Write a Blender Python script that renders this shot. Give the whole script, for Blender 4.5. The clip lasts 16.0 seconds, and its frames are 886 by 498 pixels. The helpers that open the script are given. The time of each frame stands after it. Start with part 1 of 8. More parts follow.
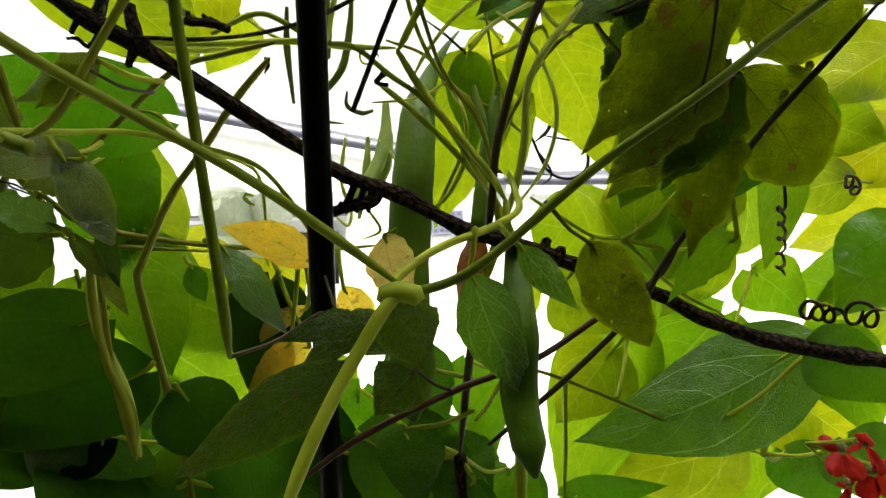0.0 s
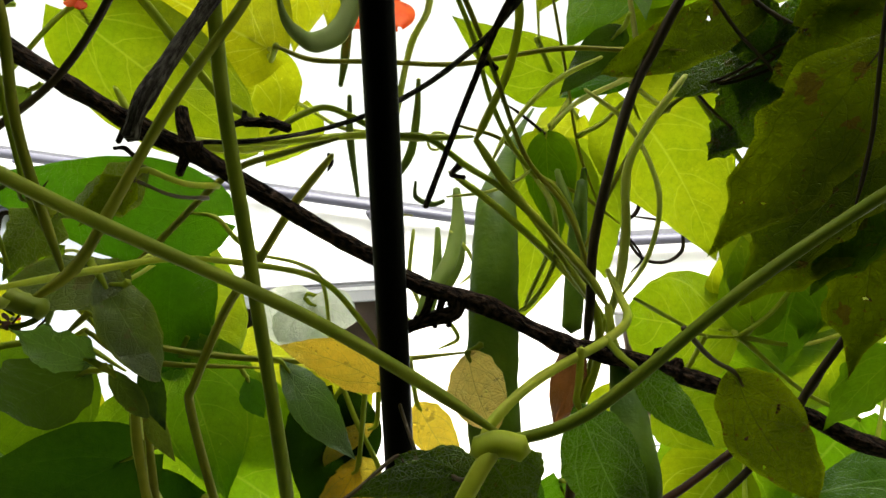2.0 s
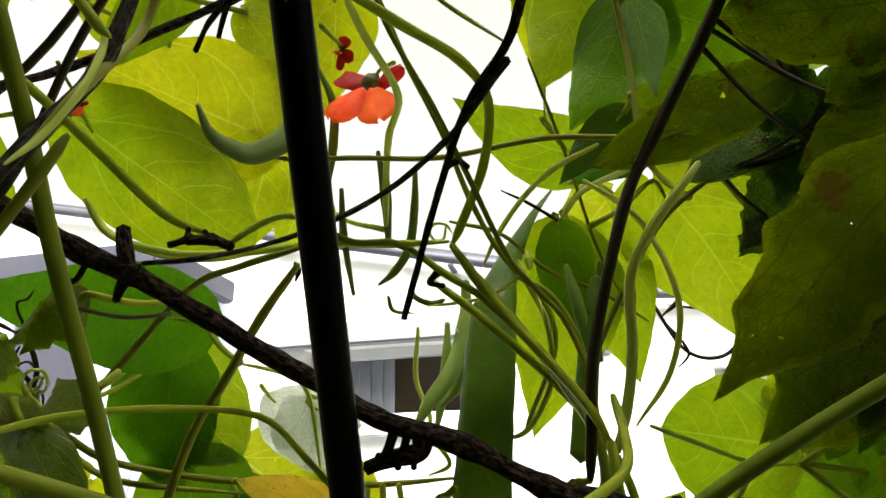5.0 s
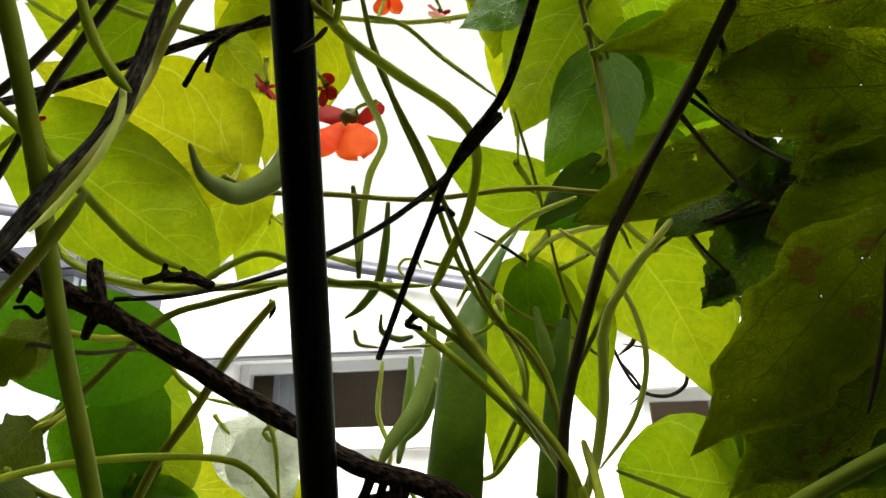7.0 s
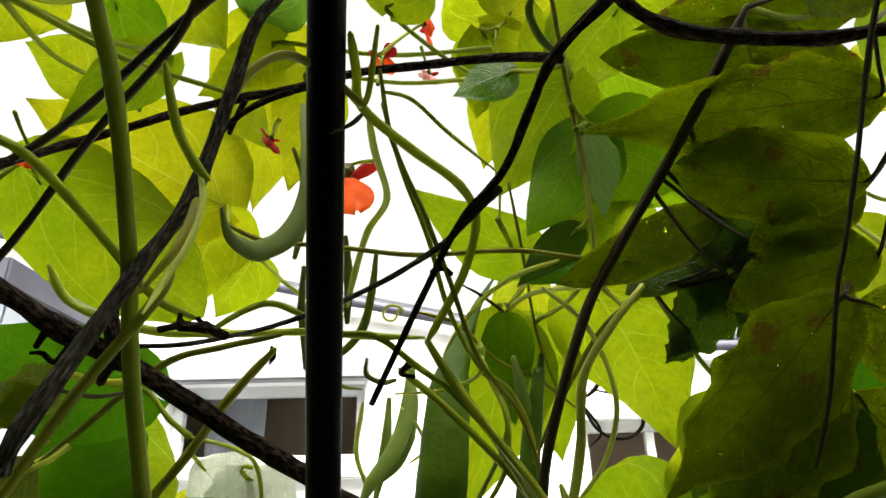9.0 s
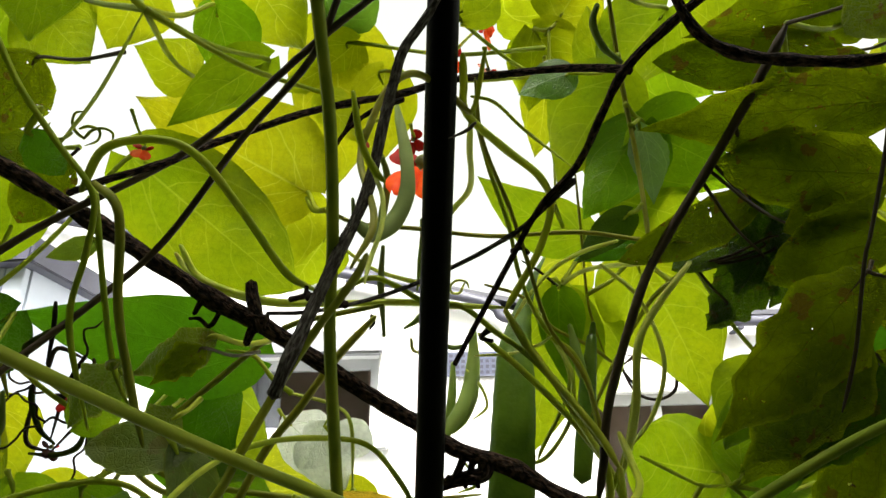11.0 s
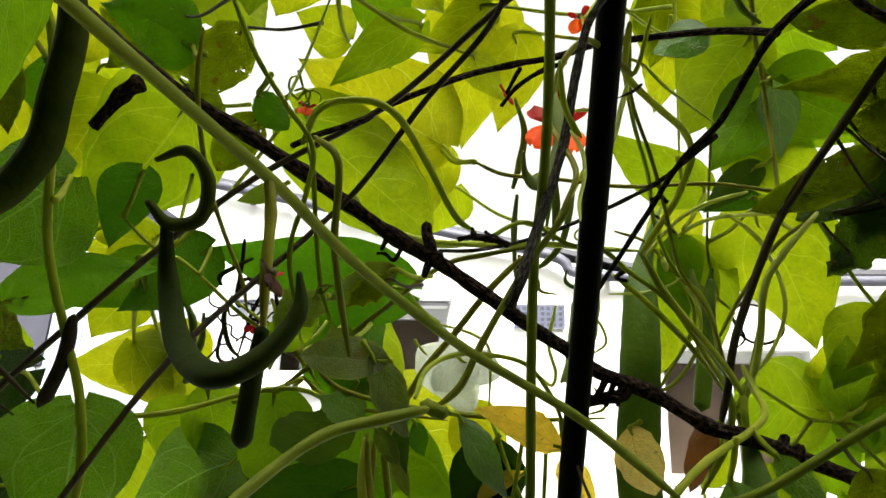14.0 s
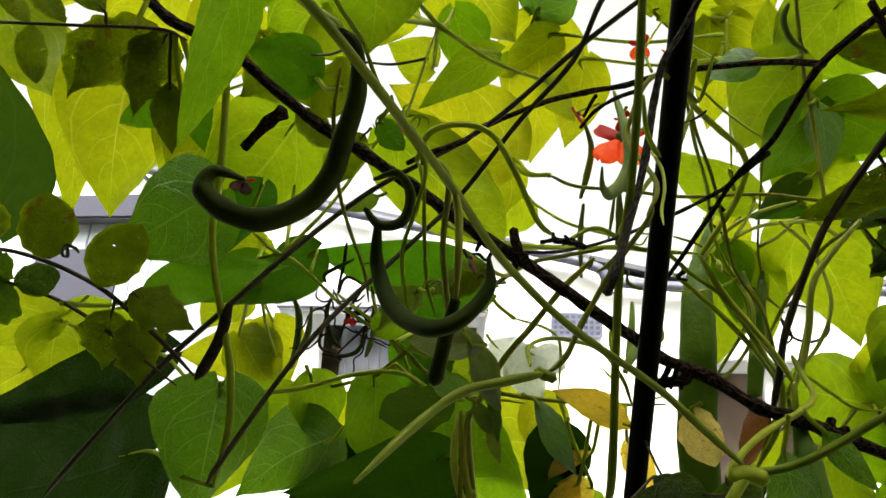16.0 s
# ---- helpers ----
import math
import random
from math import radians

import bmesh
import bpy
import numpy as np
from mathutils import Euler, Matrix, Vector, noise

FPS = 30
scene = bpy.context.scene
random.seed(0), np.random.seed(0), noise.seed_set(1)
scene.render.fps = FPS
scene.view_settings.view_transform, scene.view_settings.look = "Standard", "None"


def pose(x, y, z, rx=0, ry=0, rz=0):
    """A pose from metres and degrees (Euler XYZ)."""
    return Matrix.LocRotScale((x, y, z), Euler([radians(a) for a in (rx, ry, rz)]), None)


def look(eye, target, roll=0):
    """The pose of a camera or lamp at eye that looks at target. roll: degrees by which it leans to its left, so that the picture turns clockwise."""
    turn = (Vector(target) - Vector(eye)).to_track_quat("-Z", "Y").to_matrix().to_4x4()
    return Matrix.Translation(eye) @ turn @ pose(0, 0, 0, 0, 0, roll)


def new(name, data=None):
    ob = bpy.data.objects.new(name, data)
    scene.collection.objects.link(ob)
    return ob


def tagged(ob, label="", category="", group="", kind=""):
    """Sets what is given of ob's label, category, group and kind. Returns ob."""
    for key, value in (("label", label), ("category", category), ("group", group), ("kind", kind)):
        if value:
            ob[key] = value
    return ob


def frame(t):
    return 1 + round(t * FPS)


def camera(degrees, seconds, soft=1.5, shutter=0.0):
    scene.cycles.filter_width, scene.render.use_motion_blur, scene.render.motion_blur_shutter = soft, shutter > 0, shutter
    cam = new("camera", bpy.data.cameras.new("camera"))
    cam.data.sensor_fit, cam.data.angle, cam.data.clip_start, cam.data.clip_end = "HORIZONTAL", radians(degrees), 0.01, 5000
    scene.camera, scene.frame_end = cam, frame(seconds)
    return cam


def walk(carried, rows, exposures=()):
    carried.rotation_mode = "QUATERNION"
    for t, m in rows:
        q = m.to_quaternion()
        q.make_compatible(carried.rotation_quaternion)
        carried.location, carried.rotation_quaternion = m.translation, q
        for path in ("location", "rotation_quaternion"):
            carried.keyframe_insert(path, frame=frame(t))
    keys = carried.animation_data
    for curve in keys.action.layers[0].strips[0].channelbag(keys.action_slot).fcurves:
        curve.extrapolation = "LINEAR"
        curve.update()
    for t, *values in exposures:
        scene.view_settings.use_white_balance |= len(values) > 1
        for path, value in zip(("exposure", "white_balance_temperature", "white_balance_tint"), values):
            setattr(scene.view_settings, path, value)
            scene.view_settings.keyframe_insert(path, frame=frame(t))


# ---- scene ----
# ---- camera ----
cam = camera(70.0, 16.0)
PATH = [
    (0, (0.0053, 0.0301, 1.3163), (0.0259, 1.0155, 1.4850), -2.26),
    (0.5, (-0.0051, 0.0187, 1.3295), (0.0010, 0.9956, 1.5429), -2.44),
    (1, (-0.0052, 0.0385, 1.3356), (0.0020, 1.0126, 1.5616), -3.06),
    (1.5, (-0.0082, 0.0607, 1.3411), (-0.0345, 1.0305, 1.5834), -3.03),
    (2, (-0.0086, 0.0699, 1.3486), (-0.0683, 1.0315, 1.6163), -2.92),
    (2.5, (-0.0136, 0.0781, 1.3509), (-0.0807, 1.0287, 1.6539), -2.75),
    (3, (-0.0001, 0.0930, 1.3556), (-0.0949, 1.0372, 1.6711), -1.41),
    (3.5, (0.0185, 0.1065, 1.3618), (-0.1438, 1.0394, 1.6833), -1.44),
    (4, (0.0337, 0.1068, 1.3703), (-0.1725, 1.0301, 1.6945), -1.36),
    (4.5, (0.0390, 0.1038, 1.3801), (-0.1734, 1.0263, 1.7022), -0.84),
    (4.7, (0.0395, 0.1031, 1.3822), (-0.1685, 1.0240, 1.7118), -0.96),
    (6.8, (0.0215, 0.0919, 1.3932), (-0.0850, 1.0150, 1.7628), -1.68),
    (7, (0.0221, 0.0920, 1.3952), (-0.0740, 1.0196, 1.7564), -1.23),
    (7.5, (0.0188, 0.0937, 1.3945), (-0.0512, 1.0152, 1.7764), -2.06),
    (8, (0.0131, 0.0896, 1.3978), (-0.0251, 1.0069, 1.7942), -1.55),
    (8.2, (0.0090, 0.0827, 1.3984), (-0.0239, 0.9996, 1.7961), -1.50),
    (10.3, (-0.0117, 0.0499, 1.4015), (0.0174, 0.9736, 1.7836), -0.58),
    (10.5, (-0.0182, 0.0436, 1.3976), (-0.0004, 0.9706, 1.7722), -0.52),
    (11, (-0.0337, 0.0229, 1.3854), (-0.0485, 0.9547, 1.7481), -1.01),
    (11.5, (-0.0447, 0.0041, 1.3698), (-0.0843, 0.9343, 1.7347), -0.08),
    (12, (-0.0570, -0.0042, 1.3718), (-0.1059, 0.9318, 1.7205), 0.79),
    (12.5, (-0.0532, -0.0077, 1.3699), (-0.0976, 0.9430, 1.6767), -0.97),
    (13, (-0.0541, -0.0088, 1.3687), (-0.1025, 0.9480, 1.6556), -0.72),
    (13.5, (-0.0596, -0.0132, 1.3679), (-0.1195, 0.9390, 1.6673), -0.01),
    (14, (-0.0791, -0.0171, 1.3669), (-0.1896, 0.9324, 1.6603), 1.77),
    (14.5, (-0.0989, -0.0387, 1.3618), (-0.2661, 0.8955, 1.6771), 1.54),
    (15, (-0.1075, -0.0657, 1.3540), (-0.3087, 0.8563, 1.6847), 2.41),
    (15.5, (-0.1051, -0.0779, 1.3489), (-0.2969, 0.8484, 1.6732), 2.59),
    (16, (-0.1049, -0.0716, 1.3454), (-0.2651, 0.8672, 1.6503), 2.91),
]
walk(cam, [(t, look(eye, target, roll)) for t, eye, target, roll in PATH], [(0.0, 2.0), (1.5, 1.94), (3.0, 1.82), (4.5, 1.7), (8.0, 1.78), (11.0, 1.8), (13.5, 1.8), (16.0, 1.73)])

# ---- daylight: a bright overcast sky ----
SUN_ELEVATION, SUN_TURN = 56.0, 170.0
world = bpy.data.worlds.new("overcast_sky")
scene.world = world
world.use_nodes = True
wn, wl = world.node_tree.nodes, world.node_tree.links
sky = wn.new("ShaderNodeTexSky")
sky.sky_type, sky.sun_disc = "NISHITA", False
sky.sun_elevation, sky.sun_rotation = radians(SUN_ELEVATION), radians(SUN_TURN)
sky.air_density, sky.dust_density, sky.ozone_density = 1.0, 8.0, 0.4
grey = wn.new("ShaderNodeHueSaturation")
grey.inputs["Saturation"].default_value = 0.12
wl.new(sky.outputs["Color"], grey.inputs["Color"])
warm = wn.new("ShaderNodeMix")
warm.data_type, warm.blend_type = "RGBA", "MULTIPLY"
warm.inputs[0].default_value = 1.0
warm.inputs[7].default_value = (1.0, 1.0, 0.87, 1.0)
wl.new(grey.outputs["Color"], warm.inputs[6])
wl.new(warm.outputs[2], wn["Background"].inputs["Color"])
wn["Background"].inputs["Strength"].default_value = 0.15
sun = new("sun", bpy.data.lights.new("sun", "SUN"))
sun.data.energy, sun.data.angle, sun.data.color = 2.6, radians(12), (1.0, 0.97, 0.93)
up, turn = radians(SUN_ELEVATION), radians(SUN_TURN)
sun.matrix_world = look((10 * math.sin(turn) * math.cos(up), 10 * math.cos(turn) * math.cos(up), 10 * math.sin(up)), (0, 0, 0))


# ---- materials ----
class Nodes:
    """A short hand for one node material."""

    def __init__(self, name):
        self.mat = bpy.data.materials.new(name)
        self.mat.use_nodes = True
        self.tree = self.mat.node_tree
        self.tree.nodes.clear()
        self.out = self.add("ShaderNodeOutputMaterial")

    def add(self, kind, **inputs):
        node = self.tree.nodes.new(kind)
        for key, value in inputs.items():
            self.put(node, key.replace("_", " "), value)
        return node

    def put(self, node, key, value):
        socket = node.inputs[int(key)] if key.isdigit() else node.inputs[key]
        if isinstance(value, bpy.types.NodeSocket):
            self.tree.links.new(value, socket)
        else:
            socket.default_value = value

    def maths(self, operation, a, b=0.0, clamp=False):
        node = self.tree.nodes.new("ShaderNodeMath")
        node.operation, node.use_clamp = operation, clamp
        self.put(node, "0", a)
        self.put(node, "1", b)
        return node.outputs[0]

    def mix(self, factor, a, b):
        node = self.tree.nodes.new("ShaderNodeMix")
        node.data_type = "RGBA"
        self.put(node, "0", factor)
        self.put(node, "6", a)
        self.put(node, "7", b)
        return node.outputs[2]

    def ramp(self, factor, low, high):
        node = self.tree.nodes.new("ShaderNodeMapRange")
        for n, value in enumerate((factor, low, high)):
            self.put(node, str(n), value)
        return node.outputs[0]

    def noise(self, scale, detail=4.0, vector=None):
        node = self.add("ShaderNodeTexNoise", Scale=scale, Detail=detail)
        self.put(node, "Vector", vector or self.add("ShaderNodeTexCoord").outputs["Object"])
        return node.outputs["Fac"]

    def bump(self, height, strength, distance):
        return self.add("ShaderNodeBump", Height=height, Strength=strength, Distance=distance).outputs["Normal"]

    def done(self, surface):
        self.tree.links.new(surface, self.out.inputs["Surface"])
        return self.mat


def rgb(r, g, b):
    return (r, g, b, 1.0)


def leaf_material(name, face, glow, aged, vein, spots=0.0, rough=0.5, pale=0.24, ageing=0.5, gloss=0.03, ridge=0.32, coat=0.03, mottle=0.0, holes=False, thin=0.56, net=0.22):
    """A thin leaf: diffuse face, light passing through, a waxy sheen, branching veins and blemishes. Its map runs along (u) and across (v)."""
    n = Nodes(name)
    uv = n.add("ShaderNodeUVMap").outputs["UV"]
    xyz = n.add("ShaderNodeSeparateXYZ", Vector=uv)
    along, offset = xyz.outputs[0], n.maths("SUBTRACT", xyz.outputs[1], 0.5)
    across, far_half = n.maths("ABSOLUTE", offset), n.maths("GREATER_THAN", offset, 0.0)
    luck = n.add("ShaderNodeObjectInfo").outputs["Random"]
    place = n.add("ShaderNodeTexCoord").outputs["Object"]
    wobble = n.maths("MULTIPLY", n.maths("SUBTRACT", n.noise(45.0, 3.0), 0.5), 0.09)
    # the midrib, two strong veins from the base, side veins that curve towards the tip
    mid = n.ramp(across, n.maths("SUBTRACT", 0.017, n.maths("MULTIPLY", along, 0.011)), 0.003)
    bow = n.maths("MULTIPLY", along, n.maths("SUBTRACT", 1.15, n.maths("MULTIPLY", along, 0.7)))
    basal = n.ramp(n.maths("ABSOLUTE", n.maths("SUBTRACT", n.maths("ADD", across, n.maths("MULTIPLY", wobble, 0.5)), bow)), 0.011, 0.003)
    slant = n.maths("SUBTRACT", along, n.maths("ADD", n.maths("MULTIPLY", across, 0.35), n.maths("MULTIPLY", n.maths("MULTIPLY", across, across), 0.7)))
    count = n.maths("ADD", 4.6, n.maths("MULTIPLY", luck, 2.2))
    step = n.maths("FRACT", n.maths("ADD", n.maths("MULTIPLY", n.maths("ADD", slant, wobble), count), n.maths("ADD", luck, n.maths("MULTIPLY", far_half, 0.42))))
    side = n.maths("MULTIPLY", n.ramp(n.maths("ABSOLUTE", n.maths("SUBTRACT", step, 0.5)), 0.034, 0.008), n.ramp(across, 0.5, 0.2))
    cells = n.tree.nodes.new("ShaderNodeTexVoronoi")
    cells.feature = "DISTANCE_TO_EDGE"
    n.put(cells, "Scale", 230.0)
    n.put(cells, "Vector", place)
    small = n.tree.nodes.new("ShaderNodeTexVoronoi")
    small.feature = "DISTANCE_TO_EDGE"
    n.put(small, "Scale", 640.0)
    n.put(small, "Vector", place)
    web = n.maths("MAXIMUM", n.ramp(cells.outputs["Distance"], 0.07, 0.0), n.maths("MULTIPLY", n.ramp(small.outputs["Distance"], 0.12, 0.0), 0.6))
    main = n.maths("MAXIMUM", n.maths("MAXIMUM", mid, n.maths("MULTIPLY", basal, 0.8)), n.maths("MULTIPLY", side, 0.85))
    large, fine = n.noise(22.0, 4.0), n.noise(300.0, 6.0)
    age = n.ramp(n.maths("ADD", large, n.maths("MULTIPLY", luck, ageing)), 0.5, 1.1)
    body = n.mix(age, glow, aged)
    dim = tuple(0.45 * c for c in glow[:3]) + (1.0,)
    cloud = n.ramp(n.noise(60.0, 7.0), 0.36, 0.7)
    body = n.mix(n.maths("MULTIPLY", cloud, 0.34), body, dim)
    body = n.mix(n.maths("MULTIPLY", web, net), body, dim)
    body = n.mix(n.maths("MULTIPLY", n.ramp(fine, 0.42, 0.66), 0.2), body, dim)
    flecks = n.maths("MULTIPLY", n.ramp(n.noise(420.0, 2.0), 0.68, 0.72), n.ramp(large, 0.5, 0.62))
    body = n.mix(n.maths("MULTIPLY", flecks, 0.5), body, tuple(min(1.0, 1.5 * c + 0.04) for c in aged[:3]) + (1.0,))
    through_colour = n.mix(n.maths("MULTIPLY", main, pale), body, vein)
    upper = n.mix(n.maths("MULTIPLY", main, pale), n.mix(fine, face, tuple(0.6 * c for c in face[:3]) + (1.0,)), vein)
    if mottle:
        patch = n.maths("MULTIPLY", n.ramp(n.noise(55.0, 6.0), 0.62, 0.36), mottle)
        through_colour = n.mix(patch, through_colour, tuple(0.3 * c for c in glow[:3]) + (1.0,))
        rim = n.maths("MULTIPLY", n.ramp(n.maths("ADD", across, n.maths("MULTIPLY", n.noise(70.0, 4.0), 0.3)), 0.56, 0.66), 0.5)
        through_colour = n.mix(rim, through_colour, tuple(1.7 * c for c in aged[:3]) + (1.0,))
    if spots:
        blot_noise = n.noise(95.0, 3.0)
        blot = n.maths("MULTIPLY", n.ramp(blot_noise, 0.64, 0.665), spots)
        specks = n.maths("MULTIPLY", n.ramp(n.noise(360.0, 2.0), 0.7, 0.73), spots)
        brown = rgb(0.1, 0.045, 0.01)
        bites = n.noise(185.0, 3.0)
        blot = n.maths("MAXIMUM", n.maths("MAXIMUM", blot, specks), n.maths("MULTIPLY", n.ramp(bites, 0.68, 0.7), spots))
        through_colour, upper = n.mix(blot, through_colour, brown), n.mix(blot, upper, brown)
    ridges = n.maths("ADD", n.maths("SUBTRACT", n.maths("MULTIPLY", fine, 0.15), n.maths("MULTIPLY", web, 0.55)), n.maths("MULTIPLY", main, -0.9))
    normal = n.bump(ridges, ridge, 0.0012)
    dull = n.add("ShaderNodeBsdfDiffuse", Color=upper, Normal=normal)
    light = n.add("ShaderNodeBsdfTranslucent", Color=through_colour, Normal=normal)
    body = n.add("ShaderNodeMixShader", **{"0": thin, "1": dull.outputs[0], "2": light.outputs[0]})
    shine = n.add("ShaderNodeBsdfAnisotropic", Color=rgb(1, 1, 1), Roughness=rough, Normal=normal)
    fresnel = n.add("ShaderNodeFresnel", IOR=1.4, Normal=normal)
    waxy = n.maths("ADD", n.maths("MULTIPLY", fresnel.outputs[0], coat), gloss * 0.3, True)
    whole = n.add("ShaderNodeMixShader", **{"0": waxy, "1": body.outputs[0], "2": shine.outputs[0]}).outputs[0]
    if holes:
        gap = n.add("ShaderNodeBsdfTransparent", Color=rgb(1, 1, 1))
        eaten = n.maths("GREATER_THAN", bites, 0.715)
        whole = n.add("ShaderNodeMixShader", **{"0": eaten, "1": whole, "2": gap.outputs[0]}).outputs[0]
    return n.done(whole)


def skin_material(name, colour, other, rough=0.5, scale=120.0, through_share=0.0, relief=0.0004, sheen=0.2):
    """Stems, pods and petals: two mottled tones with fine relief, and some light passing through where asked."""
    n = Nodes(name)
    luck = n.add("ShaderNodeObjectInfo").outputs["Random"]
    mottled = n.ramp(n.maths("ADD", n.noise(scale, 4.0), n.maths("MULTIPLY", n.maths("SUBTRACT", luck, 0.5), 0.5)), 0.3, 0.75)
    tone = n.mix(mottled, colour, other)
    normal = n.bump(n.noise(scale * 5, 4.0), 0.5, relief)
    skin = n.add("ShaderNodeBsdfPrincipled", Roughness=rough, Normal=normal)
    n.put(skin, "Base Color", tone)
    n.put(skin, "Specular IOR Level", sheen)
    if not through_share:
        return n.done(skin.outputs[0])
    light = n.add("ShaderNodeBsdfTranslucent", Color=tone)
    return n.done(n.add("ShaderNodeMixShader", **{"0": through_share, "1": skin.outputs[0], "2": light.outputs[0]}).outputs[0])


def bark_material(name, dark, light, scale=1.0):
    """Fissured bark: long cracks along the tube's map, flakes of paler wood."""
    n = Nodes(name)
    uv = n.add("ShaderNodeUVMap").outputs["UV"]
    stretch = n.add("ShaderNodeMapping", Vector=uv)
    stretch.inputs["Scale"].default_value = (7.0 * scale, 14.0, 1.0)
    cracks = n.noise(1.0, 7.0, stretch.outputs[0])
    flakes = n.noise(330.0, 5.0)
    tone = n.mix(n.ramp(n.maths("MULTIPLY", cracks, n.maths("ADD", flakes, 0.5)), 0.42, 0.72), dark, light)
    height = n.maths("ADD", n.ramp(cracks, 0.35, 0.65), n.maths("MULTIPLY", flakes, 0.4))
    skin = n.add("ShaderNodeBsdfPrincipled", Roughness=0.85, Normal=n.bump(height, 0.9, 0.0016))
    n.put(skin, "Base Color", tone)
    n.put(skin, "Specular IOR Level", 0.06)
    return n.done(skin.outputs[0])


def plain_material(name, colour, rough, scale=6.0, stain=0.15, relief=0.002, metal=0.0, sheen=0.4):
    """Paint, render, slate and earth: a main tone with stains at two sizes."""
    n = Nodes(name)
    dirt = n.maths("ADD", n.maths("MULTIPLY", n.noise(scale, 5.0), 0.7), n.maths("MULTIPLY", n.noise(scale * 14, 3.0), 0.3))
    tone = n.mix(n.maths("MULTIPLY", n.ramp(dirt, 0.35, 0.75), stain), colour, tuple(0.35 * c for c in colour[:3]) + (1.0,))
    skin = n.add("ShaderNodeBsdfPrincipled", Roughness=rough, Metallic=metal, Normal=n.bump(n.noise(scale * 25, 4.0), 0.4, relief))
    n.put(skin, "Base Color", tone)
    n.put(skin, "Specular IOR Level", sheen)
    return n.done(skin.outputs[0])


def glass_material(name):
    n = Nodes(name)
    glass = n.add("ShaderNodeBsdfGlass", Color=rgb(0.93, 0.95, 0.95), Roughness=0.02, IOR=1.45)
    return n.done(glass.outputs[0])


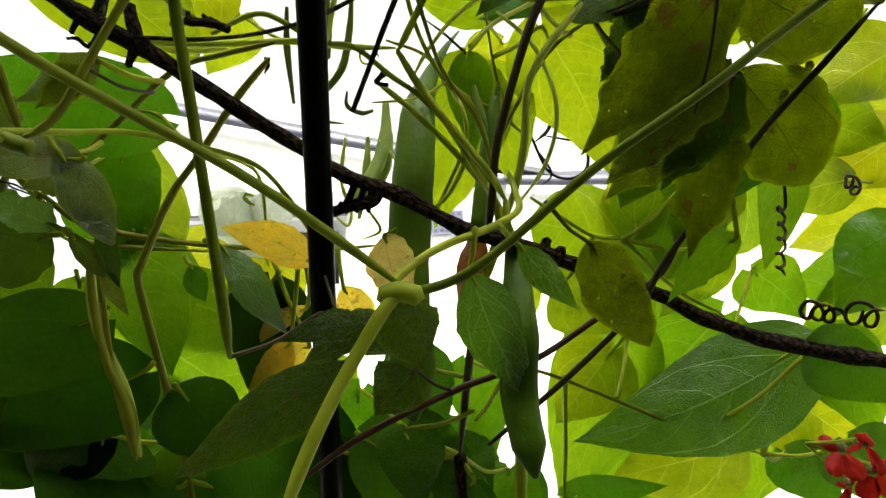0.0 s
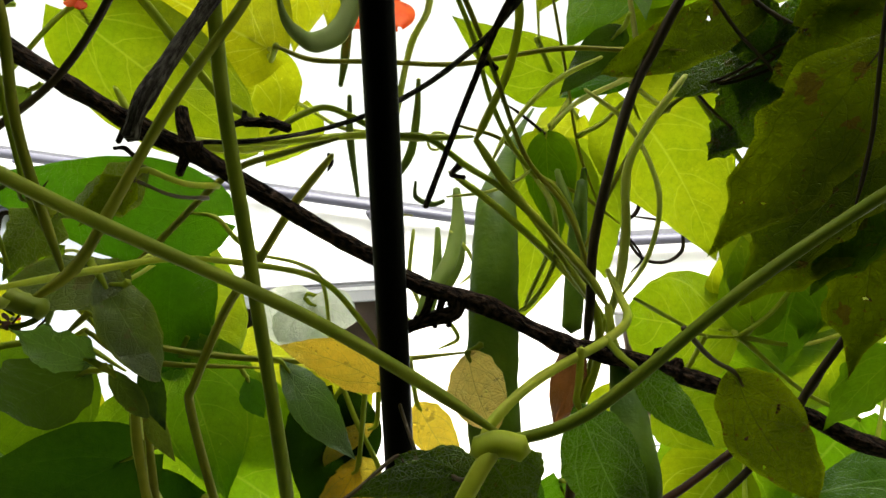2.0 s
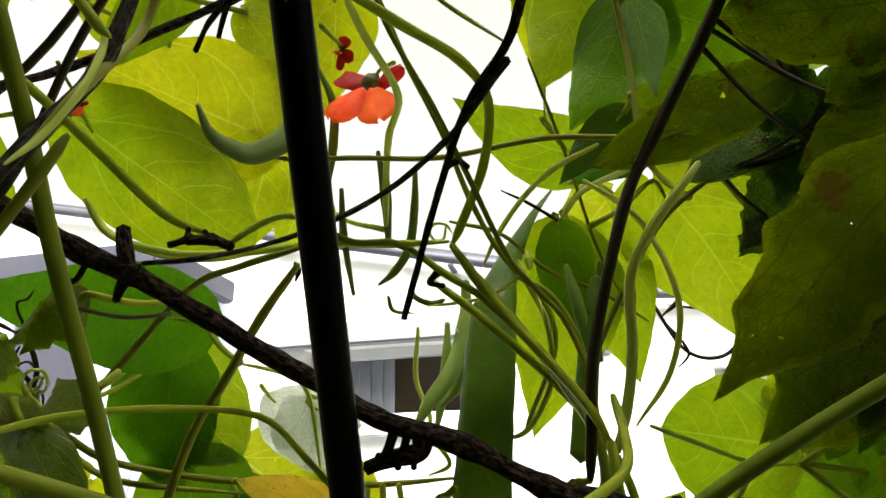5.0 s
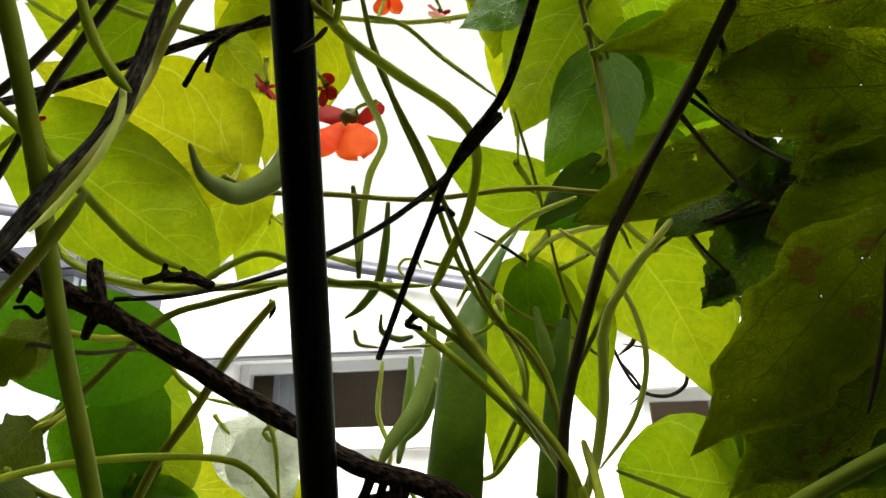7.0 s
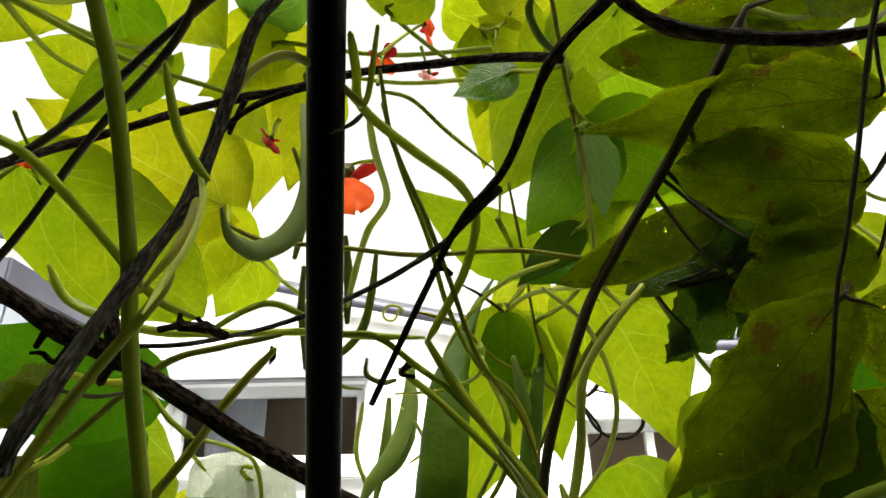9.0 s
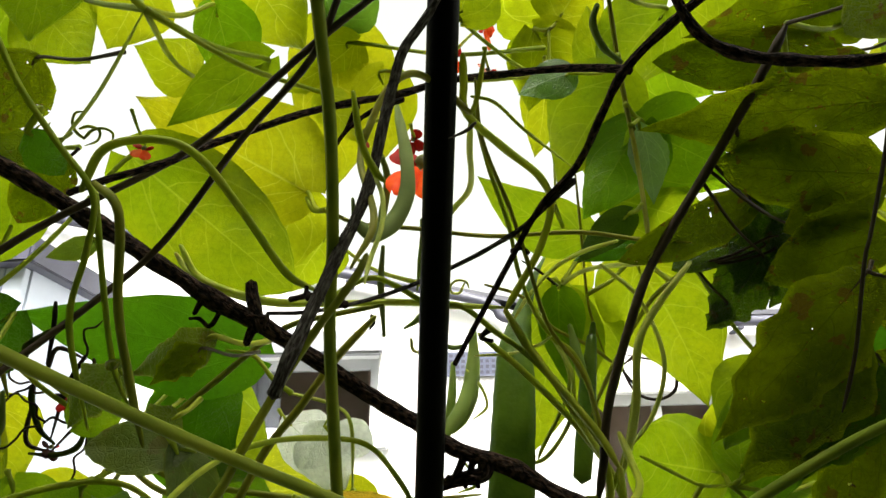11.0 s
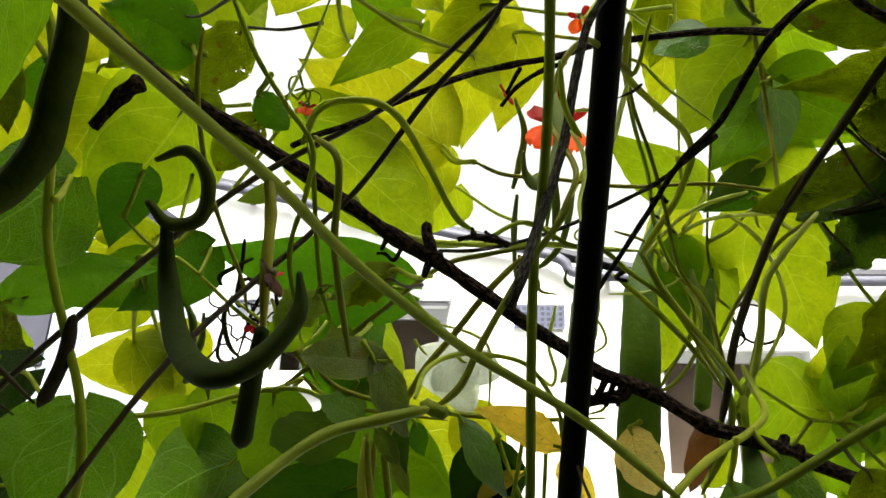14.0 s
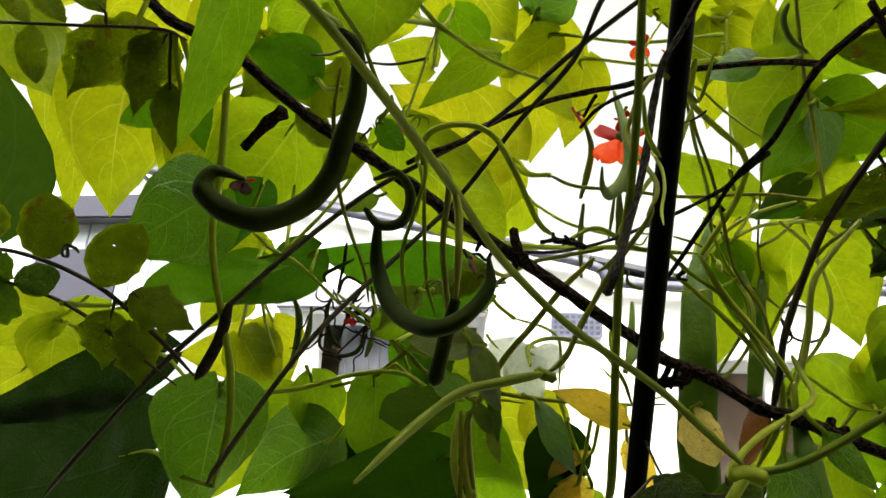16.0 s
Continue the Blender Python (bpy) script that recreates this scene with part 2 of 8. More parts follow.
MATERIALS = {
    "bean": leaf_material("bean_leaf", rgb(0.04, 0.085, 0.005), rgb(0.27, 0.45, 0.004), rgb(0.44, 0.52, 0.005), rgb(0.5, 0.6, 0.06)),
    # Darker green copy of the bean leaf; shade from overlapping leaves is coloured in.
    "bean_part_shade": leaf_material("bean_leaf_part_shade", rgb(0.04, 0.1, 0.008), rgb(0.08, 0.25, 0.003), rgb(0.13, 0.29, 0.003), rgb(0.09, 0.2, 0.012), coat=0.06, gloss=0.01, pale=0.2),
    # Same leaf again, darkened by colour for the shade low in the plant.
    "bean_deep_shade": leaf_material("bean_leaf_deep_shade", rgb(0.016, 0.052, 0.004), rgb(0.04, 0.13, 0.003), rgb(0.055, 0.13, 0.003), rgb(0.04, 0.11, 0.008), coat=0.06, gloss=0.01, pale=0.2),
    # Bean leaf for the darkest spots: full shade is put into its colour.
    "bean_full_shade": leaf_material("bean_leaf_full_shade", rgb(0.006, 0.016, 0.002), rgb(0.012, 0.035, 0.001), rgb(0.016, 0.04, 0.001), rgb(0.01, 0.025, 0.002), coat=0.05, gloss=0.005),
    # Shaded version of the bean leaf, its shade mixed into an olive tone.
    "bean_olive_shade": leaf_material("bean_leaf_olive_shade", rgb(0.012, 0.034, 0.003), rgb(0.045, 0.115, 0.004), rgb(0.08, 0.14, 0.004), rgb(0.08, 0.14, 0.015), coat=0.12),
    "bean_mid": leaf_material("bean_leaf_mid", rgb(0.05, 0.11, 0.006), rgb(0.19, 0.41, 0.003), rgb(0.29, 0.46, 0.004), rgb(0.38, 0.5, 0.05)),
    "bean_lime": leaf_material("bean_leaf_lime", rgb(0.05, 0.085, 0.005), rgb(0.46, 0.58, 0.005), rgb(0.64, 0.64, 0.006), rgb(0.7, 0.72, 0.12)),
    "bean_grey": leaf_material("bean_leaf_pale_face", rgb(0.1, 0.165, 0.065), rgb(0.11, 0.25, 0.012), rgb(0.16, 0.29, 0.02), rgb(0.22, 0.34, 0.1), gloss=0.18, rough=0.36, ridge=0.5, pale=0.5, net=0.3),
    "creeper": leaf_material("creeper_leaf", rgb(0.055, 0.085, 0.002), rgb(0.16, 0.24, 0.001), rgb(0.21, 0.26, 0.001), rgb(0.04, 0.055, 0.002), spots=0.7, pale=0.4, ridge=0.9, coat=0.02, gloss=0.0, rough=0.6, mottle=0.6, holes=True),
    # Second creeper leaf, darker: shade from the leaves behind is in its colour.
    "creeper_shade": leaf_material("creeper_leaf_shade", rgb(0.03, 0.065, 0.004), rgb(0.07, 0.15, 0.002), rgb(0.1, 0.17, 0.002), rgb(0.02, 0.045, 0.002), spots=0.4, pale=0.5, ridge=0.9, coat=0.04, gloss=0.0, rough=0.55, mottle=0.3),
    "bean_sage": leaf_material("bean_leaf_sage", rgb(0.085, 0.12, 0.02), rgb(0.12, 0.19, 0.008), rgb(0.17, 0.2, 0.012), rgb(0.2, 0.26, 0.06), spots=0.35, pale=0.4, ridge=0.4, coat=0.09, gloss=0.07, rough=0.38, mottle=0.3),
    "bean_veined": leaf_material("bean_leaf_quilted", rgb(0.055, 0.125, 0.012), rgb(0.12, 0.29, 0.004), rgb(0.16, 0.32, 0.005), rgb(0.26, 0.42, 0.08), pale=0.4, ridge=0.6, coat=0.1, gloss=0.04, rough=0.4, net=0.3),
    # Near-white leaf: the sky's reflection on its glossy face is painted in.
    "sky_sheen": leaf_material("leaf_white_sky_sheen", rgb(0.8, 0.85, 0.76), rgb(0.88, 0.94, 0.78), rgb(0.88, 0.92, 0.76), rgb(0.45, 0.6, 0.3), spots=0.1, pale=0.5, ridge=0.6, gloss=0.4, rough=0.35, net=0.1, thin=0.5),
    "yellow": leaf_material("fading_leaf", rgb(0.8, 0.6, 0.07), rgb(1.0, 0.78, 0.06), rgb(0.98, 0.6, 0.04), rgb(0.36, 0.3, 0.04), spots=0.4, pale=0.6, ridge=0.6, net=0.1, thin=0.66),
    "buff": leaf_material("faded_buff_leaf", rgb(0.9, 0.7, 0.2), rgb(1.0, 0.8, 0.22), rgb(1.0, 0.68, 0.1), rgb(0.4, 0.27, 0.05), spots=0.4, pale=0.6, ridge=0.6, net=0.1, thin=0.66),
    "withered": leaf_material("withered_leaf", rgb(0.11, 0.045, 0.014), rgb(0.2, 0.075, 0.018), rgb(0.12, 0.045, 0.012), rgb(0.1, 0.05, 0.02), spots=0.5),
    "stem": skin_material("green_stem", rgb(0.27, 0.34, 0.015), rgb(0.42, 0.46, 0.04), 0.5, 90.0, 0.42),
    # Green stem with shade put into the colour, for the darker near stems.
    "stem_shade": skin_material("shaded_green_stem", rgb(0.14, 0.19, 0.008), rgb(0.24, 0.28, 0.02), 0.55, 90.0, 0.3),
    "stem_pale": skin_material("pale_green_stem", rgb(0.46, 0.52, 0.07), rgb(0.58, 0.62, 0.15), 0.5, 70.0, 0.4),
    "stem_olive": skin_material("olive_stem", rgb(0.19, 0.21, 0.012), rgb(0.3, 0.29, 0.025), 0.5, 80.0, 0.35),
    "stem_brown": skin_material("brown_stem", rgb(0.022, 0.014, 0.007), rgb(0.05, 0.035, 0.015), 0.6, 120.0),
    "stem_red": skin_material("reddish_stem", rgb(0.04, 0.014, 0.008), rgb(0.08, 0.035, 0.018), 0.5, 120.0),
    "dry": skin_material("dry_tendril", rgb(0.014, 0.009, 0.006), rgb(0.045, 0.026, 0.016), 0.8, 160.0, 0.0, 0.0008),
    "bark": bark_material("dark_bark", rgb(0.005, 0.0033, 0.0025), rgb(0.07, 0.042, 0.03)),
    "bark_grey": bark_material("grey_bark", rgb(0.025, 0.02, 0.017), rgb(0.12, 0.11, 0.09)),
    "pod": skin_material("bean_pod", rgb(0.05, 0.115, 0.004), rgb(0.1, 0.175, 0.01), 0.38, 60.0, 0.22, 0.0012, 0.2),
    "pod_pale": skin_material("young_bean_pod", rgb(0.15, 0.24, 0.03), rgb(0.22, 0.3, 0.06), 0.45, 60.0, 0.22, 0.0005),
    "pod_downy": skin_material("downy_bean_pod", rgb(0.14, 0.2, 0.04), rgb(0.24, 0.3, 0.1), 0.8, 60.0, 0.3, 0.0006),
    # Brownish pod darkened by colour to stand as a silhouette against the sky.
    "pod_silhouette": skin_material("bean_pod_silhouette", rgb(0.02, 0.032, 0.002), rgb(0.055, 0.072, 0.006), 0.7, 70.0, 0.12, 0.0008, 0.08),
    "petal": skin_material("scarlet_petal", rgb(0.85, 0.07, 0.012), rgb(0.95, 0.15, 0.02), 0.5, 150.0, 0.55),
    "petal_dark": skin_material("crimson_petal", rgb(0.28, 0.008, 0.006), rgb(0.42, 0.02, 0.014), 0.55, 150.0, 0.4),
    "petal_dry": skin_material("dried_petal", rgb(0.025, 0.011, 0.008), rgb(0.08, 0.03, 0.02), 0.8, 150.0, 0.2),
    "petal_pink": skin_material("faded_pink_petal", rgb(0.75, 0.22, 0.18), rgb(0.8, 0.4, 0.33), 0.55, 150.0, 0.45),
    "calyx": skin_material("calyx", rgb(0.10, 0.10, 0.035), rgb(0.2, 0.2, 0.06), 0.6, 150.0, 0.2),
    "black": plain_material("black_plastic_coat", rgb(0.002, 0.002, 0.0023), 0.38, 40.0, 0.3, 0.0003, 0.0, 0.04),
    "render_white": plain_material("white_painted_render", rgb(0.80, 0.80, 0.81), 0.8, 1.2, 0.10, 0.004),
    "render_grey": plain_material("grey_painted_lintel", rgb(0.27, 0.27, 0.3), 0.8, 1.5, 0.2, 0.003),
    "render_blue": plain_material("pale_blue_cladding", rgb(0.52, 0.57, 0.68), 0.6, 2.0, 0.15, 0.002),
    "frame_white": plain_material("white_window_frame", rgb(0.72, 0.73, 0.76), 0.35, 3.0, 0.12, 0.0008),
    "gutter": plain_material("dark_gutter", rgb(0.07, 0.07, 0.10), 0.5, 5.0, 0.4, 0.001),
    "slate": plain_material("roof_slate", rgb(0.10, 0.10, 0.12), 0.7, 4.0, 0.4, 0.004),
    "curtain": plain_material("lilac_grey_blind", rgb(0.5, 0.48, 0.55), 0.9, 3.0, 0.25, 0.003),
    "room": plain_material("dim_brown_room", rgb(0.36, 0.25, 0.19), 0.9, 2.0, 0.4, 0.003),
    "vent": plain_material("blue_grey_vent", rgb(0.11, 0.12, 0.18), 0.5, 8.0, 0.3, 0.001),
    # Leaf of the unseen hedge that was added to block light.
    "hedge": leaf_material("unseen_hedge_leaf", rgb(0.06, 0.1, 0.03), rgb(0.06, 0.12, 0.02), rgb(0.07, 0.12, 0.02), rgb(0.06, 0.1, 0.03)),
    "soil": plain_material("garden_soil_and_grass", rgb(0.13, 0.14, 0.06), 0.95, 3.0, 0.6, 0.02),
    "paving": plain_material("grey_paving", rgb(0.34, 0.33, 0.31), 0.9, 2.5, 0.35, 0.004),
    "glass": glass_material("window_glass"),
}


# ---- shapes ----
def mesh_from(name, verts, faces, uvs=None, smooth=True):
    data = bpy.data.meshes.new(name)
    data.from_pydata([tuple(v) for v in verts], [], faces)
    if uvs is not None:
        layer = data.uv_layers.new(name="UVMap")
        flat = [c for face in faces for v in face for c in uvs[v]]
        layer.data.foreach_set("uv", flat)
    data.polygons.foreach_set("use_smooth", [smooth] * len(data.polygons))
    data.update()
    return data


def part(name, data, material, parent, label=""):
    ob = new(name, data)
    data.materials.append(MATERIALS[material])
    ob.parent = parent
    return tagged(ob, label)


def thing(name, at, label, category, group="", kind=""):
    ob = new(name)
    ob.location = at
    ob.empty_display_size = 0.02
    bpy.context.view_layer.update()
    return tagged(ob, label, category, group, kind)


def under(ob, parent):
    """Parents ob and keeps it where it stands."""
    ob.parent = parent
    ob.matrix_parent_inverse = Matrix.Translation(parent.location).inverted() if parent.parent is None else Matrix.Identity(4)
    return ob


def spline(points, per=6):
    """A smooth line through the points, with as many steps between two of them."""
    p = [Vector(q) for q in points]
    p = [2 * p[0] - p[1], *p, 2 * p[-1] - p[-2]]
    line = []
    for i in range(1, len(p) - 2):
        a, b, c, d = p[i - 1], p[i], p[i + 1], p[i + 2]
        for k in range(per):
            s = k / per
            line.append(0.5 * (2 * b + (c - a) * s + (2 * a - 5 * b + 4 * c - d) * s * s + (3 * b - a - 3 * c + d) * s ** 3))
    line.append(p[-2])
    return line


def tube_mesh(name, points, radii, flat=1.0, sides=9, per=6, rough=0.0, swell=0.0, seed=0, wide=None, tips=False):
    """A tube along the points. radii: one for each point. flat: thickness against width. rough: uneven bark. wide: the direction of its width."""
    dice = random.Random(seed)
    line = spline(points, per)
    steps = len(line) - 1
    length, lengths = 0.0, [0.0]
    for a, b in zip(line, line[1:]):
        length += (b - a).length
        lengths.append(length)
    turn = None
    verts, uvs, faces = [], [], []
    for i, q in enumerate(line):
        ahead = (line[min(i + 1, steps)] - line[max(i - 1, 0)]).normalized()
        if turn is None:
            turn = Vector(wide) if wide else ahead.orthogonal()
        turn = (turn - ahead * turn.dot(ahead)).normalized()
        other = ahead.cross(turn)
        at = i / per
        k = min(int(at), len(radii) - 2)
        r = radii[k] + (radii[k + 1] - radii[k]) * (at - k)
        if tips:
            r *= min(1.0, 0.6 + 0.4 * i / (0.4 * per), 0.4 + 0.6 * (steps - i) / (0.6 * per))
        r *= 1 + swell * math.exp(-((at - round(at)) * 4) ** 2) * (0.5 + 0.5 * math.sin(7 * round(at) + seed))
        for j in range(sides + 1):
            a = 2 * math.pi * j / sides
            away = math.cos(a) * turn + math.sin(a) * flat * other
            bump = 1 + rough * (noise.noise(Vector((3 * math.cos(a) + seed, 3 * math.sin(a), lengths[i] * 42))) + 0.6 * noise.noise(Vector((6 * math.cos(a), 6 * math.sin(a) + seed, lengths[i] * 130))))
            verts.append(q + away * r * bump)
            uvs.append((lengths[i] * 40, j / sides))
    row = sides + 1
    for i in range(steps):
        for j in range(sides):
            faces.append((i * row + j, i * row + j + 1, (i + 1) * row + j + 1, (i + 1) * row + j))
    for i, q in ((0, line[0]), (steps, line[-1])):
        way = (line[1] - line[0]).normalized() if i == 0 else (line[-2] - line[-1]).normalized()
        end = radii[0] if i == 0 else radii[-1]
        verts.append(q - way * end * 0.7)
        uvs.append((lengths[i] * 40, 0.5))
        for j in range(sides):
            a, b = i * row + j, i * row + j + 1
            faces.append((len(verts) - 1, b, a) if i == 0 else (len(verts) - 1, a, b))
    return mesh_from(name, verts, faces, uvs)


SEED = [0]


def stem(plant, name, points, first, last, material="stem", label="", rough=0.04, swell=0.12):
    """A tapering stem through the points, in metres, with swollen joints."""
    SEED[0] += 1
    count = len(points)
    radii = [first + (last - first) * i / (count - 1) for i in range(count)]
    woody = material.startswith("bark")
    data = tube_mesh(name, points, radii, 1.0, 12 if woody else 9, 14 if woody else 6, 0.26 if woody else rough, 0.25 if woody else swell, SEED[0], None, not woody and name != "stem_joint")
    return under(part(name, data, material, None, label), PLANTS[plant])


OUTLINES = {
    "bean": [(0, 0.10), (0.02, 0.44), (0.08, 0.74), (0.18, 0.95), (0.3, 1.0), (0.45, 0.9), (0.6, 0.7), (0.75, 0.46), (0.86, 0.26), (0.94, 0.1), (1, 0)],
    "round": [(0, 0.12), (0.02, 0.42), (0.08, 0.7), (0.2, 0.93), (0.4, 1.0), (0.6, 0.92), (0.78, 0.7), (0.9, 0.42), (0.97, 0.18), (1, 0)],
    "lance": [(0, 0.03), (0.06, 0.3), (0.18, 0.75), (0.35, 1.0), (0.55, 0.9), (0.72, 0.62), (0.86, 0.32), (0.94, 0.13), (1, 0)],
    "oval": [(0, 0.05), (0.05, 0.42), (0.18, 0.82), (0.4, 1.0), (0.65, 0.92), (0.83, 0.62), (0.94, 0.3), (1, 0)],
    "lobed": [(0, 0.08), (0.05, 0.45), (0.15, 0.82), (0.28, 1.0), (0.4, 0.93), (0.47, 0.7), (0.56, 0.78), (0.65, 0.64), (0.73, 0.36), (0.85, 0.17), (0.93, 0.08), (1, 0)],
}
HEART = {"bean": 0.09, "round": 0.08, "lance": 0.0, "oval": 0.02, "lobed": 0.03}
TEETH = {"bean": (0.012, 2.3), "round": (0.012, 2.0), "lance": (0.05, 9.0), "oval": (0.02, 6.0), "lobed": (0.16, 4.3)}


def outline(kind, s):
    rows = OUTLINES[kind]
    for (a, u), (b, v) in zip(rows, rows[1:]):
        if s <= b:
            k = (s - a) / (b - a)
            k = k * k * (3 - 2 * k) * 0.35 + k * 0.65
            return u + (v - u) * k
    return 0.0


def leaf(plant, name, base, tip, side, width, kind="bean", material="bean", bend=0.12, fold=0.1, wave=1.0, stalk=None, label=""):
    """A leaf blade from base to tip. side: the direction of its width; bend: how its tip droops; fold: how far its halves rise from the midrib."""
    SEED[0] += 1
    dice = random.Random(SEED[0] * 7)
    base, tip, side = Vector(base), Vector(tip), Vector(side)
    ahead = tip - base
    length = ahead.length
    ahead.normalize()
    side = (side - ahead * side.dot(ahead)).normalized()
    up = side.cross(ahead)
    rows, half = (40 if kind == "lobed" else 32), 7
    phase, skew, shift = dice.uniform(0, 6), dice.uniform(0.88, 1.12), dice.uniform(-0.06, 0.06)
    depth, beat = TEETH[kind]
    verts, uvs, faces = [], [], []
    for i in range(rows + 1):
        s = i / rows
        w = outline(kind, s) * width / 2
        centre = math.sin(math.pi * s) * shift * length
        for j in range(-half, half + 1):
            v = j / half
            edge = abs(v)
            reach = w * (skew if v > 0 else 2 - skew)
            tooth = 1 + depth * edge * edge * (1 - 2 * abs((s * beat + (0.3 if v > 0 else 0) + 0.1 * phase) % 1 - 0.5) * (1.6 if kind == "lobed" else 1))
            reach *= tooth
            if kind in ("lobed", "oval"):
                reach *= 1 + 0.10 * edge * noise.noise(Vector((s * 5.5 + phase, 3 * (v > 0), phase)))
            back = -HEART[kind] * length * edge ** 1.5 * math.exp(-s * 7)
            if kind == "lobed":
                back += 0.07 * length * edge * edge * math.sin(math.pi * s)
            x = s * length + back
            y = v * reach + centre
            rise = fold * edge * reach - bend * length * (s * s - s * 0.25)
            rise += wave * 0.035 * width * math.sin(s * 9 + phase + v * 1.3) * edge ** 1.5
            rise += wave * 0.022 * width * noise.noise(Vector((x * 60 + phase, y * 60, phase)))
            rise += 0.026 * width * math.cos((s - 0.31 * edge) * 7 * 2 * math.pi) * edge * (1 - edge)
            verts.append(base + ahead * x + side * y + up * rise)
            uvs.append((s, 0.5 + v * 0.5))
    row = 2 * half + 1
    for i in range(rows):
        for j in range(row - 1):
            faces.append((i * row + j, i * row + j + 1, (i + 1) * row + j + 1, (i + 1) * row + j))
    blade = under(part(name, mesh_from(name, verts, faces, uvs), material, None, label), PLANTS[plant])
    if stalk is not None:
        far = Vector(stalk)
        sag = (base + far) / 2 + Vector((0, 0, -0.06 * (base - far).length))
        rib = tube_mesh("petiole", [far, sag, base, base + ahead * length * 0.12], [w * (0.6 if material.startswith("creeper") else 1.0) for w in (0.0016, 0.0013, 0.0013, 0.0006)], 1.0, 7, 5, 0.03, 0.2, SEED[0])
        ob = part("petiole", rib, "stem" if not material.startswith("creeper") else "stem_brown", None)
        ob.parent = blade
        ob.matrix_parent_inverse = Matrix.Identity(4)
    return blade


def pod(plant, points, widths, material="pod", flat=0.55, wide=None, label="", name="pod"):
    """A bean pod along the points with its swelling seeds, a beak and a calyx."""
    SEED[0] += 1
    line = [Vector(p) for p in points]
    data = tube_mesh(name, line, [w / 2 for w in widths], flat, 14, 10, 0.05, 0.05, SEED[0], wide)
    ob = under(part(name, data, material, None, label), PLANTS[plant])
    return ob


def petal_mesh(name, centre, ahead, side, length, width, cup, seed):
    up = side.cross(ahead)
    verts, faces, uvs = [], [], []
    rows, half = 10, 5
    for i in range(rows + 1):
        s = i / rows
        w = width / 2 * max(0.0, math.sin(math.pi * (0.06 + 0.935 * s ** 1.35))) ** 0.5
        for j in range(-half, half + 1):
            v = j / half
            rise = cup * length * (v * v * 0.6 + s * s * 0.4) + 0.05 * length * noise.noise(Vector((s * 3 + seed, v * 2, seed)))
            verts.append(centre + ahead * (s * length) + side * (v * w) + up * rise)
            uvs.append((s, 0.5 + v / 2))
    row = 2 * half + 1
    for i in range(rows):
        for j in range(row - 1):
            faces.append((i * row + j, i * row + j + 1, (i + 1) * row + j + 1, (i + 1) * row + j))
    return mesh_from(name, verts, faces, uvs)


def flower(plant, at, size, material="petal", turn=0.0, label="", stalk=None):
    """A pea flower: two hanging wings, a standard folded back, a keel and a calyx."""
    at = Vector(at)
    head = new("flower")
    head.location = at
    tagged(head, label)
    under(head, PLANTS[plant])
    m = Matrix.Rotation(radians(turn), 3, "Z")

    def add(name, offset, ahead, side, length, width, cup, mat, seed):
        data = petal_mesh(name, m @ Vector(offset) * size, (m @ Vector(ahead)).normalized(), (m @ Vector(side)).normalized(), length * size, width * size, cup, seed)
        ob = part(name, data, mat, None)
        ob.parent = head

    add("wing_petal", (-0.08, -0.04, -0.02), (-0.55, -0.35, -0.75), (0.75, -0.15, -0.5), 0.62, 0.52, 0.18, material, 1)
    add("wing_petal", (0.05, -0.06, -0.05), (0.25, -0.4, -0.9), (0.9, -0.1, 0.2), 0.66, 0.55, 0.18, material, 2)
    add("standard_petal", (-0.03, 0.02, 0.06), (-0.5, 0.1, 0.6), (0.7, 0.5, 0.35), 0.5, 0.55, -0.35, "petal_dark" if material == "petal" else material, 3)
    add("keel_petal", (0.08, 0.02, 0.04), (0.6, -0.2, 0.45), (0.2, 0.9, 0.1), 0.4, 0.3, 0.4, "petal_dark", 4)
    calyx = tube_mesh("calyx", [Vector((0, 0.03, 0.05)) * size, Vector((0.03, 0.06, 0.14)) * size, Vector((0.06, 0.1, 0.24)) * size], [0.13 * size, 0.12 * size, 0.04 * size], 1, 9, 4, 0.1)
    part("calyx", calyx, "calyx", None).parent = head
    if stalk is not None:
        far = Vector(stalk) - at
        rib = tube_mesh("flower_stalk", [Vector((0.06, 0.1, 0.24)) * size, far * 0.5 + Vector((0, 0, 0.1 * size)), far], [0.0009, 0.0009, 0.0012], 1, 6, 5)
        part("flower_stalk", rib, "stem", None).parent = head
    return head


def box_mesh(name, low, high, bevel=0.0):
    bm = bmesh.new()
    bmesh.ops.create_cube(bm, size=1.0)
    low, high = Vector(low), Vector(high)
    for v in bm.verts:
        v.co = Vector((low[i] + (v.co[i] + 0.5) * (high[i] - low[i]) for i in range(3)))
    if bevel:
        bmesh.ops.bevel(bm, geom=bm.edges[:], offset=bevel, segments=2, affect="EDGES")
    data = bpy.data.meshes.new(name)
    bm.to_mesh(data)
    bm.free()
    return data


# ---- the garden and the house behind the plants ----
ground = part("ground", box_mesh("ground", (-60, -40, -0.3), (60, 60, 0.0)), "soil", None)
tagged(ground, "garden soil with thin grass reaching far off", "ground", "", "structure")
patio = part("paving", box_mesh("paving", (-6, 1.3, 0.003), (6, 3.3, 0.03), 0.01), "paving", None)
tagged(patio, "grey concrete paving along the house wall", "paving", "", "structure")

WALL, BACK, EAVES = 3.3, 3.55, 2.2
FALL = 0.225  # slope of the roof edge, fitted to the gutter line in the camera's view
W1, H1, W2, H2 = (-1.44, -0.43), (1.67, 2.075), (0.64, 1.38), (1.2, 1.86)
VENT, SHED = (-0.07, 1.955), (-2.62, -1.83, 2.43)
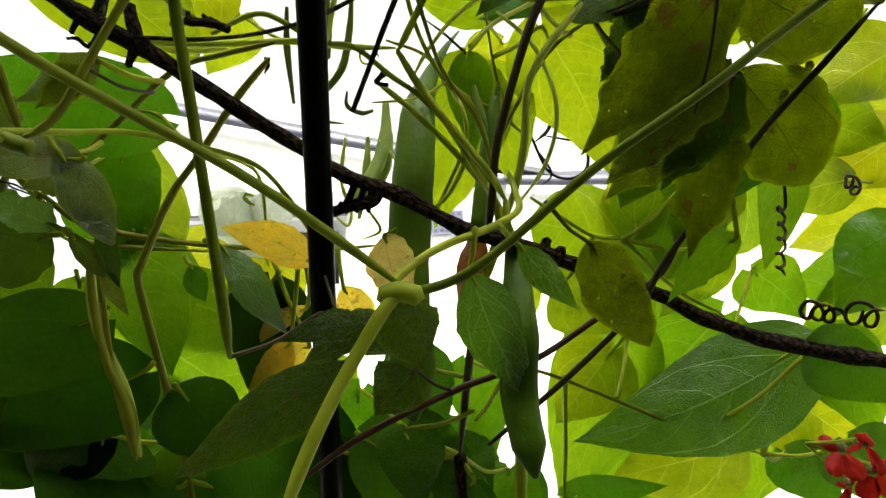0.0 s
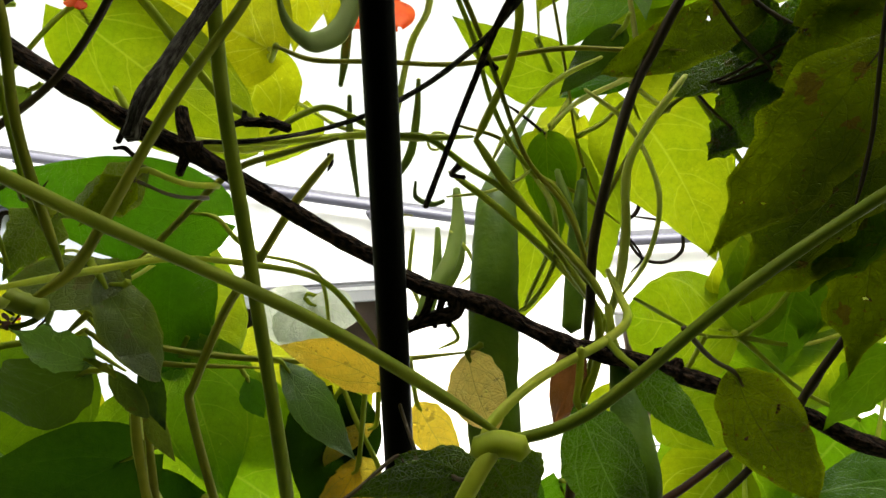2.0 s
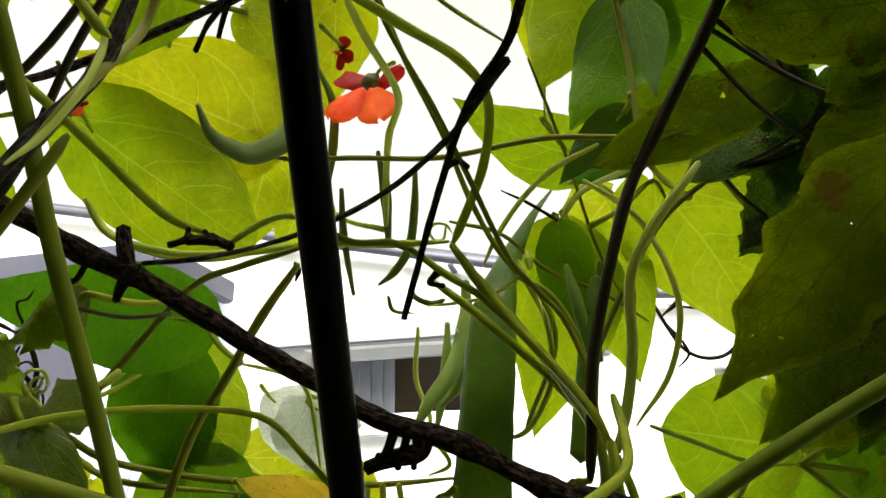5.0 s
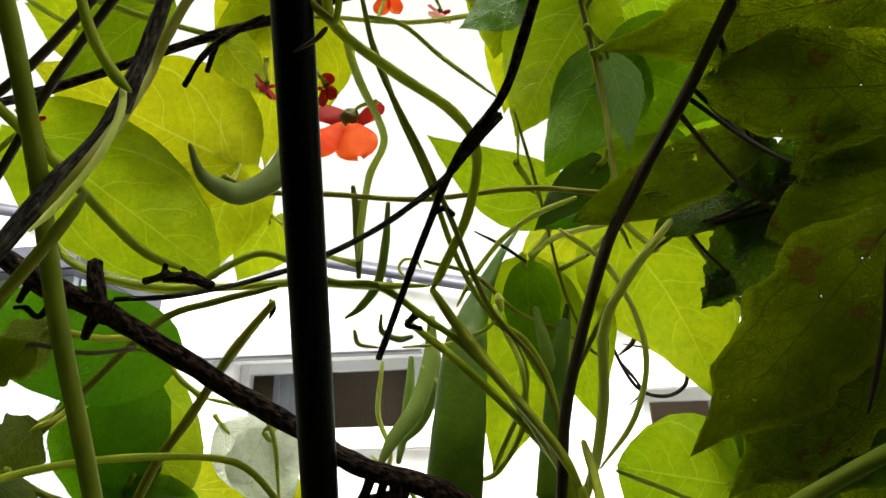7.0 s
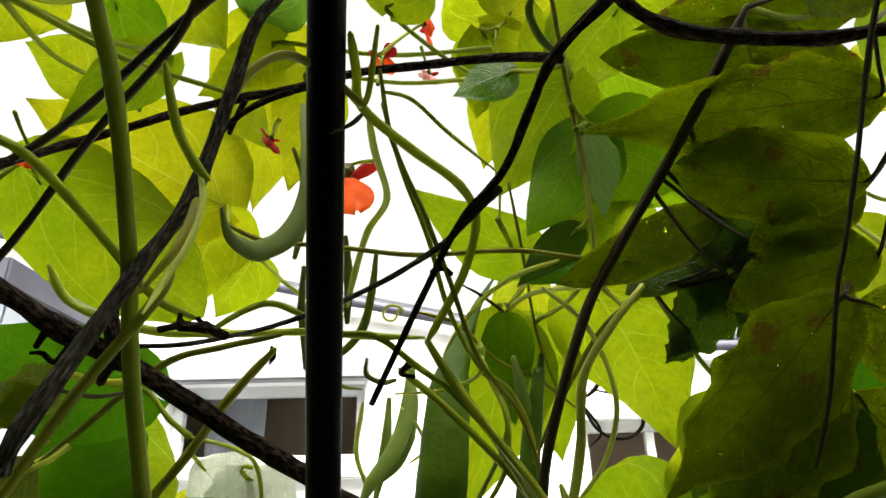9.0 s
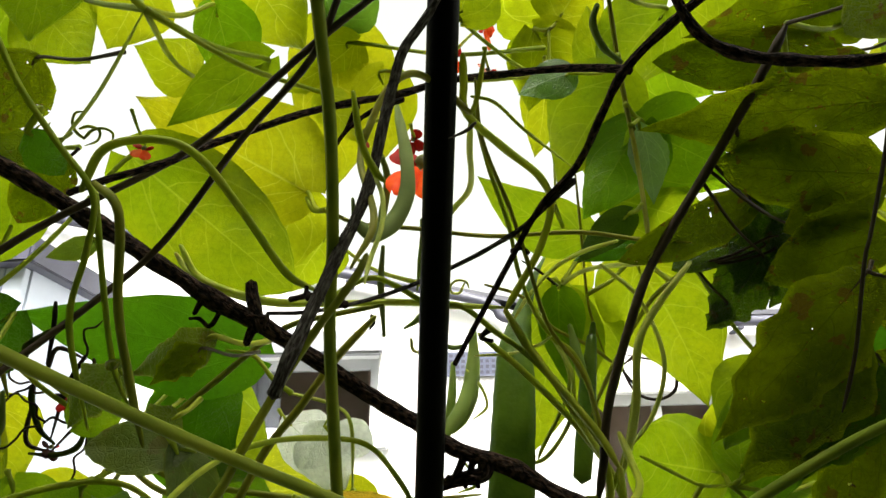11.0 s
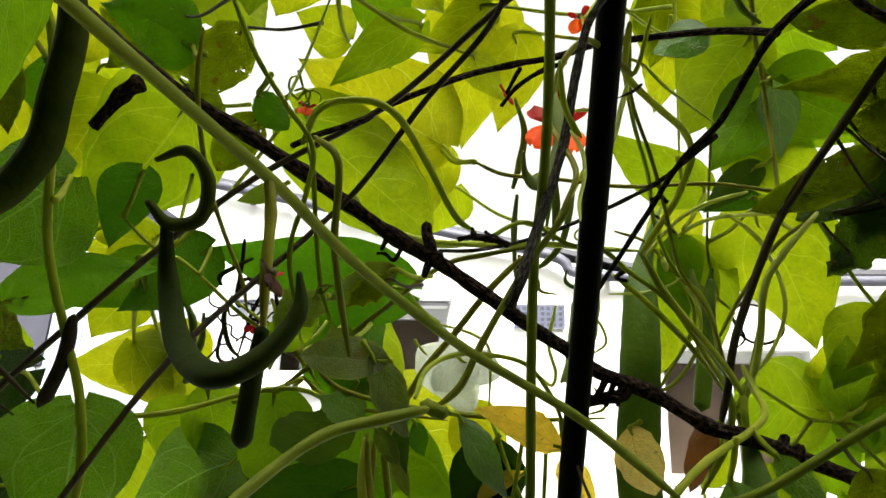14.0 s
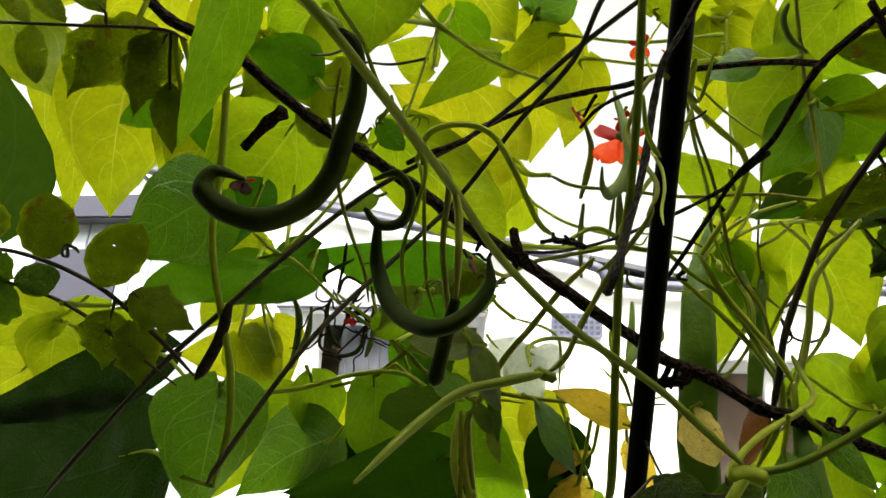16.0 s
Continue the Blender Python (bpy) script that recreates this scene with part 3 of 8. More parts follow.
house = thing("house", (0, WALL, 0), "white rendered single-storey house with dark gutter", "house")


def wall_piece(low, high):
    return under(part("wall", box_mesh("wall", (low[0], WALL, low[1]), (high[0], BACK, high[1])), "render_white", None), house)


def window(x0, x1, z0, z1, mullions, blind):
    """A recessed casement window with its frame, panes, sill and the dim room behind."""
    ob = new("window")
    ob.location = (x0, WALL, z0)
    under(ob, house)
    w, h = x1 - x0, z1 - z0

    def add(name, low, high, mat, bevel=0.004, label=""):
        piece = part(name, box_mesh(name, low, high, bevel), mat, None, label)
        piece.parent = ob
        return piece

    e = 0.055
    add("frame", (0, 0.10, 0), (e, 0.16, h), "frame_white")
    add("frame", (w - e, 0.10, 0), (w, 0.16, h), "frame_white")
    add("frame", (e, 0.10, h - e), (w - e, 0.16, h), "frame_white")
    add("frame", (e, 0.10, 0), (w - e, 0.16, e), "frame_white")
    edges = [e, *mullions, w - e]
    for m in mullions:
        add("mullion", (m - 0.022, 0.105, e), (m + 0.022, 0.155, h - e), "frame_white")
    for a, b in zip(edges, edges[1:]):
        pane = add("pane", (a + 0.02, 0.128, e), (b - 0.02, 0.134, h - e), "glass", 0)
        pane.visible_shadow = False
    add("sill", (-0.06, -0.06, -0.07), (w + 0.06, 0.14, 0.0), "frame_white", 0.01, "white painted projecting sill")
    for a, b in blind:
        for k in range(9):
            x = a + (b - a) * k / 9
            add("blind_strip", (x, 0.26 + 0.012 * (k % 2), 0.0), (x + (b - a) / 9 * 0.97, 0.27 + 0.012 * (k % 2), h), "curtain", 0, "lilac-grey vertical blind strip")
    add("room_wall", (-0.3, 0.5, -0.8), (w + 0.3, 0.55, h + 0.4), "room", 0)
    add("room_wall", (-0.35, 0.28, -0.8), (-0.3, 1.4, h + 0.4), "room", 0)
    add("room_wall", (w + 0.3, 0.28, -0.8), (w + 0.35, 1.4, h + 0.4), "room", 0)
    add("room_ceiling", (-0.35, 0.28, h + 0.4), (w + 0.35, 1.45, h + 0.45), "room", 0)
    add("room_floor", (-0.35, 0.28, -0.85), (w + 0.35, 1.45, -0.8), "room", 0)
    return ob


XS = (-5.0, W1[0], W1[1], W2[0], W2[1], 5.0)
wall_piece((XS[0], 0.0), (XS[1], EAVES))
wall_piece((XS[2], 0.0), (XS[3], EAVES))
wall_piece((XS[4], 0.0), (XS[5], EAVES))
for (x0, x1), (z0, z1) in ((W1, H1), (W2, H2)):
    wall_piece((x0, 0.0), (x1, z0))
    wall_piece((x0, z1), (x1, EAVES))
tagged(window(*W1, *H1, (), ((0.13, 0.44),)), "white casement window, lilac blind half across dark room")
tagged(window(*W2, *H2, (0.5 * (W2[1] - W2[0]),), ()), "white casement window of a dark room")
# a projecting rendered hood over the first window
hood = box_mesh("window_hood", (W1[0] - 0.17, WALL - 0.08, H1[1] - 0.005), (W1[1] + 0.02, WALL - 0.002, H1[1] + 0.115), 0.012)
under(part("window_hood", hood, "render_grey", None, "grey painted window hood"), house)

# the roof edge, tilted to fit the camera's view, with its gutter, and a shallow slate roof
def eaves(x):
    return 2.365 - FALL * min(x, 0.7)


gable = mesh_from("wall", [(-5, WALL, EAVES), (5, WALL, EAVES), (5, BACK, EAVES), (-5, BACK, EAVES), (-5, WALL, eaves(-5)), (0.7, WALL, eaves(0.7)), (0.7, BACK, eaves(0.7)), (-5, BACK, eaves(-5))],
                  [(0, 5, 4), (0, 1, 5), (3, 7, 6), (3, 6, 2), (4, 5, 6, 7), (5, 1, 2, 6), (0, 4, 7, 3), (0, 3, 2, 1)], None, False)
under(part("wall", gable, "render_white", None), house)
line = [(x, WALL - 0.07, eaves(x)) for x in (-5.0, -2.0, 0.0, 0.7, 5.0)]
under(part("gutter", tube_mesh("gutter", line, [0.03] * 5, 0.9, 14, 10), "gutter", None, "dark grey half-round gutter"), house)
for k in range(10):
    x = -4.6 + 1.0 * k
    bracket = part("gutter_bracket", box_mesh("gutter_bracket", (x, WALL - 0.13, eaves(x) - 0.065), (x + 0.03, WALL - 0.002, eaves(x) - 0.05), 0.003), "gutter", None)
    under(bracket, house)
low, top = 0.035, 0.06
corners, sides = [], []
for x in (-5.0, 0.7, 5.0):
    corners += [(x, WALL - 0.03, eaves(x) + low), (x, 6.6, eaves(x) + 0.3), (x, 6.6, eaves(x) + 0.33), (x, WALL - 0.03, eaves(x) + top)]
for a in (0, 4):
    sides += [(a + k, a + 4 + k, a + 4 + (k + 1) % 4, a + (k + 1) % 4) for k in range(4)]
roof = mesh_from("roof", corners, sides + [(0, 1, 2, 3), (11, 10, 9, 8)], None, False)
under(part("roof", roof, "slate", None, "low-pitched dark slate roof"), house)

# a small louvred wall vent
vent = new("wall_vent")
vent.location = (VENT[0], WALL, VENT[1])
tagged(under(vent, house), "blue-grey square-grid wall vent")
w, h = 0.25, 0.115
part("vent_backing", box_mesh("vent_backing", (0, -0.012, 0), (w, -0.003, h)), "gutter", None).parent = vent
for k in range(9):
    x = w * k / 8
    part("vent_bar", box_mesh("vent_bar", (x - 0.006, -0.028, 0), (x + 0.006, -0.012, h), 0.001), "vent", None).parent = vent
for k in range(5):
    z = h * k / 4
    part("vent_bar", box_mesh("vent_bar", (-0.006, -0.03, z - 0.006), (w + 0.006, -0.0285, z + 0.006), 0.0005), "vent", None).parent = vent

# the pale clad lean-to beside the house
shed = thing("lean_to", (SHED[0], 2.5, 0), "pale blue-grey clad lean-to with dark roof edge", "shed")
x0, x1, z1 = SHED
count = 9
for k in range(count):
    a, b = x0 + (x1 - x0) * k / count, x0 + (x1 - x0) * (k + 1) / count
    under(part("cladding_board", box_mesh("cladding_board", (a, 2.5, 0.0), (b - 0.006, 2.54, z1 - 0.12), 0.003), "render_blue", None), shed)
under(part("wall", box_mesh("wall", (x0, 2.545, 0.0), (x1, WALL - 0.01, z1 - 0.1)), "render_blue", None), shed)
under(part("roof_edge", box_mesh("roof_edge", (x0 - 0.06, 2.42, z1 - 0.12), (x1 + 0.06, WALL - 0.2, z1), 0.01), "gutter", None, "dark grey roof edge"), shed)
under(part("dark_window", box_mesh("dark_window", (x0 + 0.1, 2.49, z1 - 0.8), (x0 + 0.55, 2.498, z1 - 0.25), 0.004), "gutter", None), shed)


# ---- the cane and the climbing plants ----
pole = thing("support_pole", (-0.0425 - 0.066 * 1.45, 0.2873 + 0.605 * 1.45, 0.0), "glossy black coated garden support pole leaning inwards", "pole")
POLE = [(-0.0425 + 0.066 * (z - 1.45), 0.2873 - 0.605 * (z - 1.45), z) for z in (0.0, 0.5, 1.0, 1.3, 1.45, 1.6, 1.8, 2.05)]
under(part("pole", tube_mesh("pole", POLE, [0.0064] * 8, 1.0, 20, 8, 0.012), "black", None), pole)
under(part("end_cap", tube_mesh("end_cap", [POLE[-1], (POLE[-1][0], POLE[-1][1] - 0.014, 2.07)], [0.0071, 0.0068], 1.0, 20, 4), "black", None), pole)
PLANTS = {
    "dry_vine": thing("woody_vine", (0.25, 0.75, 0.0), "leafless dark-barked woody vine with knobbly spurs", "vine"),
    "bean_right": thing("runner_bean_plant", (0.12, 0.95, 0.0), "runner bean plant with backlit leaves, pods, scarlet flowers", "bean plant", "runner beans on the support"),
    "bean_left": thing("runner_bean_plant", (-0.18, 0.95, 0.0), "runner bean plant with green and yellowing leaves", "bean plant", "runner beans on the support"),
    "bean_near": thing("runner_bean_plant", (-0.3, 0.6, 0.0), "runner bean shoot with downy curved hanging pods", "bean plant", "runner beans on the support"),
    "creeper_right": thing("creeper", (0.35, 0.8, 0.0), "shaded creeper with mottled dark lobed leaves", "creeper", "creepers"),
    "creeper_left": thing("creeper", (-0.55, 0.75, 0.0), "slender creeper with small olive leaflets", "creeper", "creepers"),
}

# ---- an unseen hedge, added to hold sun and sky light off the plants ----
hedge = thing("hedge", (0, -1.3, 0), "unseen dark hedge added to shade the plants", "hedge")
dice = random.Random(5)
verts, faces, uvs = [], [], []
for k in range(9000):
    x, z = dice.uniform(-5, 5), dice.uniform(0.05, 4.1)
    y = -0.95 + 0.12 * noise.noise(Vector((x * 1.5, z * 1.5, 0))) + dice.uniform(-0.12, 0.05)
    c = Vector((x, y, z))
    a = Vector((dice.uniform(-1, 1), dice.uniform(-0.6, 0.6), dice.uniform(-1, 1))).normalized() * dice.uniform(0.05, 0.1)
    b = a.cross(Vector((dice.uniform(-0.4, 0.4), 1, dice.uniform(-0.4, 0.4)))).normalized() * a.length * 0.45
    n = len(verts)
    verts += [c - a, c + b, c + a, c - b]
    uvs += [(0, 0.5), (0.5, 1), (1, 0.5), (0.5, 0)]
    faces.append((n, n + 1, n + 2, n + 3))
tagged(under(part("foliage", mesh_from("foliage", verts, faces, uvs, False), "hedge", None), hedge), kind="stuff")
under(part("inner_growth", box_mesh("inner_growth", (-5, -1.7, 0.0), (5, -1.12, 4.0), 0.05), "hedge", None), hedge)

# the woody vine
stem("dry_vine", "main_branch", [(-0.3761, 0.1749, 1.6309), (-0.3581, 0.1838, 1.6112), (-0.3392, 0.1932, 1.5939), (-0.3185, 0.2034, 1.5740), (-0.3023, 0.2115, 1.5678), (-0.2827, 0.2212, 1.5595), (-0.2606, 0.2319, 1.5417), (-0.2351, 0.2434, 1.5236), (-0.2098, 0.2548, 1.5104), (-0.1843, 0.2664, 1.4951), (-0.1617, 0.2766, 1.4813), (-0.1391, 0.2868, 1.4673), (-0.1196, 0.2955, 1.4576), (-0.1000, 0.3032, 1.4455), (-0.0773, 0.3123, 1.4312), (-0.0544, 0.3213, 1.4179), (-0.0366, 0.3284, 1.4064), (-0.0084, 0.3384, 1.3966), (0.0233, 0.3477, 1.3804), (0.0427, 0.3534, 1.3758), (0.0636, 0.3595, 1.3688), (0.0841, 0.3646, 1.3619), (0.1059, 0.3692, 1.3545), (0.1322, 0.3749, 1.3444), (0.1543, 0.3796, 1.3326), (0.1948, 0.3882, 1.3184), (0.2486, 0.3997, 1.3079), (0.2910, 0.4000, 1.2990)], 0.00300, 0.00420, "bark")
stem("dry_vine", "spur", [(-0.1201, 0.2953, 1.4578), (-0.1196, 0.2925, 1.4565), (-0.1226, 0.2915, 1.4666), (-0.1241, 0.2905, 1.4754)], 0.00330, 0.00253, "bark")
stem("dry_vine", "spur", [(-0.1162, 0.2910, 1.4577), (-0.1236, 0.2910, 1.4605)], 0.00266, 0.00207, "bark")
stem("dry_vine", "spur", [(-0.1211, 0.2948, 1.4583), (-0.1229, 0.2930, 1.4538), (-0.1245, 0.2930, 1.4481)], 0.00309, 0.00143, "bark")
stem("dry_vine", "spur", [(-0.0818, 0.2960, 1.4656), (-0.0907, 0.2960, 1.4700)], 0.00185, 0.00208, "bark")
stem("dry_vine", "spur", [(-0.0892, 0.2960, 1.4690), (-0.1000, 0.2960, 1.4701)], 0.00207, 0.00168, "bark")
stem("dry_vine", "spur", [(-0.0986, 0.2960, 1.4710), (-0.1079, 0.2960, 1.4690)], 0.00168, 0.00105, "bark")
stem("dry_vine", "spur", [(-0.1005, 0.2960, 1.4708), (-0.1004, 0.2960, 1.4750)], 0.00126, 0.00084, "bark")
stem("dry_vine", "spur", [(-0.0900, 0.2960, 1.4696), (-0.0937, 0.2960, 1.4732)], 0.00125, 0.00084, "bark")
stem("dry_vine", "spur", [(-0.0200, 0.3343, 1.4006), (-0.0222, 0.3350, 1.3942), (-0.0339, 0.3363, 1.3920), (-0.0429, 0.3375, 1.3891)], 0.00411, 0.00231, "bark")
stem("dry_vine", "spur", [(-0.0250, 0.3325, 1.4024), (-0.0293, 0.3350, 1.3923), (-0.0303, 0.3350, 1.3884)], 0.00165, 0.00103, "bark")
stem("dry_vine", "spur", [(-0.0207, 0.3340, 1.4009), (-0.0238, 0.3350, 1.3919), (-0.0244, 0.3350, 1.3884)], 0.00184, 0.00102, "bark")
stem("dry_vine", "spur", [(-0.0294, 0.3310, 1.4039), (-0.0354, 0.3360, 1.3923), (-0.0386, 0.3360, 1.3932)], 0.00187, 0.00125, "bark")
stem("dry_vine", "spur", [(0.0653, 0.3600, 1.3693), (0.0681, 0.3603, 1.3762)], 0.00366, 0.00184, "bark")
stem("dry_vine", "spur", [(0.0717, 0.3620, 1.3670), (0.0760, 0.3610, 1.3706)], 0.00406, 0.00243, "bark")
stem("dry_vine", "spur", [(0.0690, 0.3620, 1.3653), (0.0666, 0.3620, 1.3623)], 0.00304, 0.00162, "bark")
stem("dry_vine", "spur", [(-0.1414, 0.2858, 1.4687), (-0.1436, 0.2850, 1.4649), (-0.1457, 0.2850, 1.4601)], 0.00186, 0.00103, "bark")
stem("dry_vine", "spur", [(-0.1346, 0.2888, 1.4651), (-0.1395, 0.2885, 1.4556), (-0.1442, 0.2869, 1.4584), (-0.1484, 0.2868, 1.4586)], 0.00129, 0.00057, "bark")
stem("dry_vine", "spur", [(-0.2466, 0.2172, 1.5183), (-0.2557, 0.2198, 1.5141), (-0.2718, 0.2270, 1.5023)], 0.00394, 0.00214, "bark")
stem("dry_vine", "twig", [(0.0793, 0.2261, 1.5796), (0.0579, 0.2388, 1.5665), (0.0417, 0.2510, 1.5543), (0.0335, 0.2667, 1.5408), (0.0243, 0.2825, 1.5256), (0.0073, 0.2945, 1.5098), (-0.0091, 0.3154, 1.4857), (-0.0338, 0.3561, 1.4498)], 0.00203, 0.00131, "bark")
stem("dry_vine", "twig", [(0.0232, 0.2854, 1.5203), (0.0105, 0.2956, 1.5116), (-0.0040, 0.3058, 1.5025), (-0.0376, 0.3223, 1.4902), (-0.0696, 0.3169, 1.4759), (-0.0972, 0.3032, 1.4653), (-0.1174, 0.2952, 1.4624)], 0.00151, 0.00084, "bark_grey")
stem("dry_vine", "twig", [(0.0459, 0.2537, 1.5569), (0.0246, 0.2637, 1.5663), (-0.0067, 0.2717, 1.5702), (-0.0343, 0.2731, 1.5680), (-0.0564, 0.2721, 1.5609), (-0.0811, 0.2751, 1.5583), (-0.1059, 0.2773, 1.5539), (-0.1401, 0.2683, 1.5342), (-0.1511, 0.2494, 1.5141), (-0.1700, 0.2437, 1.5042), (-0.1799, 0.2372, 1.4953)], 0.00181, 0.00140, "bark")
stem("dry_vine", "spur", [(-0.0751, 0.2676, 1.5517), (-0.0787, 0.2706, 1.5470), (-0.0823, 0.2742, 1.5412)], 0.00123, 0.00089, "bark")
stem("dry_vine", "spur", [(-0.0535, 0.2550, 1.5458), (-0.0655, 0.2571, 1.5425), (-0.0770, 0.2608, 1.5368), (-0.0849, 0.2656, 1.5291)], 0.00125, 0.00085, "bark")
stem("dry_vine", "spur", [(-0.0048, 0.3128, 1.4961), (0.0003, 0.3121, 1.4976), (0.0036, 0.3134, 1.4951)], 0.00126, 0.00095, "bark")
stem("dry_vine", "spur", [(-0.0159, 0.3438, 1.4649), (-0.0196, 0.3457, 1.4612), (-0.0138, 0.3464, 1.4595)], 0.00155, 0.00086, "bark")
stem("dry_vine", "wiry_stem", [(-0.0633, 0.2180, 1.6019), (-0.0757, 0.2249, 1.5823), (-0.0900, 0.2366, 1.5549), (-0.1207, 0.2502, 1.5248), (-0.1549, 0.2674, 1.4873), (-0.1804, 0.2655, 1.4591), (-0.2247, 0.2416, 1.3989), (-0.2624, 0.2381, 1.3381), (-0.2685, 0.2361, 1.3247)], 0.00154, 0.00139, "stem_brown")
stem("dry_vine", "wiry_stem", [(-0.0432, 0.2199, 1.5896), (-0.0883, 0.2349, 1.5610), (-0.1403, 0.2517, 1.5232), (-0.2032, 0.2543, 1.4873), (-0.2475, 0.2525, 1.4493), (-0.2816, 0.2529, 1.4162), (-0.3250, 0.2644, 1.3815), (-0.3787, 0.2784, 1.3261), (-0.3985, 0.2893, 1.3087)], 0.00151, 0.00170, "stem_brown")
stem("dry_vine", "hanging_twig", [(-0.0223, 0.1914, 1.5770), (-0.0388, 0.2002, 1.5459), (-0.0492, 0.2010, 1.5280), (-0.0543, 0.2030, 1.5078), (-0.0604, 0.2023, 1.4753), (-0.0664, 0.1954, 1.4532), (-0.0764, 0.1852, 1.4196), (-0.0802, 0.1861, 1.4098)], 0.00170, 0.00169, "bark_grey")
stem("dry_vine", "upright_stem", [(0.0374, 0.3681, 1.3833), (0.0396, 0.3583, 1.4004), (0.0435, 0.3467, 1.4296), (0.0592, 0.3260, 1.4779), (0.0732, 0.3185, 1.5031), (0.0931, 0.3022, 1.5331), (0.1055, 0.2857, 1.5531), (0.1171, 0.2687, 1.5739), (0.1236, 0.2616, 1.5864)], 0.00220, 0.00225, "stem_brown")
stem("dry_vine", "arching_branch", [(0.0457, 0.2016, 1.5556), (0.0547, 0.2066, 1.5383), (0.0696, 0.2120, 1.5324), (0.0891, 0.2143, 1.5301), (0.1139, 0.2143, 1.5289), (0.1384, 0.2106, 1.5299)], 0.00168, 0.00219, "bark")
stem("dry_vine", "stem", [(-0.0643, 0.3785, 1.2574), (-0.0328, 0.3650, 1.2780), (0.0146, 0.3556, 1.2993), (0.0554, 0.3510, 1.3132), (0.0883, 0.3481, 1.3328), (0.1204, 0.3505, 1.3518), (0.1322, 0.3450, 1.3684)], 0.00177, 0.00149, "stem_red")
stem("dry_vine", "stem", [(0.0349, 0.4002, 1.2669), (0.0778, 0.3763, 1.3037), (0.1113, 0.3544, 1.3379), (0.1210, 0.3424, 1.3569), (0.1401, 0.3246, 1.3849), (0.1625, 0.3053, 1.4155), (0.1841, 0.2899, 1.4394), (0.2024, 0.2769, 1.4598)], 0.00163, 0.00149, "stem_brown")
stem("dry_vine", "stem", [(0.0280, 0.3602, 1.3425), (0.0239, 0.3951, 1.3048), (0.0189, 0.4266, 1.2577)], 0.00238, 0.00231, "stem_red")
stem("dry_vine", "stem", [(0.0539, 0.4435, 1.3094), (0.0798, 0.4469, 1.3028), (0.1292, 0.4584, 1.2819), (0.1885, 0.4728, 1.2561), (0.2288, 0.4802, 1.2423)], 0.00124, 0.00131, "stem_olive")

# the runner beans right of the pole
stem("bean_right", "stem", [(-0.0278, 0.2262, 1.5461), (-0.0275, 0.2384, 1.5414), (-0.0264, 0.2477, 1.5328), (-0.0101, 0.2631, 1.5250), (0.0072, 0.2821, 1.5204), (0.0141, 0.2998, 1.5136), (0.0090, 0.3169, 1.4976), (-0.0020, 0.3295, 1.4808), (-0.0076, 0.3337, 1.4722)], 0.00164, 0.00189, "stem")
stem("bean_right", "stem", [(-0.0248, 0.2523, 1.5324), (-0.0249, 0.2734, 1.5310), (-0.0241, 0.3135, 1.5315), (-0.0352, 0.3366, 1.5271), (-0.0450, 0.3637, 1.5158), (-0.0528, 0.3901, 1.5055)], 0.00137, 0.00167, "stem_pale")
stem("bean_right", "stem", [(-0.0218, 0.2577, 1.5571), (-0.0188, 0.2784, 1.5392), (-0.0064, 0.2982, 1.5143), (0.0027, 0.3156, 1.4934), (0.0146, 0.3419, 1.4663), (0.0325, 0.3588, 1.4459), (0.0407, 0.3669, 1.4237), (0.0432, 0.3723, 1.4063)], 0.00097, 0.00126, "stem_olive")
stem("bean_right", "stem", [(-0.0231, 0.2756, 1.5608), (-0.0113, 0.2843, 1.5628), (0.0033, 0.2911, 1.5510), (0.0238, 0.2853, 1.5265)], 0.00088, 0.00086, "stem")
stem("bean_right", "stem", [(-0.0076, 0.3337, 1.4722), (0.0061, 0.3433, 1.4515), (0.0236, 0.3486, 1.4297), (0.0385, 0.3526, 1.4106), (0.0463, 0.3545, 1.3961)], 0.00208, 0.00204, "stem")
stem("bean_right", "stem", [(-0.0944, 0.3104, 1.4719), (-0.0823, 0.3149, 1.4819), (-0.0725, 0.3177, 1.4858), (-0.0622, 0.3220, 1.4828), (-0.0472, 0.3276, 1.4754), (-0.0298, 0.3326, 1.4746), (-0.0123, 0.3427, 1.4633), (0.0061, 0.3445, 1.4490), (0.0280, 0.3515, 1.4234), (0.0404, 0.3555, 1.4043)], 0.00140, 0.00150, "stem")
stem("bean_right", "stem", [(-0.1724, 0.3206, 1.5063), (-0.1632, 0.3287, 1.4914), (-0.1320, 0.3300, 1.4800), (-0.0994, 0.3274, 1.4760), (-0.0604, 0.3274, 1.4759), (-0.0346, 0.3325, 1.4750), (-0.0090, 0.3330, 1.4736)], 0.00186, 0.00154, "stem_pale")
stem("bean_right", "stem", [(-0.1023, 0.3369, 1.5320), (-0.0846, 0.3406, 1.5250), (-0.0538, 0.3423, 1.5222), (-0.0127, 0.3409, 1.5160), (0.0314, 0.3289, 1.5122), (0.0627, 0.3232, 1.5049), (0.0876, 0.3242, 1.5030)], 0.00126, 0.00111, "stem_olive")
stem("bean_right", "stem", [(0.0686, 0.3213, 1.4988), (0.0633, 0.3264, 1.4938), (0.0480, 0.3678, 1.5060), (0.0393, 0.3960, 1.5097), (0.0312, 0.4181, 1.5068)], 0.00130, 0.00128, "stem_pale")
stem("bean_right", "stem", [(0.0890, 0.3335, 1.4956), (0.0695, 0.3368, 1.4727), (0.0595, 0.3421, 1.4549), (0.0579, 0.3512, 1.4300), (0.0547, 0.3561, 1.4126), (0.0490, 0.3624, 1.3930)], 0.00182, 0.00219, "stem_pale")
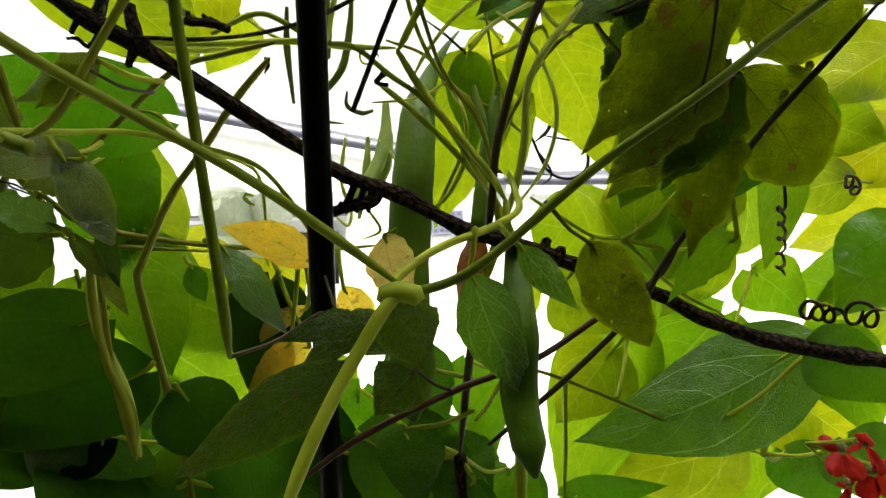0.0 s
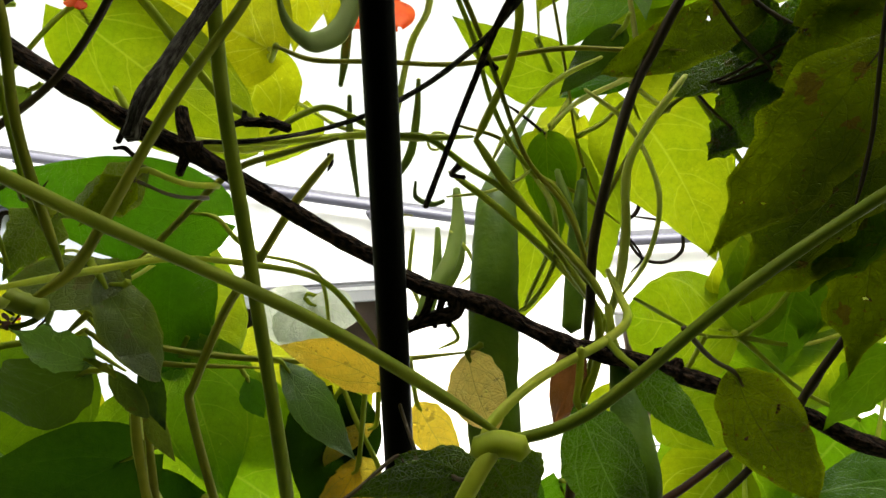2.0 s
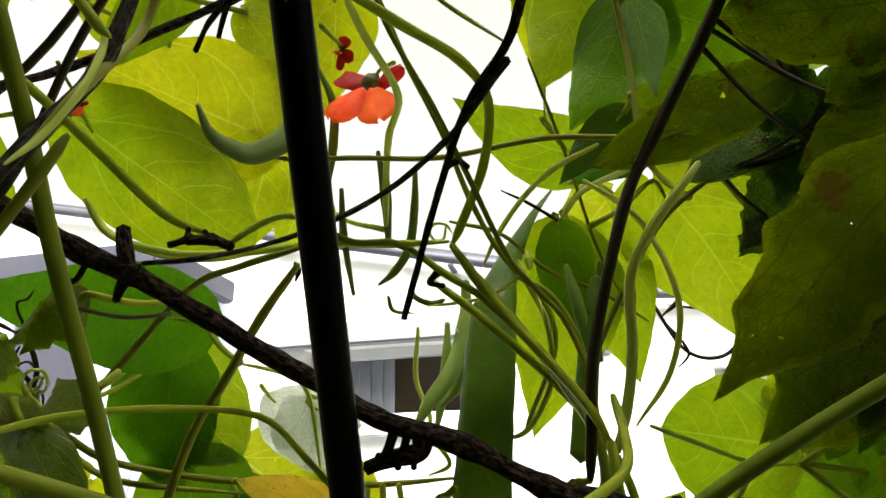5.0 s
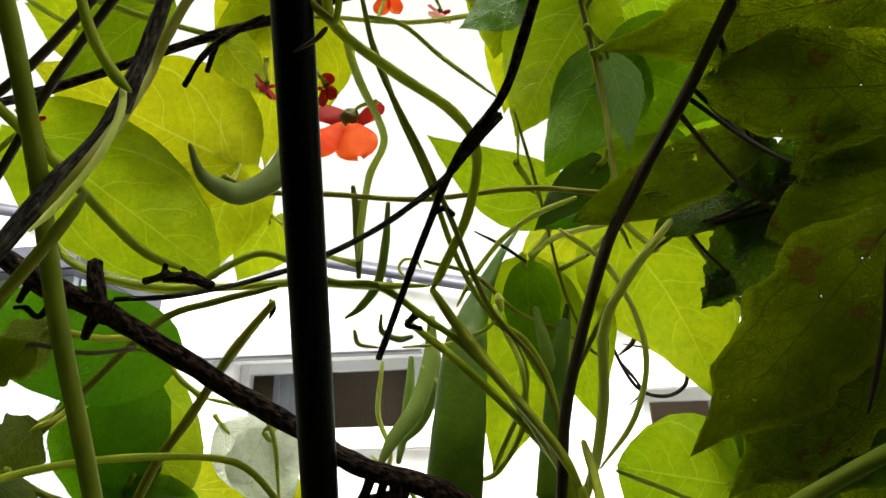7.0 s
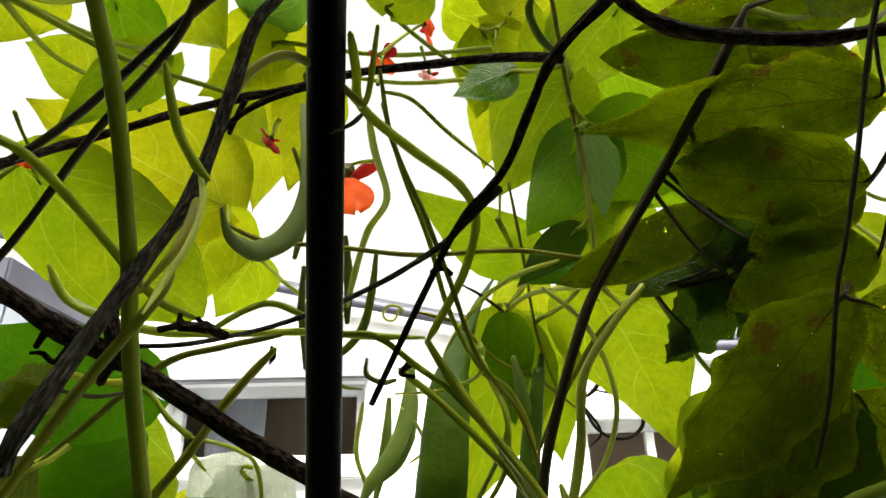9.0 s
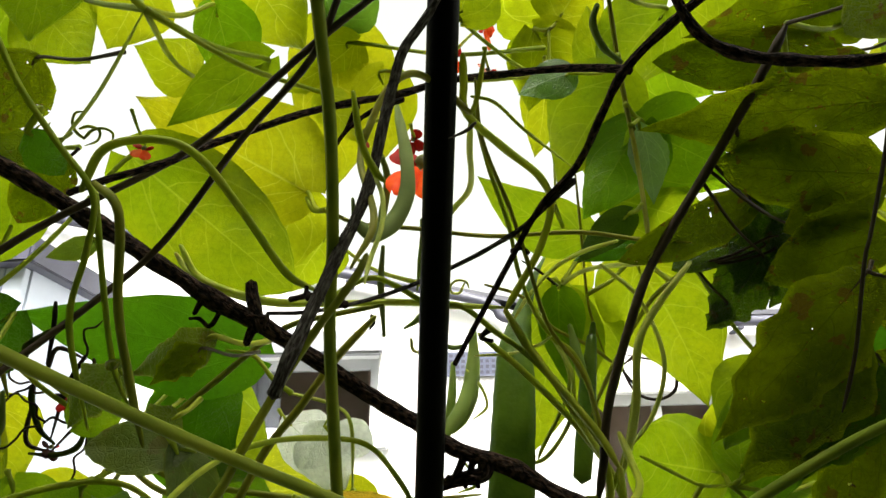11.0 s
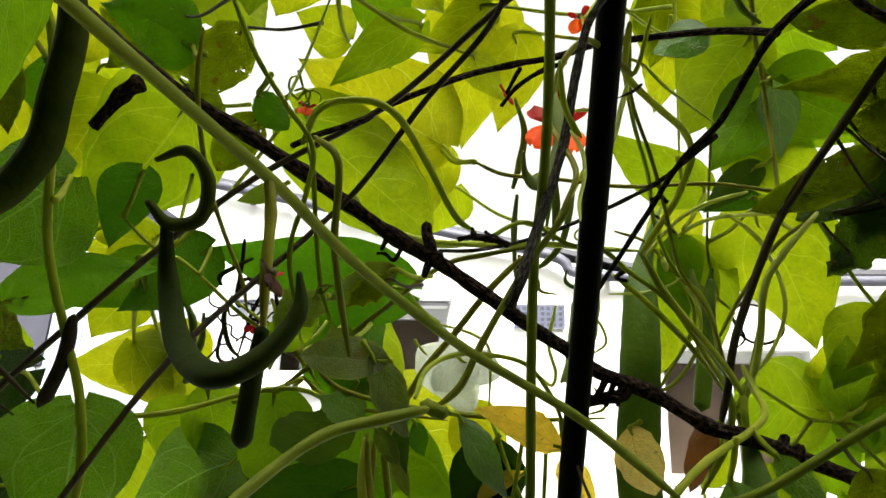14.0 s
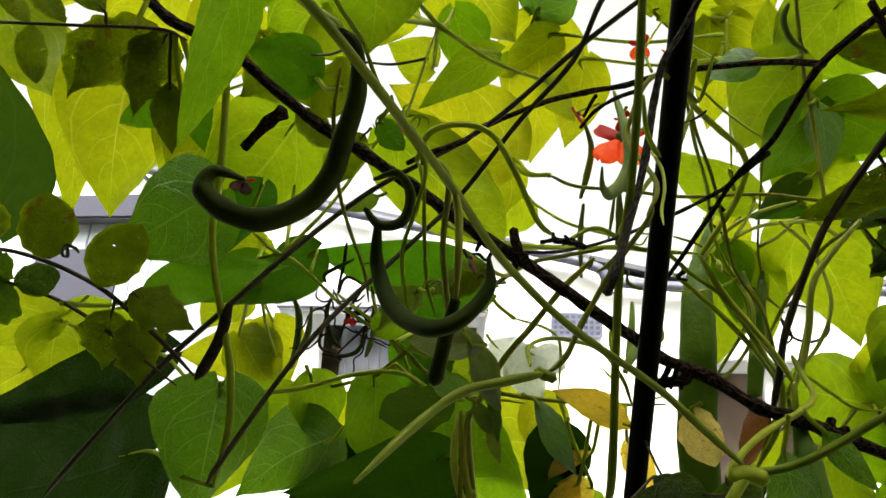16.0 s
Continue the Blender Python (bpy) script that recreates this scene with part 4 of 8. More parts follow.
stem("bean_right", "stem", [(-0.0056, 0.3361, 1.4684), (0.0143, 0.3510, 1.4431), (0.0322, 0.3618, 1.4164), (0.0422, 0.3638, 1.3959), (0.0415, 0.3727, 1.3730), (0.0283, 0.3858, 1.3435)], 0.00169, 0.00226, "stem")
stem("bean_right", "stem", [(0.0606, 0.3451, 1.4511), (0.0529, 0.3624, 1.4062), (0.0424, 0.3725, 1.3816), (0.0310, 0.3883, 1.3476)], 0.00145, 0.00172, "stem")
stem("bean_right", "stem", [(0.0489, 0.3587, 1.4135), (0.0511, 0.3495, 1.3989), (0.0496, 0.3350, 1.3866), (0.0358, 0.3217, 1.3763), (0.0094, 0.3004, 1.3631), (-0.0073, 0.2888, 1.3502), (-0.0142, 0.2869, 1.3405)], 0.00190, 0.00176, "stem")
stem("bean_right", "tendril", [(-0.0231, 0.3554, 1.4539), (-0.0039, 0.3546, 1.4546), (0.0106, 0.3520, 1.4583), (0.0180, 0.3491, 1.4628)], 0.00070, 0.00088, "stem_pale")
stem("bean_right", "stem", [(0.0169, 0.3568, 1.4665), (0.0271, 0.3666, 1.4499), (0.0272, 0.3759, 1.4345), (0.0143, 0.3908, 1.4100), (0.0114, 0.3950, 1.4032)], 0.00132, 0.00105, "stem")
stem("bean_right", "stem", [(0.0155, 0.3520, 1.4628), (0.0282, 0.3564, 1.4550), (0.0372, 0.3654, 1.4398), (0.0424, 0.3785, 1.4178)], 0.00149, 0.00141, "stem")
stem("bean_right", "tendril", [(0.1271, 0.4873, 1.4727), (0.1281, 0.4977, 1.4555), (0.1149, 0.5020, 1.4487), (0.0976, 0.4982, 1.4556), (0.0793, 0.4727, 1.4818), (0.0617, 0.4522, 1.4995), (0.0252, 0.4042, 1.5134), (0.0080, 0.3824, 1.5166)], 0.00131, 0.00082, "dry")
stem("bean_right", "tendril", [(0.1271, 0.4873, 1.4727), (0.1117, 0.4863, 1.4749), (0.0911, 0.4844, 1.4787)], 0.00102, 0.00073, "dry")
stem("bean_right", "tendril", [(0.0980, 0.4596, 1.4955), (0.0950, 0.4681, 1.4779), (0.0858, 0.4721, 1.4696)], 0.00155, 0.00128, "dry")
stem("bean_right", "tendril", [(0.0875, 0.4891, 1.4710), (0.1010, 0.4995, 1.4533), (0.0939, 0.5052, 1.4440)], 0.00102, 0.00074, "dry")
stem("bean_right", "stem", [(0.0294, 0.3093, 1.5366), (0.0405, 0.3602, 1.5189), (0.0504, 0.4052, 1.4941), (0.0625, 0.4298, 1.4696)], 0.00076, 0.00088, "stem_olive")
stem("bean_right", "stem", [(0.0528, 0.2914, 1.6406), (0.0615, 0.3164, 1.5967), (0.0679, 0.3289, 1.5569), (0.0687, 0.3302, 1.5196), (0.0682, 0.3303, 1.5018)], 0.00143, 0.00114, "stem_olive")
stem("bean_right", "stem", [(0.0354, 0.3725, 1.6803), (0.0342, 0.3793, 1.6356), (0.0339, 0.3845, 1.5917), (0.0316, 0.3862, 1.5498)], 0.00121, 0.00097, "stem")
stem("bean_right", "stem", [(-0.0238, 0.2308, 1.5177), (-0.0273, 0.2323, 1.5153), (-0.0340, 0.2339, 1.5130)], 0.00093, 0.00053, "stem_brown")
stem("bean_right", "stem", [(-0.0188, 0.2253, 1.5482), (-0.0241, 0.2406, 1.5300), (-0.0315, 0.2428, 1.5352)], 0.00108, 0.00105, "stem")
stem("bean_right", "stem", [(-0.0252, 0.2411, 1.5292), (-0.0391, 0.2318, 1.5372), (-0.0480, 0.2230, 1.5353), (-0.0563, 0.2189, 1.5253), (-0.0623, 0.2180, 1.5094), (-0.0651, 0.2166, 1.4942), (-0.0568, 0.1948, 1.4621), (-0.0623, 0.1896, 1.4452)], 0.00155, 0.00102, "stem_olive")
stem("bean_left", "stem", [(-0.0588, 0.1951, 1.4512), (-0.0622, 0.1943, 1.4433), (-0.0767, 0.1956, 1.4227), (-0.0900, 0.1978, 1.3994), (-0.0968, 0.1971, 1.3853), (-0.1052, 0.1946, 1.3774)], 0.00116, 0.00128, "stem_olive")
stem("bean_left", "stem_joint", [(-0.1083, 0.1940, 1.3788), (-0.1052, 0.1946, 1.3774), (-0.1015, 0.1952, 1.3762)], 0.00241, 0.00213, "stem_shade")

# pods and flowers right of the pole
pod("bean_right", [(0.0486, 0.3617, 1.3743), (0.0492, 0.3534, 1.3490), (0.0480, 0.3473, 1.3250), (0.0477, 0.3555, 1.2957), (0.0504, 0.3509, 1.2714), (0.0530, 0.3529, 1.2568)], [0.0062, 0.0152, 0.0196, 0.0190, 0.0169, 0.0033], "pod", 0.50, (0.991, -0.125, 0.043), "long green runner bean pod")
pod("bean_right", [(-0.0212, 0.4383, 1.4892), (-0.0220, 0.4366, 1.4638), (-0.0283, 0.4301, 1.4396), (-0.0398, 0.4241, 1.4220), (-0.0472, 0.4233, 1.4086)], [0.0043, 0.0090, 0.0094, 0.0078, 0.0026], "pod_pale", 0.60, (0.982, 0.060, -0.178))
pod("bean_right", [(-0.0351, 0.4522, 1.4694), (-0.0362, 0.4517, 1.4482), (-0.0389, 0.4512, 1.4279), (-0.0421, 0.4509, 1.4116)], [0.0029, 0.0060, 0.0062, 0.0027], "pod_pale", 0.60, (0.994, 0.058, -0.095))
pod("bean_right", [(0.0491, 0.3996, 1.4732), (0.0435, 0.3972, 1.4444), (0.0378, 0.3944, 1.4120), (0.0344, 0.3928, 1.3929)], [0.0057, 0.0099, 0.0107, 0.0099], "pod", 0.60, (0.972, -0.130, -0.196))
pod("bean_right", [(-0.0375, 0.3907, 1.5394), (-0.0404, 0.3997, 1.5210), (-0.0460, 0.4091, 1.5021), (-0.0562, 0.4149, 1.4906), (-0.0657, 0.4176, 1.4852)], [0.0024, 0.0045, 0.0051, 0.0045, 0.0015], "pod_pale", 0.60, (0.978, 0.198, -0.076))
pod("bean_right", [(-0.0525, 0.3889, 1.5414), (-0.0544, 0.3990, 1.5246), (-0.0568, 0.4093, 1.5076)], [0.0018, 0.0033, 0.0015], "pod_pale", 0.60, (0.977, 0.212, 0.003))
pod("bean_right", [(0.0440, 0.2833, 1.6202), (0.0419, 0.2879, 1.6121), (0.0472, 0.2937, 1.6017), (0.0571, 0.2977, 1.5947)], [0.0027, 0.0038, 0.0038, 0.0022], "pod_downy", 0.60, (0.964, -0.268, 0.020))
pod("bean_right", [(-0.0430, 0.4039, 1.4824), (-0.0435, 0.4085, 1.4747), (-0.0351, 0.4109, 1.4706), (-0.0277, 0.4101, 1.4716)], [0.0014, 0.0029, 0.0032, 0.0023], "pod_downy", 0.70, (0.833, -0.001, 0.554))
flower("bean_right", (-0.0506, 0.3529, 1.5663), 0.0388, "petal", 0, "scarlet runner bean flower", stalk=(-0.0322, 0.3339, 1.5638))
flower("bean_right", (-0.0086, 0.3712, 1.6835), 0.0224, "petal", 100, "scarlet flower", stalk=(-0.0322, 0.3414, 1.6359))
flower("bean_right", (-0.0333, 0.3602, 1.6504), 0.0170, "petal", 200, "scarlet flower", stalk=(-0.0314, 0.3288, 1.6060))
flower("bean_right", (-0.0828, 0.3263, 1.5726), 0.0116, "petal_dark", 60, "shrivelled crimson flower", stalk=(-0.0702, 0.2965, 1.5628))
flower("bean_right", (-0.0538, 0.3242, 1.5669), 0.0116, "petal_dark", 160, "shrivelled crimson flower", stalk=(-0.0535, 0.3002, 1.5618))
flower("bean_right", (-0.0070, 0.3809, 1.6538), 0.0144, "petal_pink", 30, "faded pink flower", stalk=(-0.0104, 0.3595, 1.6562))
flower("bean_right", (-0.2167, 0.3490, 1.5805), 0.0123, "petal", 20, "small scarlet flower", stalk=(-0.2192, 0.3338, 1.5986))

# leaves right of the pole
leaf("bean_right", "leaf", (0.0822, 0.4080, 1.5246), (0.1375, 0.4650, 1.4447), (0.854, -0.482, 0.192), 0.0810, "bean", "bean", 0.12, 0.10, label="broad backlit heart-shaped leaf", stalk=(0.0485, 0.3971, 1.4990))
leaf("bean_right", "leaf", (0.0346, 0.4250, 1.5081), (0.0096, 0.4550, 1.4026), (-0.972, -0.130, 0.194), 0.0626, "bean", "bean", 0.10, 0.10, stalk=(0.0312, 0.4200, 1.5174))
leaf("bean_right", "leaf", (0.1430, 0.4730, 1.3956), (0.0753, 0.4668, 1.4085), (-0.197, 0.156, -0.967), 0.0746, "round", "bean", 0.12, 0.10, stalk=(0.1316, 0.4340, 1.3878))
leaf("bean_right", "leaf", (0.1477, 0.4825, 1.3965), (0.1988, 0.4719, 1.4118), (-0.286, 0.010, 0.958), 0.0740, "bean", "bean", 0.12, 0.10, stalk=(0.1316, 0.4340, 1.3878))
leaf("bean_right", "leaf", (0.1477, 0.4816, 1.3978), (0.1420, 0.4488, 1.4523), (-0.984, 0.173, 0.000), 0.0421, "bean", "bean_lime", 0.12, 0.10, stalk=(0.1316, 0.4340, 1.3878))
leaf("bean_right", "leaf", (0.0561, 0.4171, 1.5446), (-0.0165, 0.3978, 1.5829), (-0.479, 0.403, -0.780), 0.0422, "bean", "bean", 0.12, 0.10, stalk=(0.0355, 0.4034, 1.5098))
leaf("bean_right", "leaf", (0.0683, 0.4966, 1.5601), (0.0278, 0.5155, 1.5277), (0.656, 0.141, -0.742), 0.0471, "bean", "bean_lime", 0.12, 0.10, stalk=(0.0307, 0.3847, 1.5551))
leaf("bean_right", "leaf", (0.0383, 0.3852, 1.6926), (0.0143, 0.3582, 1.7347), (-0.925, 0.318, -0.208), 0.0671, "bean", "bean_lime", 0.12, 0.10, stalk=(0.0354, 0.3725, 1.6803))
leaf("bean_right", "leaf", (0.0338, 0.3857, 1.6859), (0.0230, 0.4116, 1.6405), (0.977, 0.032, -0.215), 0.0455, "bean", "bean_lime", 0.12, 0.10, stalk=(0.0354, 0.3725, 1.6803))
leaf("bean_right", "leaf", (0.0342, 0.4012, 1.6584), (0.0272, 0.4277, 1.6121), (0.986, -0.025, -0.164), 0.0345, "bean", "bean_lime", 0.12, 0.10, stalk=(0.0307, 0.3710, 1.6566))
leaf("bean_right", "leaf", (0.0383, 0.3305, 1.6133), (0.0071, 0.3386, 1.6031), (0.371, 0.188, -0.910), 0.0254, "bean", "bean_grey", 0.12, 0.10, stalk=(0.0602, 0.3123, 1.6019))
leaf("bean_right", "leaf", (0.0713, 0.3429, 1.6199), (0.0318, 0.3752, 1.5640), (0.844, 0.133, -0.519), 0.0615, "bean", "bean", 0.12, 0.10, stalk=(0.0588, 0.3082, 1.6073))
leaf("bean_right", "leaf", (0.0789, 0.3423, 1.5857), (0.0457, 0.3705, 1.5368), (0.767, -0.173, -0.618), 0.0484, "bean", "bean_mid", 0.12, 0.10, stalk=(0.0630, 0.3194, 1.5835))
leaf("bean_right", "leaf", (0.0758, 0.3439, 1.5831), (0.1321, 0.3571, 1.5584), (0.439, -0.567, 0.697), 0.0590, "bean", "bean_mid", 0.12, 0.10, stalk=(0.0650, 0.3233, 1.5726))
leaf("bean_right", "leaf", (0.0711, 0.3270, 1.5778), (0.0832, 0.3496, 1.5376), (0.620, -0.749, -0.235), 0.0253, "lance", "bean_grey", 0.12, 0.10, stalk=(0.0650, 0.3233, 1.5726))
leaf("bean_right", "leaf", (0.1027, 0.3373, 1.6642), (0.0623, 0.3652, 1.6159), (0.804, 0.183, -0.566), 0.0567, "bean", "bean", 0.12, 0.10, stalk=(0.0528, 0.2914, 1.6406))
leaf("bean_right", "leaf", (0.0636, 0.3623, 1.6385), (0.0540, 0.3428, 1.6732), (-0.965, 0.009, -0.261), 0.0289, "bean", "bean", 0.12, 0.10, stalk=(0.0342, 0.3793, 1.6356))
leaf("bean_right", "leaf", (0.0749, 0.3782, 1.5226), (0.0383, 0.3833, 1.5144), (0.211, -0.064, -0.976), 0.0169, "bean", "bean_part_shade", 0.12, 0.10, stalk=(0.0908, 0.3679, 1.4962))
leaf("bean_right", "leaf", (0.1458, 0.4502, 1.3942), (0.1375, 0.4215, 1.4450), (-0.925, 0.374, 0.062), 0.0364, "bean", "bean", 0.12, 0.10, stalk=(0.1316, 0.4340, 1.3878))
leaf("bean_right", "leaf", (0.1711, 0.4359, 1.4189), (0.1640, 0.4608, 1.3751), (0.848, -0.390, -0.358), 0.0468, "bean", "bean_mid", 0.12, 0.10, stalk=(0.1316, 0.4340, 1.3878))
leaf("bean_right", "leaf", (0.2907, 0.3792, 1.6565), (0.2530, 0.3975, 1.6251), (0.640, 0.002, -0.768), 0.0551, "bean", "bean_lime", 0.12, 0.10, stalk=(0.3221, 0.3907, 1.6615))
leaf("bean_right", "leaf", (0.2511, 0.3310, 1.6557), (0.2399, 0.3539, 1.6164), (0.822, -0.348, -0.450), 0.0392, "bean", "bean", 0.12, 0.10, stalk=(0.2562, 0.3340, 1.6745))
leaf("bean_right", "leaf", (0.1576, 0.5282, 1.3293), (0.1171, 0.6223, 1.1798), (0.879, -0.258, -0.400), 0.0908, "bean", "bean_mid", 0.12, 0.10, stalk=(0.1250, 0.4560, 1.2863))
leaf("bean_right", "leaf", (0.2992, 0.5969, 1.2771), (0.2537, 0.6798, 1.1456), (0.743, -0.421, -0.522), 0.1166, "bean", "bean_mid", 0.12, 0.10, stalk=(0.3196, 0.6005, 1.3066))
leaf("bean_right", "leaf", (0.1676, 0.6047, 1.2381), (0.2159, 0.6454, 1.1705), (0.848, -0.171, 0.501), 0.0567, "bean", "bean_mid", 0.12, 0.10, stalk=(0.2062, 0.4728, 1.2567))
leaf("bean_right", "leaf", (0.2397, 0.4345, 1.3113), (0.1037, 0.4916, 1.2548), (0.297, -0.212, -0.932), 0.0744, "bean", "bean_veined", 0.10, 0.08, label="broad ribbed leaf with a small hole", stalk=(0.2288, 0.4802, 1.2423))
leaf("bean_right", "leaf", (0.2304, 0.4061, 1.3136), (0.2963, 0.4238, 1.2822), (0.473, -0.277, 0.836), 0.0447, "bean", "bean_part_shade", 0.12, 0.10, stalk=(0.1847, 0.4692, 1.2628))
leaf("bean_right", "leaf", (0.2944, 0.5180, 1.3237), (0.3672, 0.5686, 1.2390), (0.788, -0.473, 0.395), 0.0686, "bean", "bean_mid", 0.12, 0.10, stalk=(0.2288, 0.4802, 1.2423))
leaf("bean_right", "leaf", (0.3850, 0.5334, 1.3755), (0.2922, 0.5459, 1.3595), (0.168, -0.011, -0.986), 0.0607, "bean", "bean_mid", 0.12, 0.10, stalk=(0.4391, 0.5554, 1.3827))
leaf("bean_right", "leaf", (0.3303, 0.4449, 1.3917), (0.2845, 0.4604, 1.3686), (0.403, -0.152, -0.903), 0.0469, "round", "bean_part_shade", 0.12, 0.10, stalk=(0.3755, 0.4590, 1.4079))
leaf("bean_right", "leaf", (0.3468, 0.4435, 1.5220), (0.2867, 0.4668, 1.4870), (0.506, 0.011, -0.862), 0.0618, "bean", "bean_lime", 0.12, 0.10, stalk=(0.3843, 0.4582, 1.5443))
leaf("bean_right", "leaf", (0.3619, 0.4752, 1.4701), (0.3027, 0.4986, 1.4351), (0.483, -0.085, -0.872), 0.0606, "bean", "bean_lime", 0.12, 0.10, stalk=(0.4020, 0.4892, 1.4918))
leaf("bean_right", "leaf", (0.2374, 0.4206, 1.4348), (0.2395, 0.4617, 1.3685), (0.640, -0.662, -0.390), 0.0326, "bean", "bean_mid", 0.12, 0.10, stalk=(0.2361, 0.4248, 1.4661))
leaf("bean_right", "leaf", (0.2181, 0.4877, 1.3919), (0.1826, 0.5202, 1.3411), (0.723, -0.229, -0.652), 0.0519, "bean", "bean", 0.12, 0.10, stalk=(0.1316, 0.4340, 1.3878))
leaf("bean_right", "leaf", (0.2470, 0.4998, 1.3713), (0.2929, 0.5198, 1.3369), (0.656, -0.412, 0.632), 0.0525, "bean", "bean_mid", 0.12, 0.10, stalk=(0.1787, 0.4663, 1.2680))
leaf("bean_right", "leaf", (0.3131, 0.5176, 1.2431), (0.3724, 0.5523, 1.1846), (0.752, -0.396, 0.528), 0.0659, "bean", "bean_part_shade", 0.12, 0.10, stalk=(0.2288, 0.4802, 1.2423))
leaf("bean_right", "leaf", (0.2798, 0.5452, 1.2324), (0.3323, 0.5756, 1.1811), (0.750, -0.304, 0.588), 0.0506, "bean", "bean_part_shade", 0.12, 0.10, stalk=(0.2288, 0.4802, 1.2423))
leaf("bean_right", "leaf", (0.0642, 0.5207, 1.3457), (0.0892, 0.5004, 1.3773), (-0.766, 0.053, 0.640), 0.0305, "bean", "bean", 0.12, 0.10, stalk=(0.0539, 0.4435, 1.3094))
leaf("bean_right", "leaf", (0.0991, 0.5238, 1.2104), (0.1739, 0.5180, 1.2164), (-0.061, 0.221, 0.974), 0.0254, "bean", "bean_part_shade", 0.12, 0.10, stalk=(0.0899, 0.4476, 1.3014))
leaf("bean_right", "leaf", (0.1819, 0.3977, 1.5224), (0.2166, 0.3819, 1.5462), (-0.605, -0.148, 0.783), 0.0571, "bean", "bean", 0.12, 0.10, stalk=(0.1030, 0.3638, 1.5051))

# the creeper right of the pole
leaf("creeper_right", "leaf", (0.0726, 0.2910, 1.3610), (0.1010, 0.3155, 1.3202), (0.858, -0.294, 0.421), 0.0278, "oval", "creeper", 0.12, 0.10, stalk=(0.0498, 0.2623, 1.3728))
leaf("creeper_right", "leaf", (0.0233, 0.3159, 1.3545), (0.0518, 0.3591, 1.2976), (0.899, -0.113, 0.423), 0.0313, "lance", "bean_veined", 0.12, 0.10, stalk=(0.0262, 0.3109, 1.3735))
leaf("creeper_right", "leaf", (0.0464, 0.3200, 1.3669), (0.0750, 0.3328, 1.3368), (0.759, -0.197, 0.619), 0.0157, "lance", "bean_veined", 0.12, 0.10, stalk=(0.0379, 0.3234, 1.3782))

# the runner beans left of the pole
stem("bean_left", "stem", [(-0.0676, 0.1302, 1.5365), (-0.0673, 0.1523, 1.5056), (-0.0670, 0.1734, 1.4839), (-0.0684, 0.1924, 1.4578), (-0.0715, 0.2104, 1.4319), (-0.0724, 0.2333, 1.3973), (-0.0728, 0.2677, 1.3391), (-0.0755, 0.2854, 1.3197)], 0.00164, 0.00214, "stem_shade")
stem("bean_left", "stem", [(-0.1749, 0.2371, 1.4963), (-0.1668, 0.2334, 1.5122), (-0.1481, 0.2354, 1.5168), (-0.1327, 0.2394, 1.5111), (-0.1214, 0.2613, 1.4979), (-0.1094, 0.2917, 1.4806), (-0.0992, 0.3089, 1.4771)], 0.00169, 0.00176, "stem")
stem("bean_left", "stem", [(-0.2005, 0.2026, 1.5506), (-0.1923, 0.2154, 1.5291), (-0.1806, 0.2263, 1.5106), (-0.1695, 0.2362, 1.4937), (-0.1749, 0.2476, 1.4746), (-0.1851, 0.2622, 1.4504), (-0.1830, 0.2847, 1.4126)], 0.00125, 0.00120, "stem")
stem("bean_left", "stem", [(-0.1830, 0.2308, 1.5133), (-0.1785, 0.2415, 1.5463), (-0.1691, 0.2454, 1.5907)], 0.00082, 0.00081, "stem")
stem("bean_left", "stem", [(-0.1761, 0.2474, 1.5021), (-0.1720, 0.2474, 1.4852), (-0.1728, 0.2607, 1.4630), (-0.1725, 0.2759, 1.4375), (-0.1680, 0.2860, 1.4205)], 0.00125, 0.00110, "stem")
stem("bean_left", "stem", [(-0.2098, 0.1994, 1.5323), (-0.2157, 0.2130, 1.5098), (-0.2157, 0.2308, 1.4797), (-0.2104, 0.2408, 1.4583), (-0.2028, 0.2508, 1.4370), (-0.2019, 0.2608, 1.4227)], 0.00112, 0.00099, "stem_olive")
stem("bean_left", "stem", [(-0.1662, 0.0203, 1.4436), (-0.1544, 0.0354, 1.4350), (-0.1443, 0.0598, 1.4278), (-0.1316, 0.1064, 1.4208), (-0.1200, 0.1453, 1.4114), (-0.0952, 0.1891, 1.3968), (-0.0573, 0.2295, 1.3788), (-0.0310, 0.2590, 1.3624), (-0.0071, 0.2808, 1.3454)], 0.00098, 0.00207, "stem_shade")
stem("bean_left", "stem", [(-0.0086, 0.2873, 1.3414), (0.0219, 0.2792, 1.3500), (0.0666, 0.2530, 1.3824), (0.1021, 0.2341, 1.4035), (0.1139, 0.2003, 1.4090), (0.1285, 0.1752, 1.4167)], 0.00220, 0.00143, "stem_shade")
stem("bean_left", "stem", [(-0.0072, 0.2758, 1.3421), (-0.0142, 0.2738, 1.3337), (-0.0272, 0.2728, 1.3126), (-0.0405, 0.2700, 1.2871), (-0.0528, 0.2689, 1.2574)], 0.00280, 0.00276, "stem")
stem("bean_left", "stem_joint", [(-0.0137, 0.2770, 1.3404), (-0.0072, 0.2758, 1.3421), (0.0001, 0.2763, 1.3402)], 0.00441, 0.00401, "stem")
stem("bean_left", "stem", [(-0.1112, 0.1928, 1.3808), (-0.1130, 0.2305, 1.3941), (-0.1055, 0.2557, 1.4031), (-0.0922, 0.2834, 1.4075), (-0.0732, 0.3102, 1.4066), (-0.0600, 0.3225, 1.3922), (-0.0518, 0.3420, 1.3761)], 0.00099, 0.00125, "stem")
stem("bean_left", "stem", [(-0.1070, 0.1909, 1.3772), (-0.1205, 0.1863, 1.3735), (-0.1383, 0.1820, 1.3679), (-0.1538, 0.1703, 1.3539), (-0.1694, 0.1520, 1.3341)], 0.00191, 0.00179, "stem_shade")
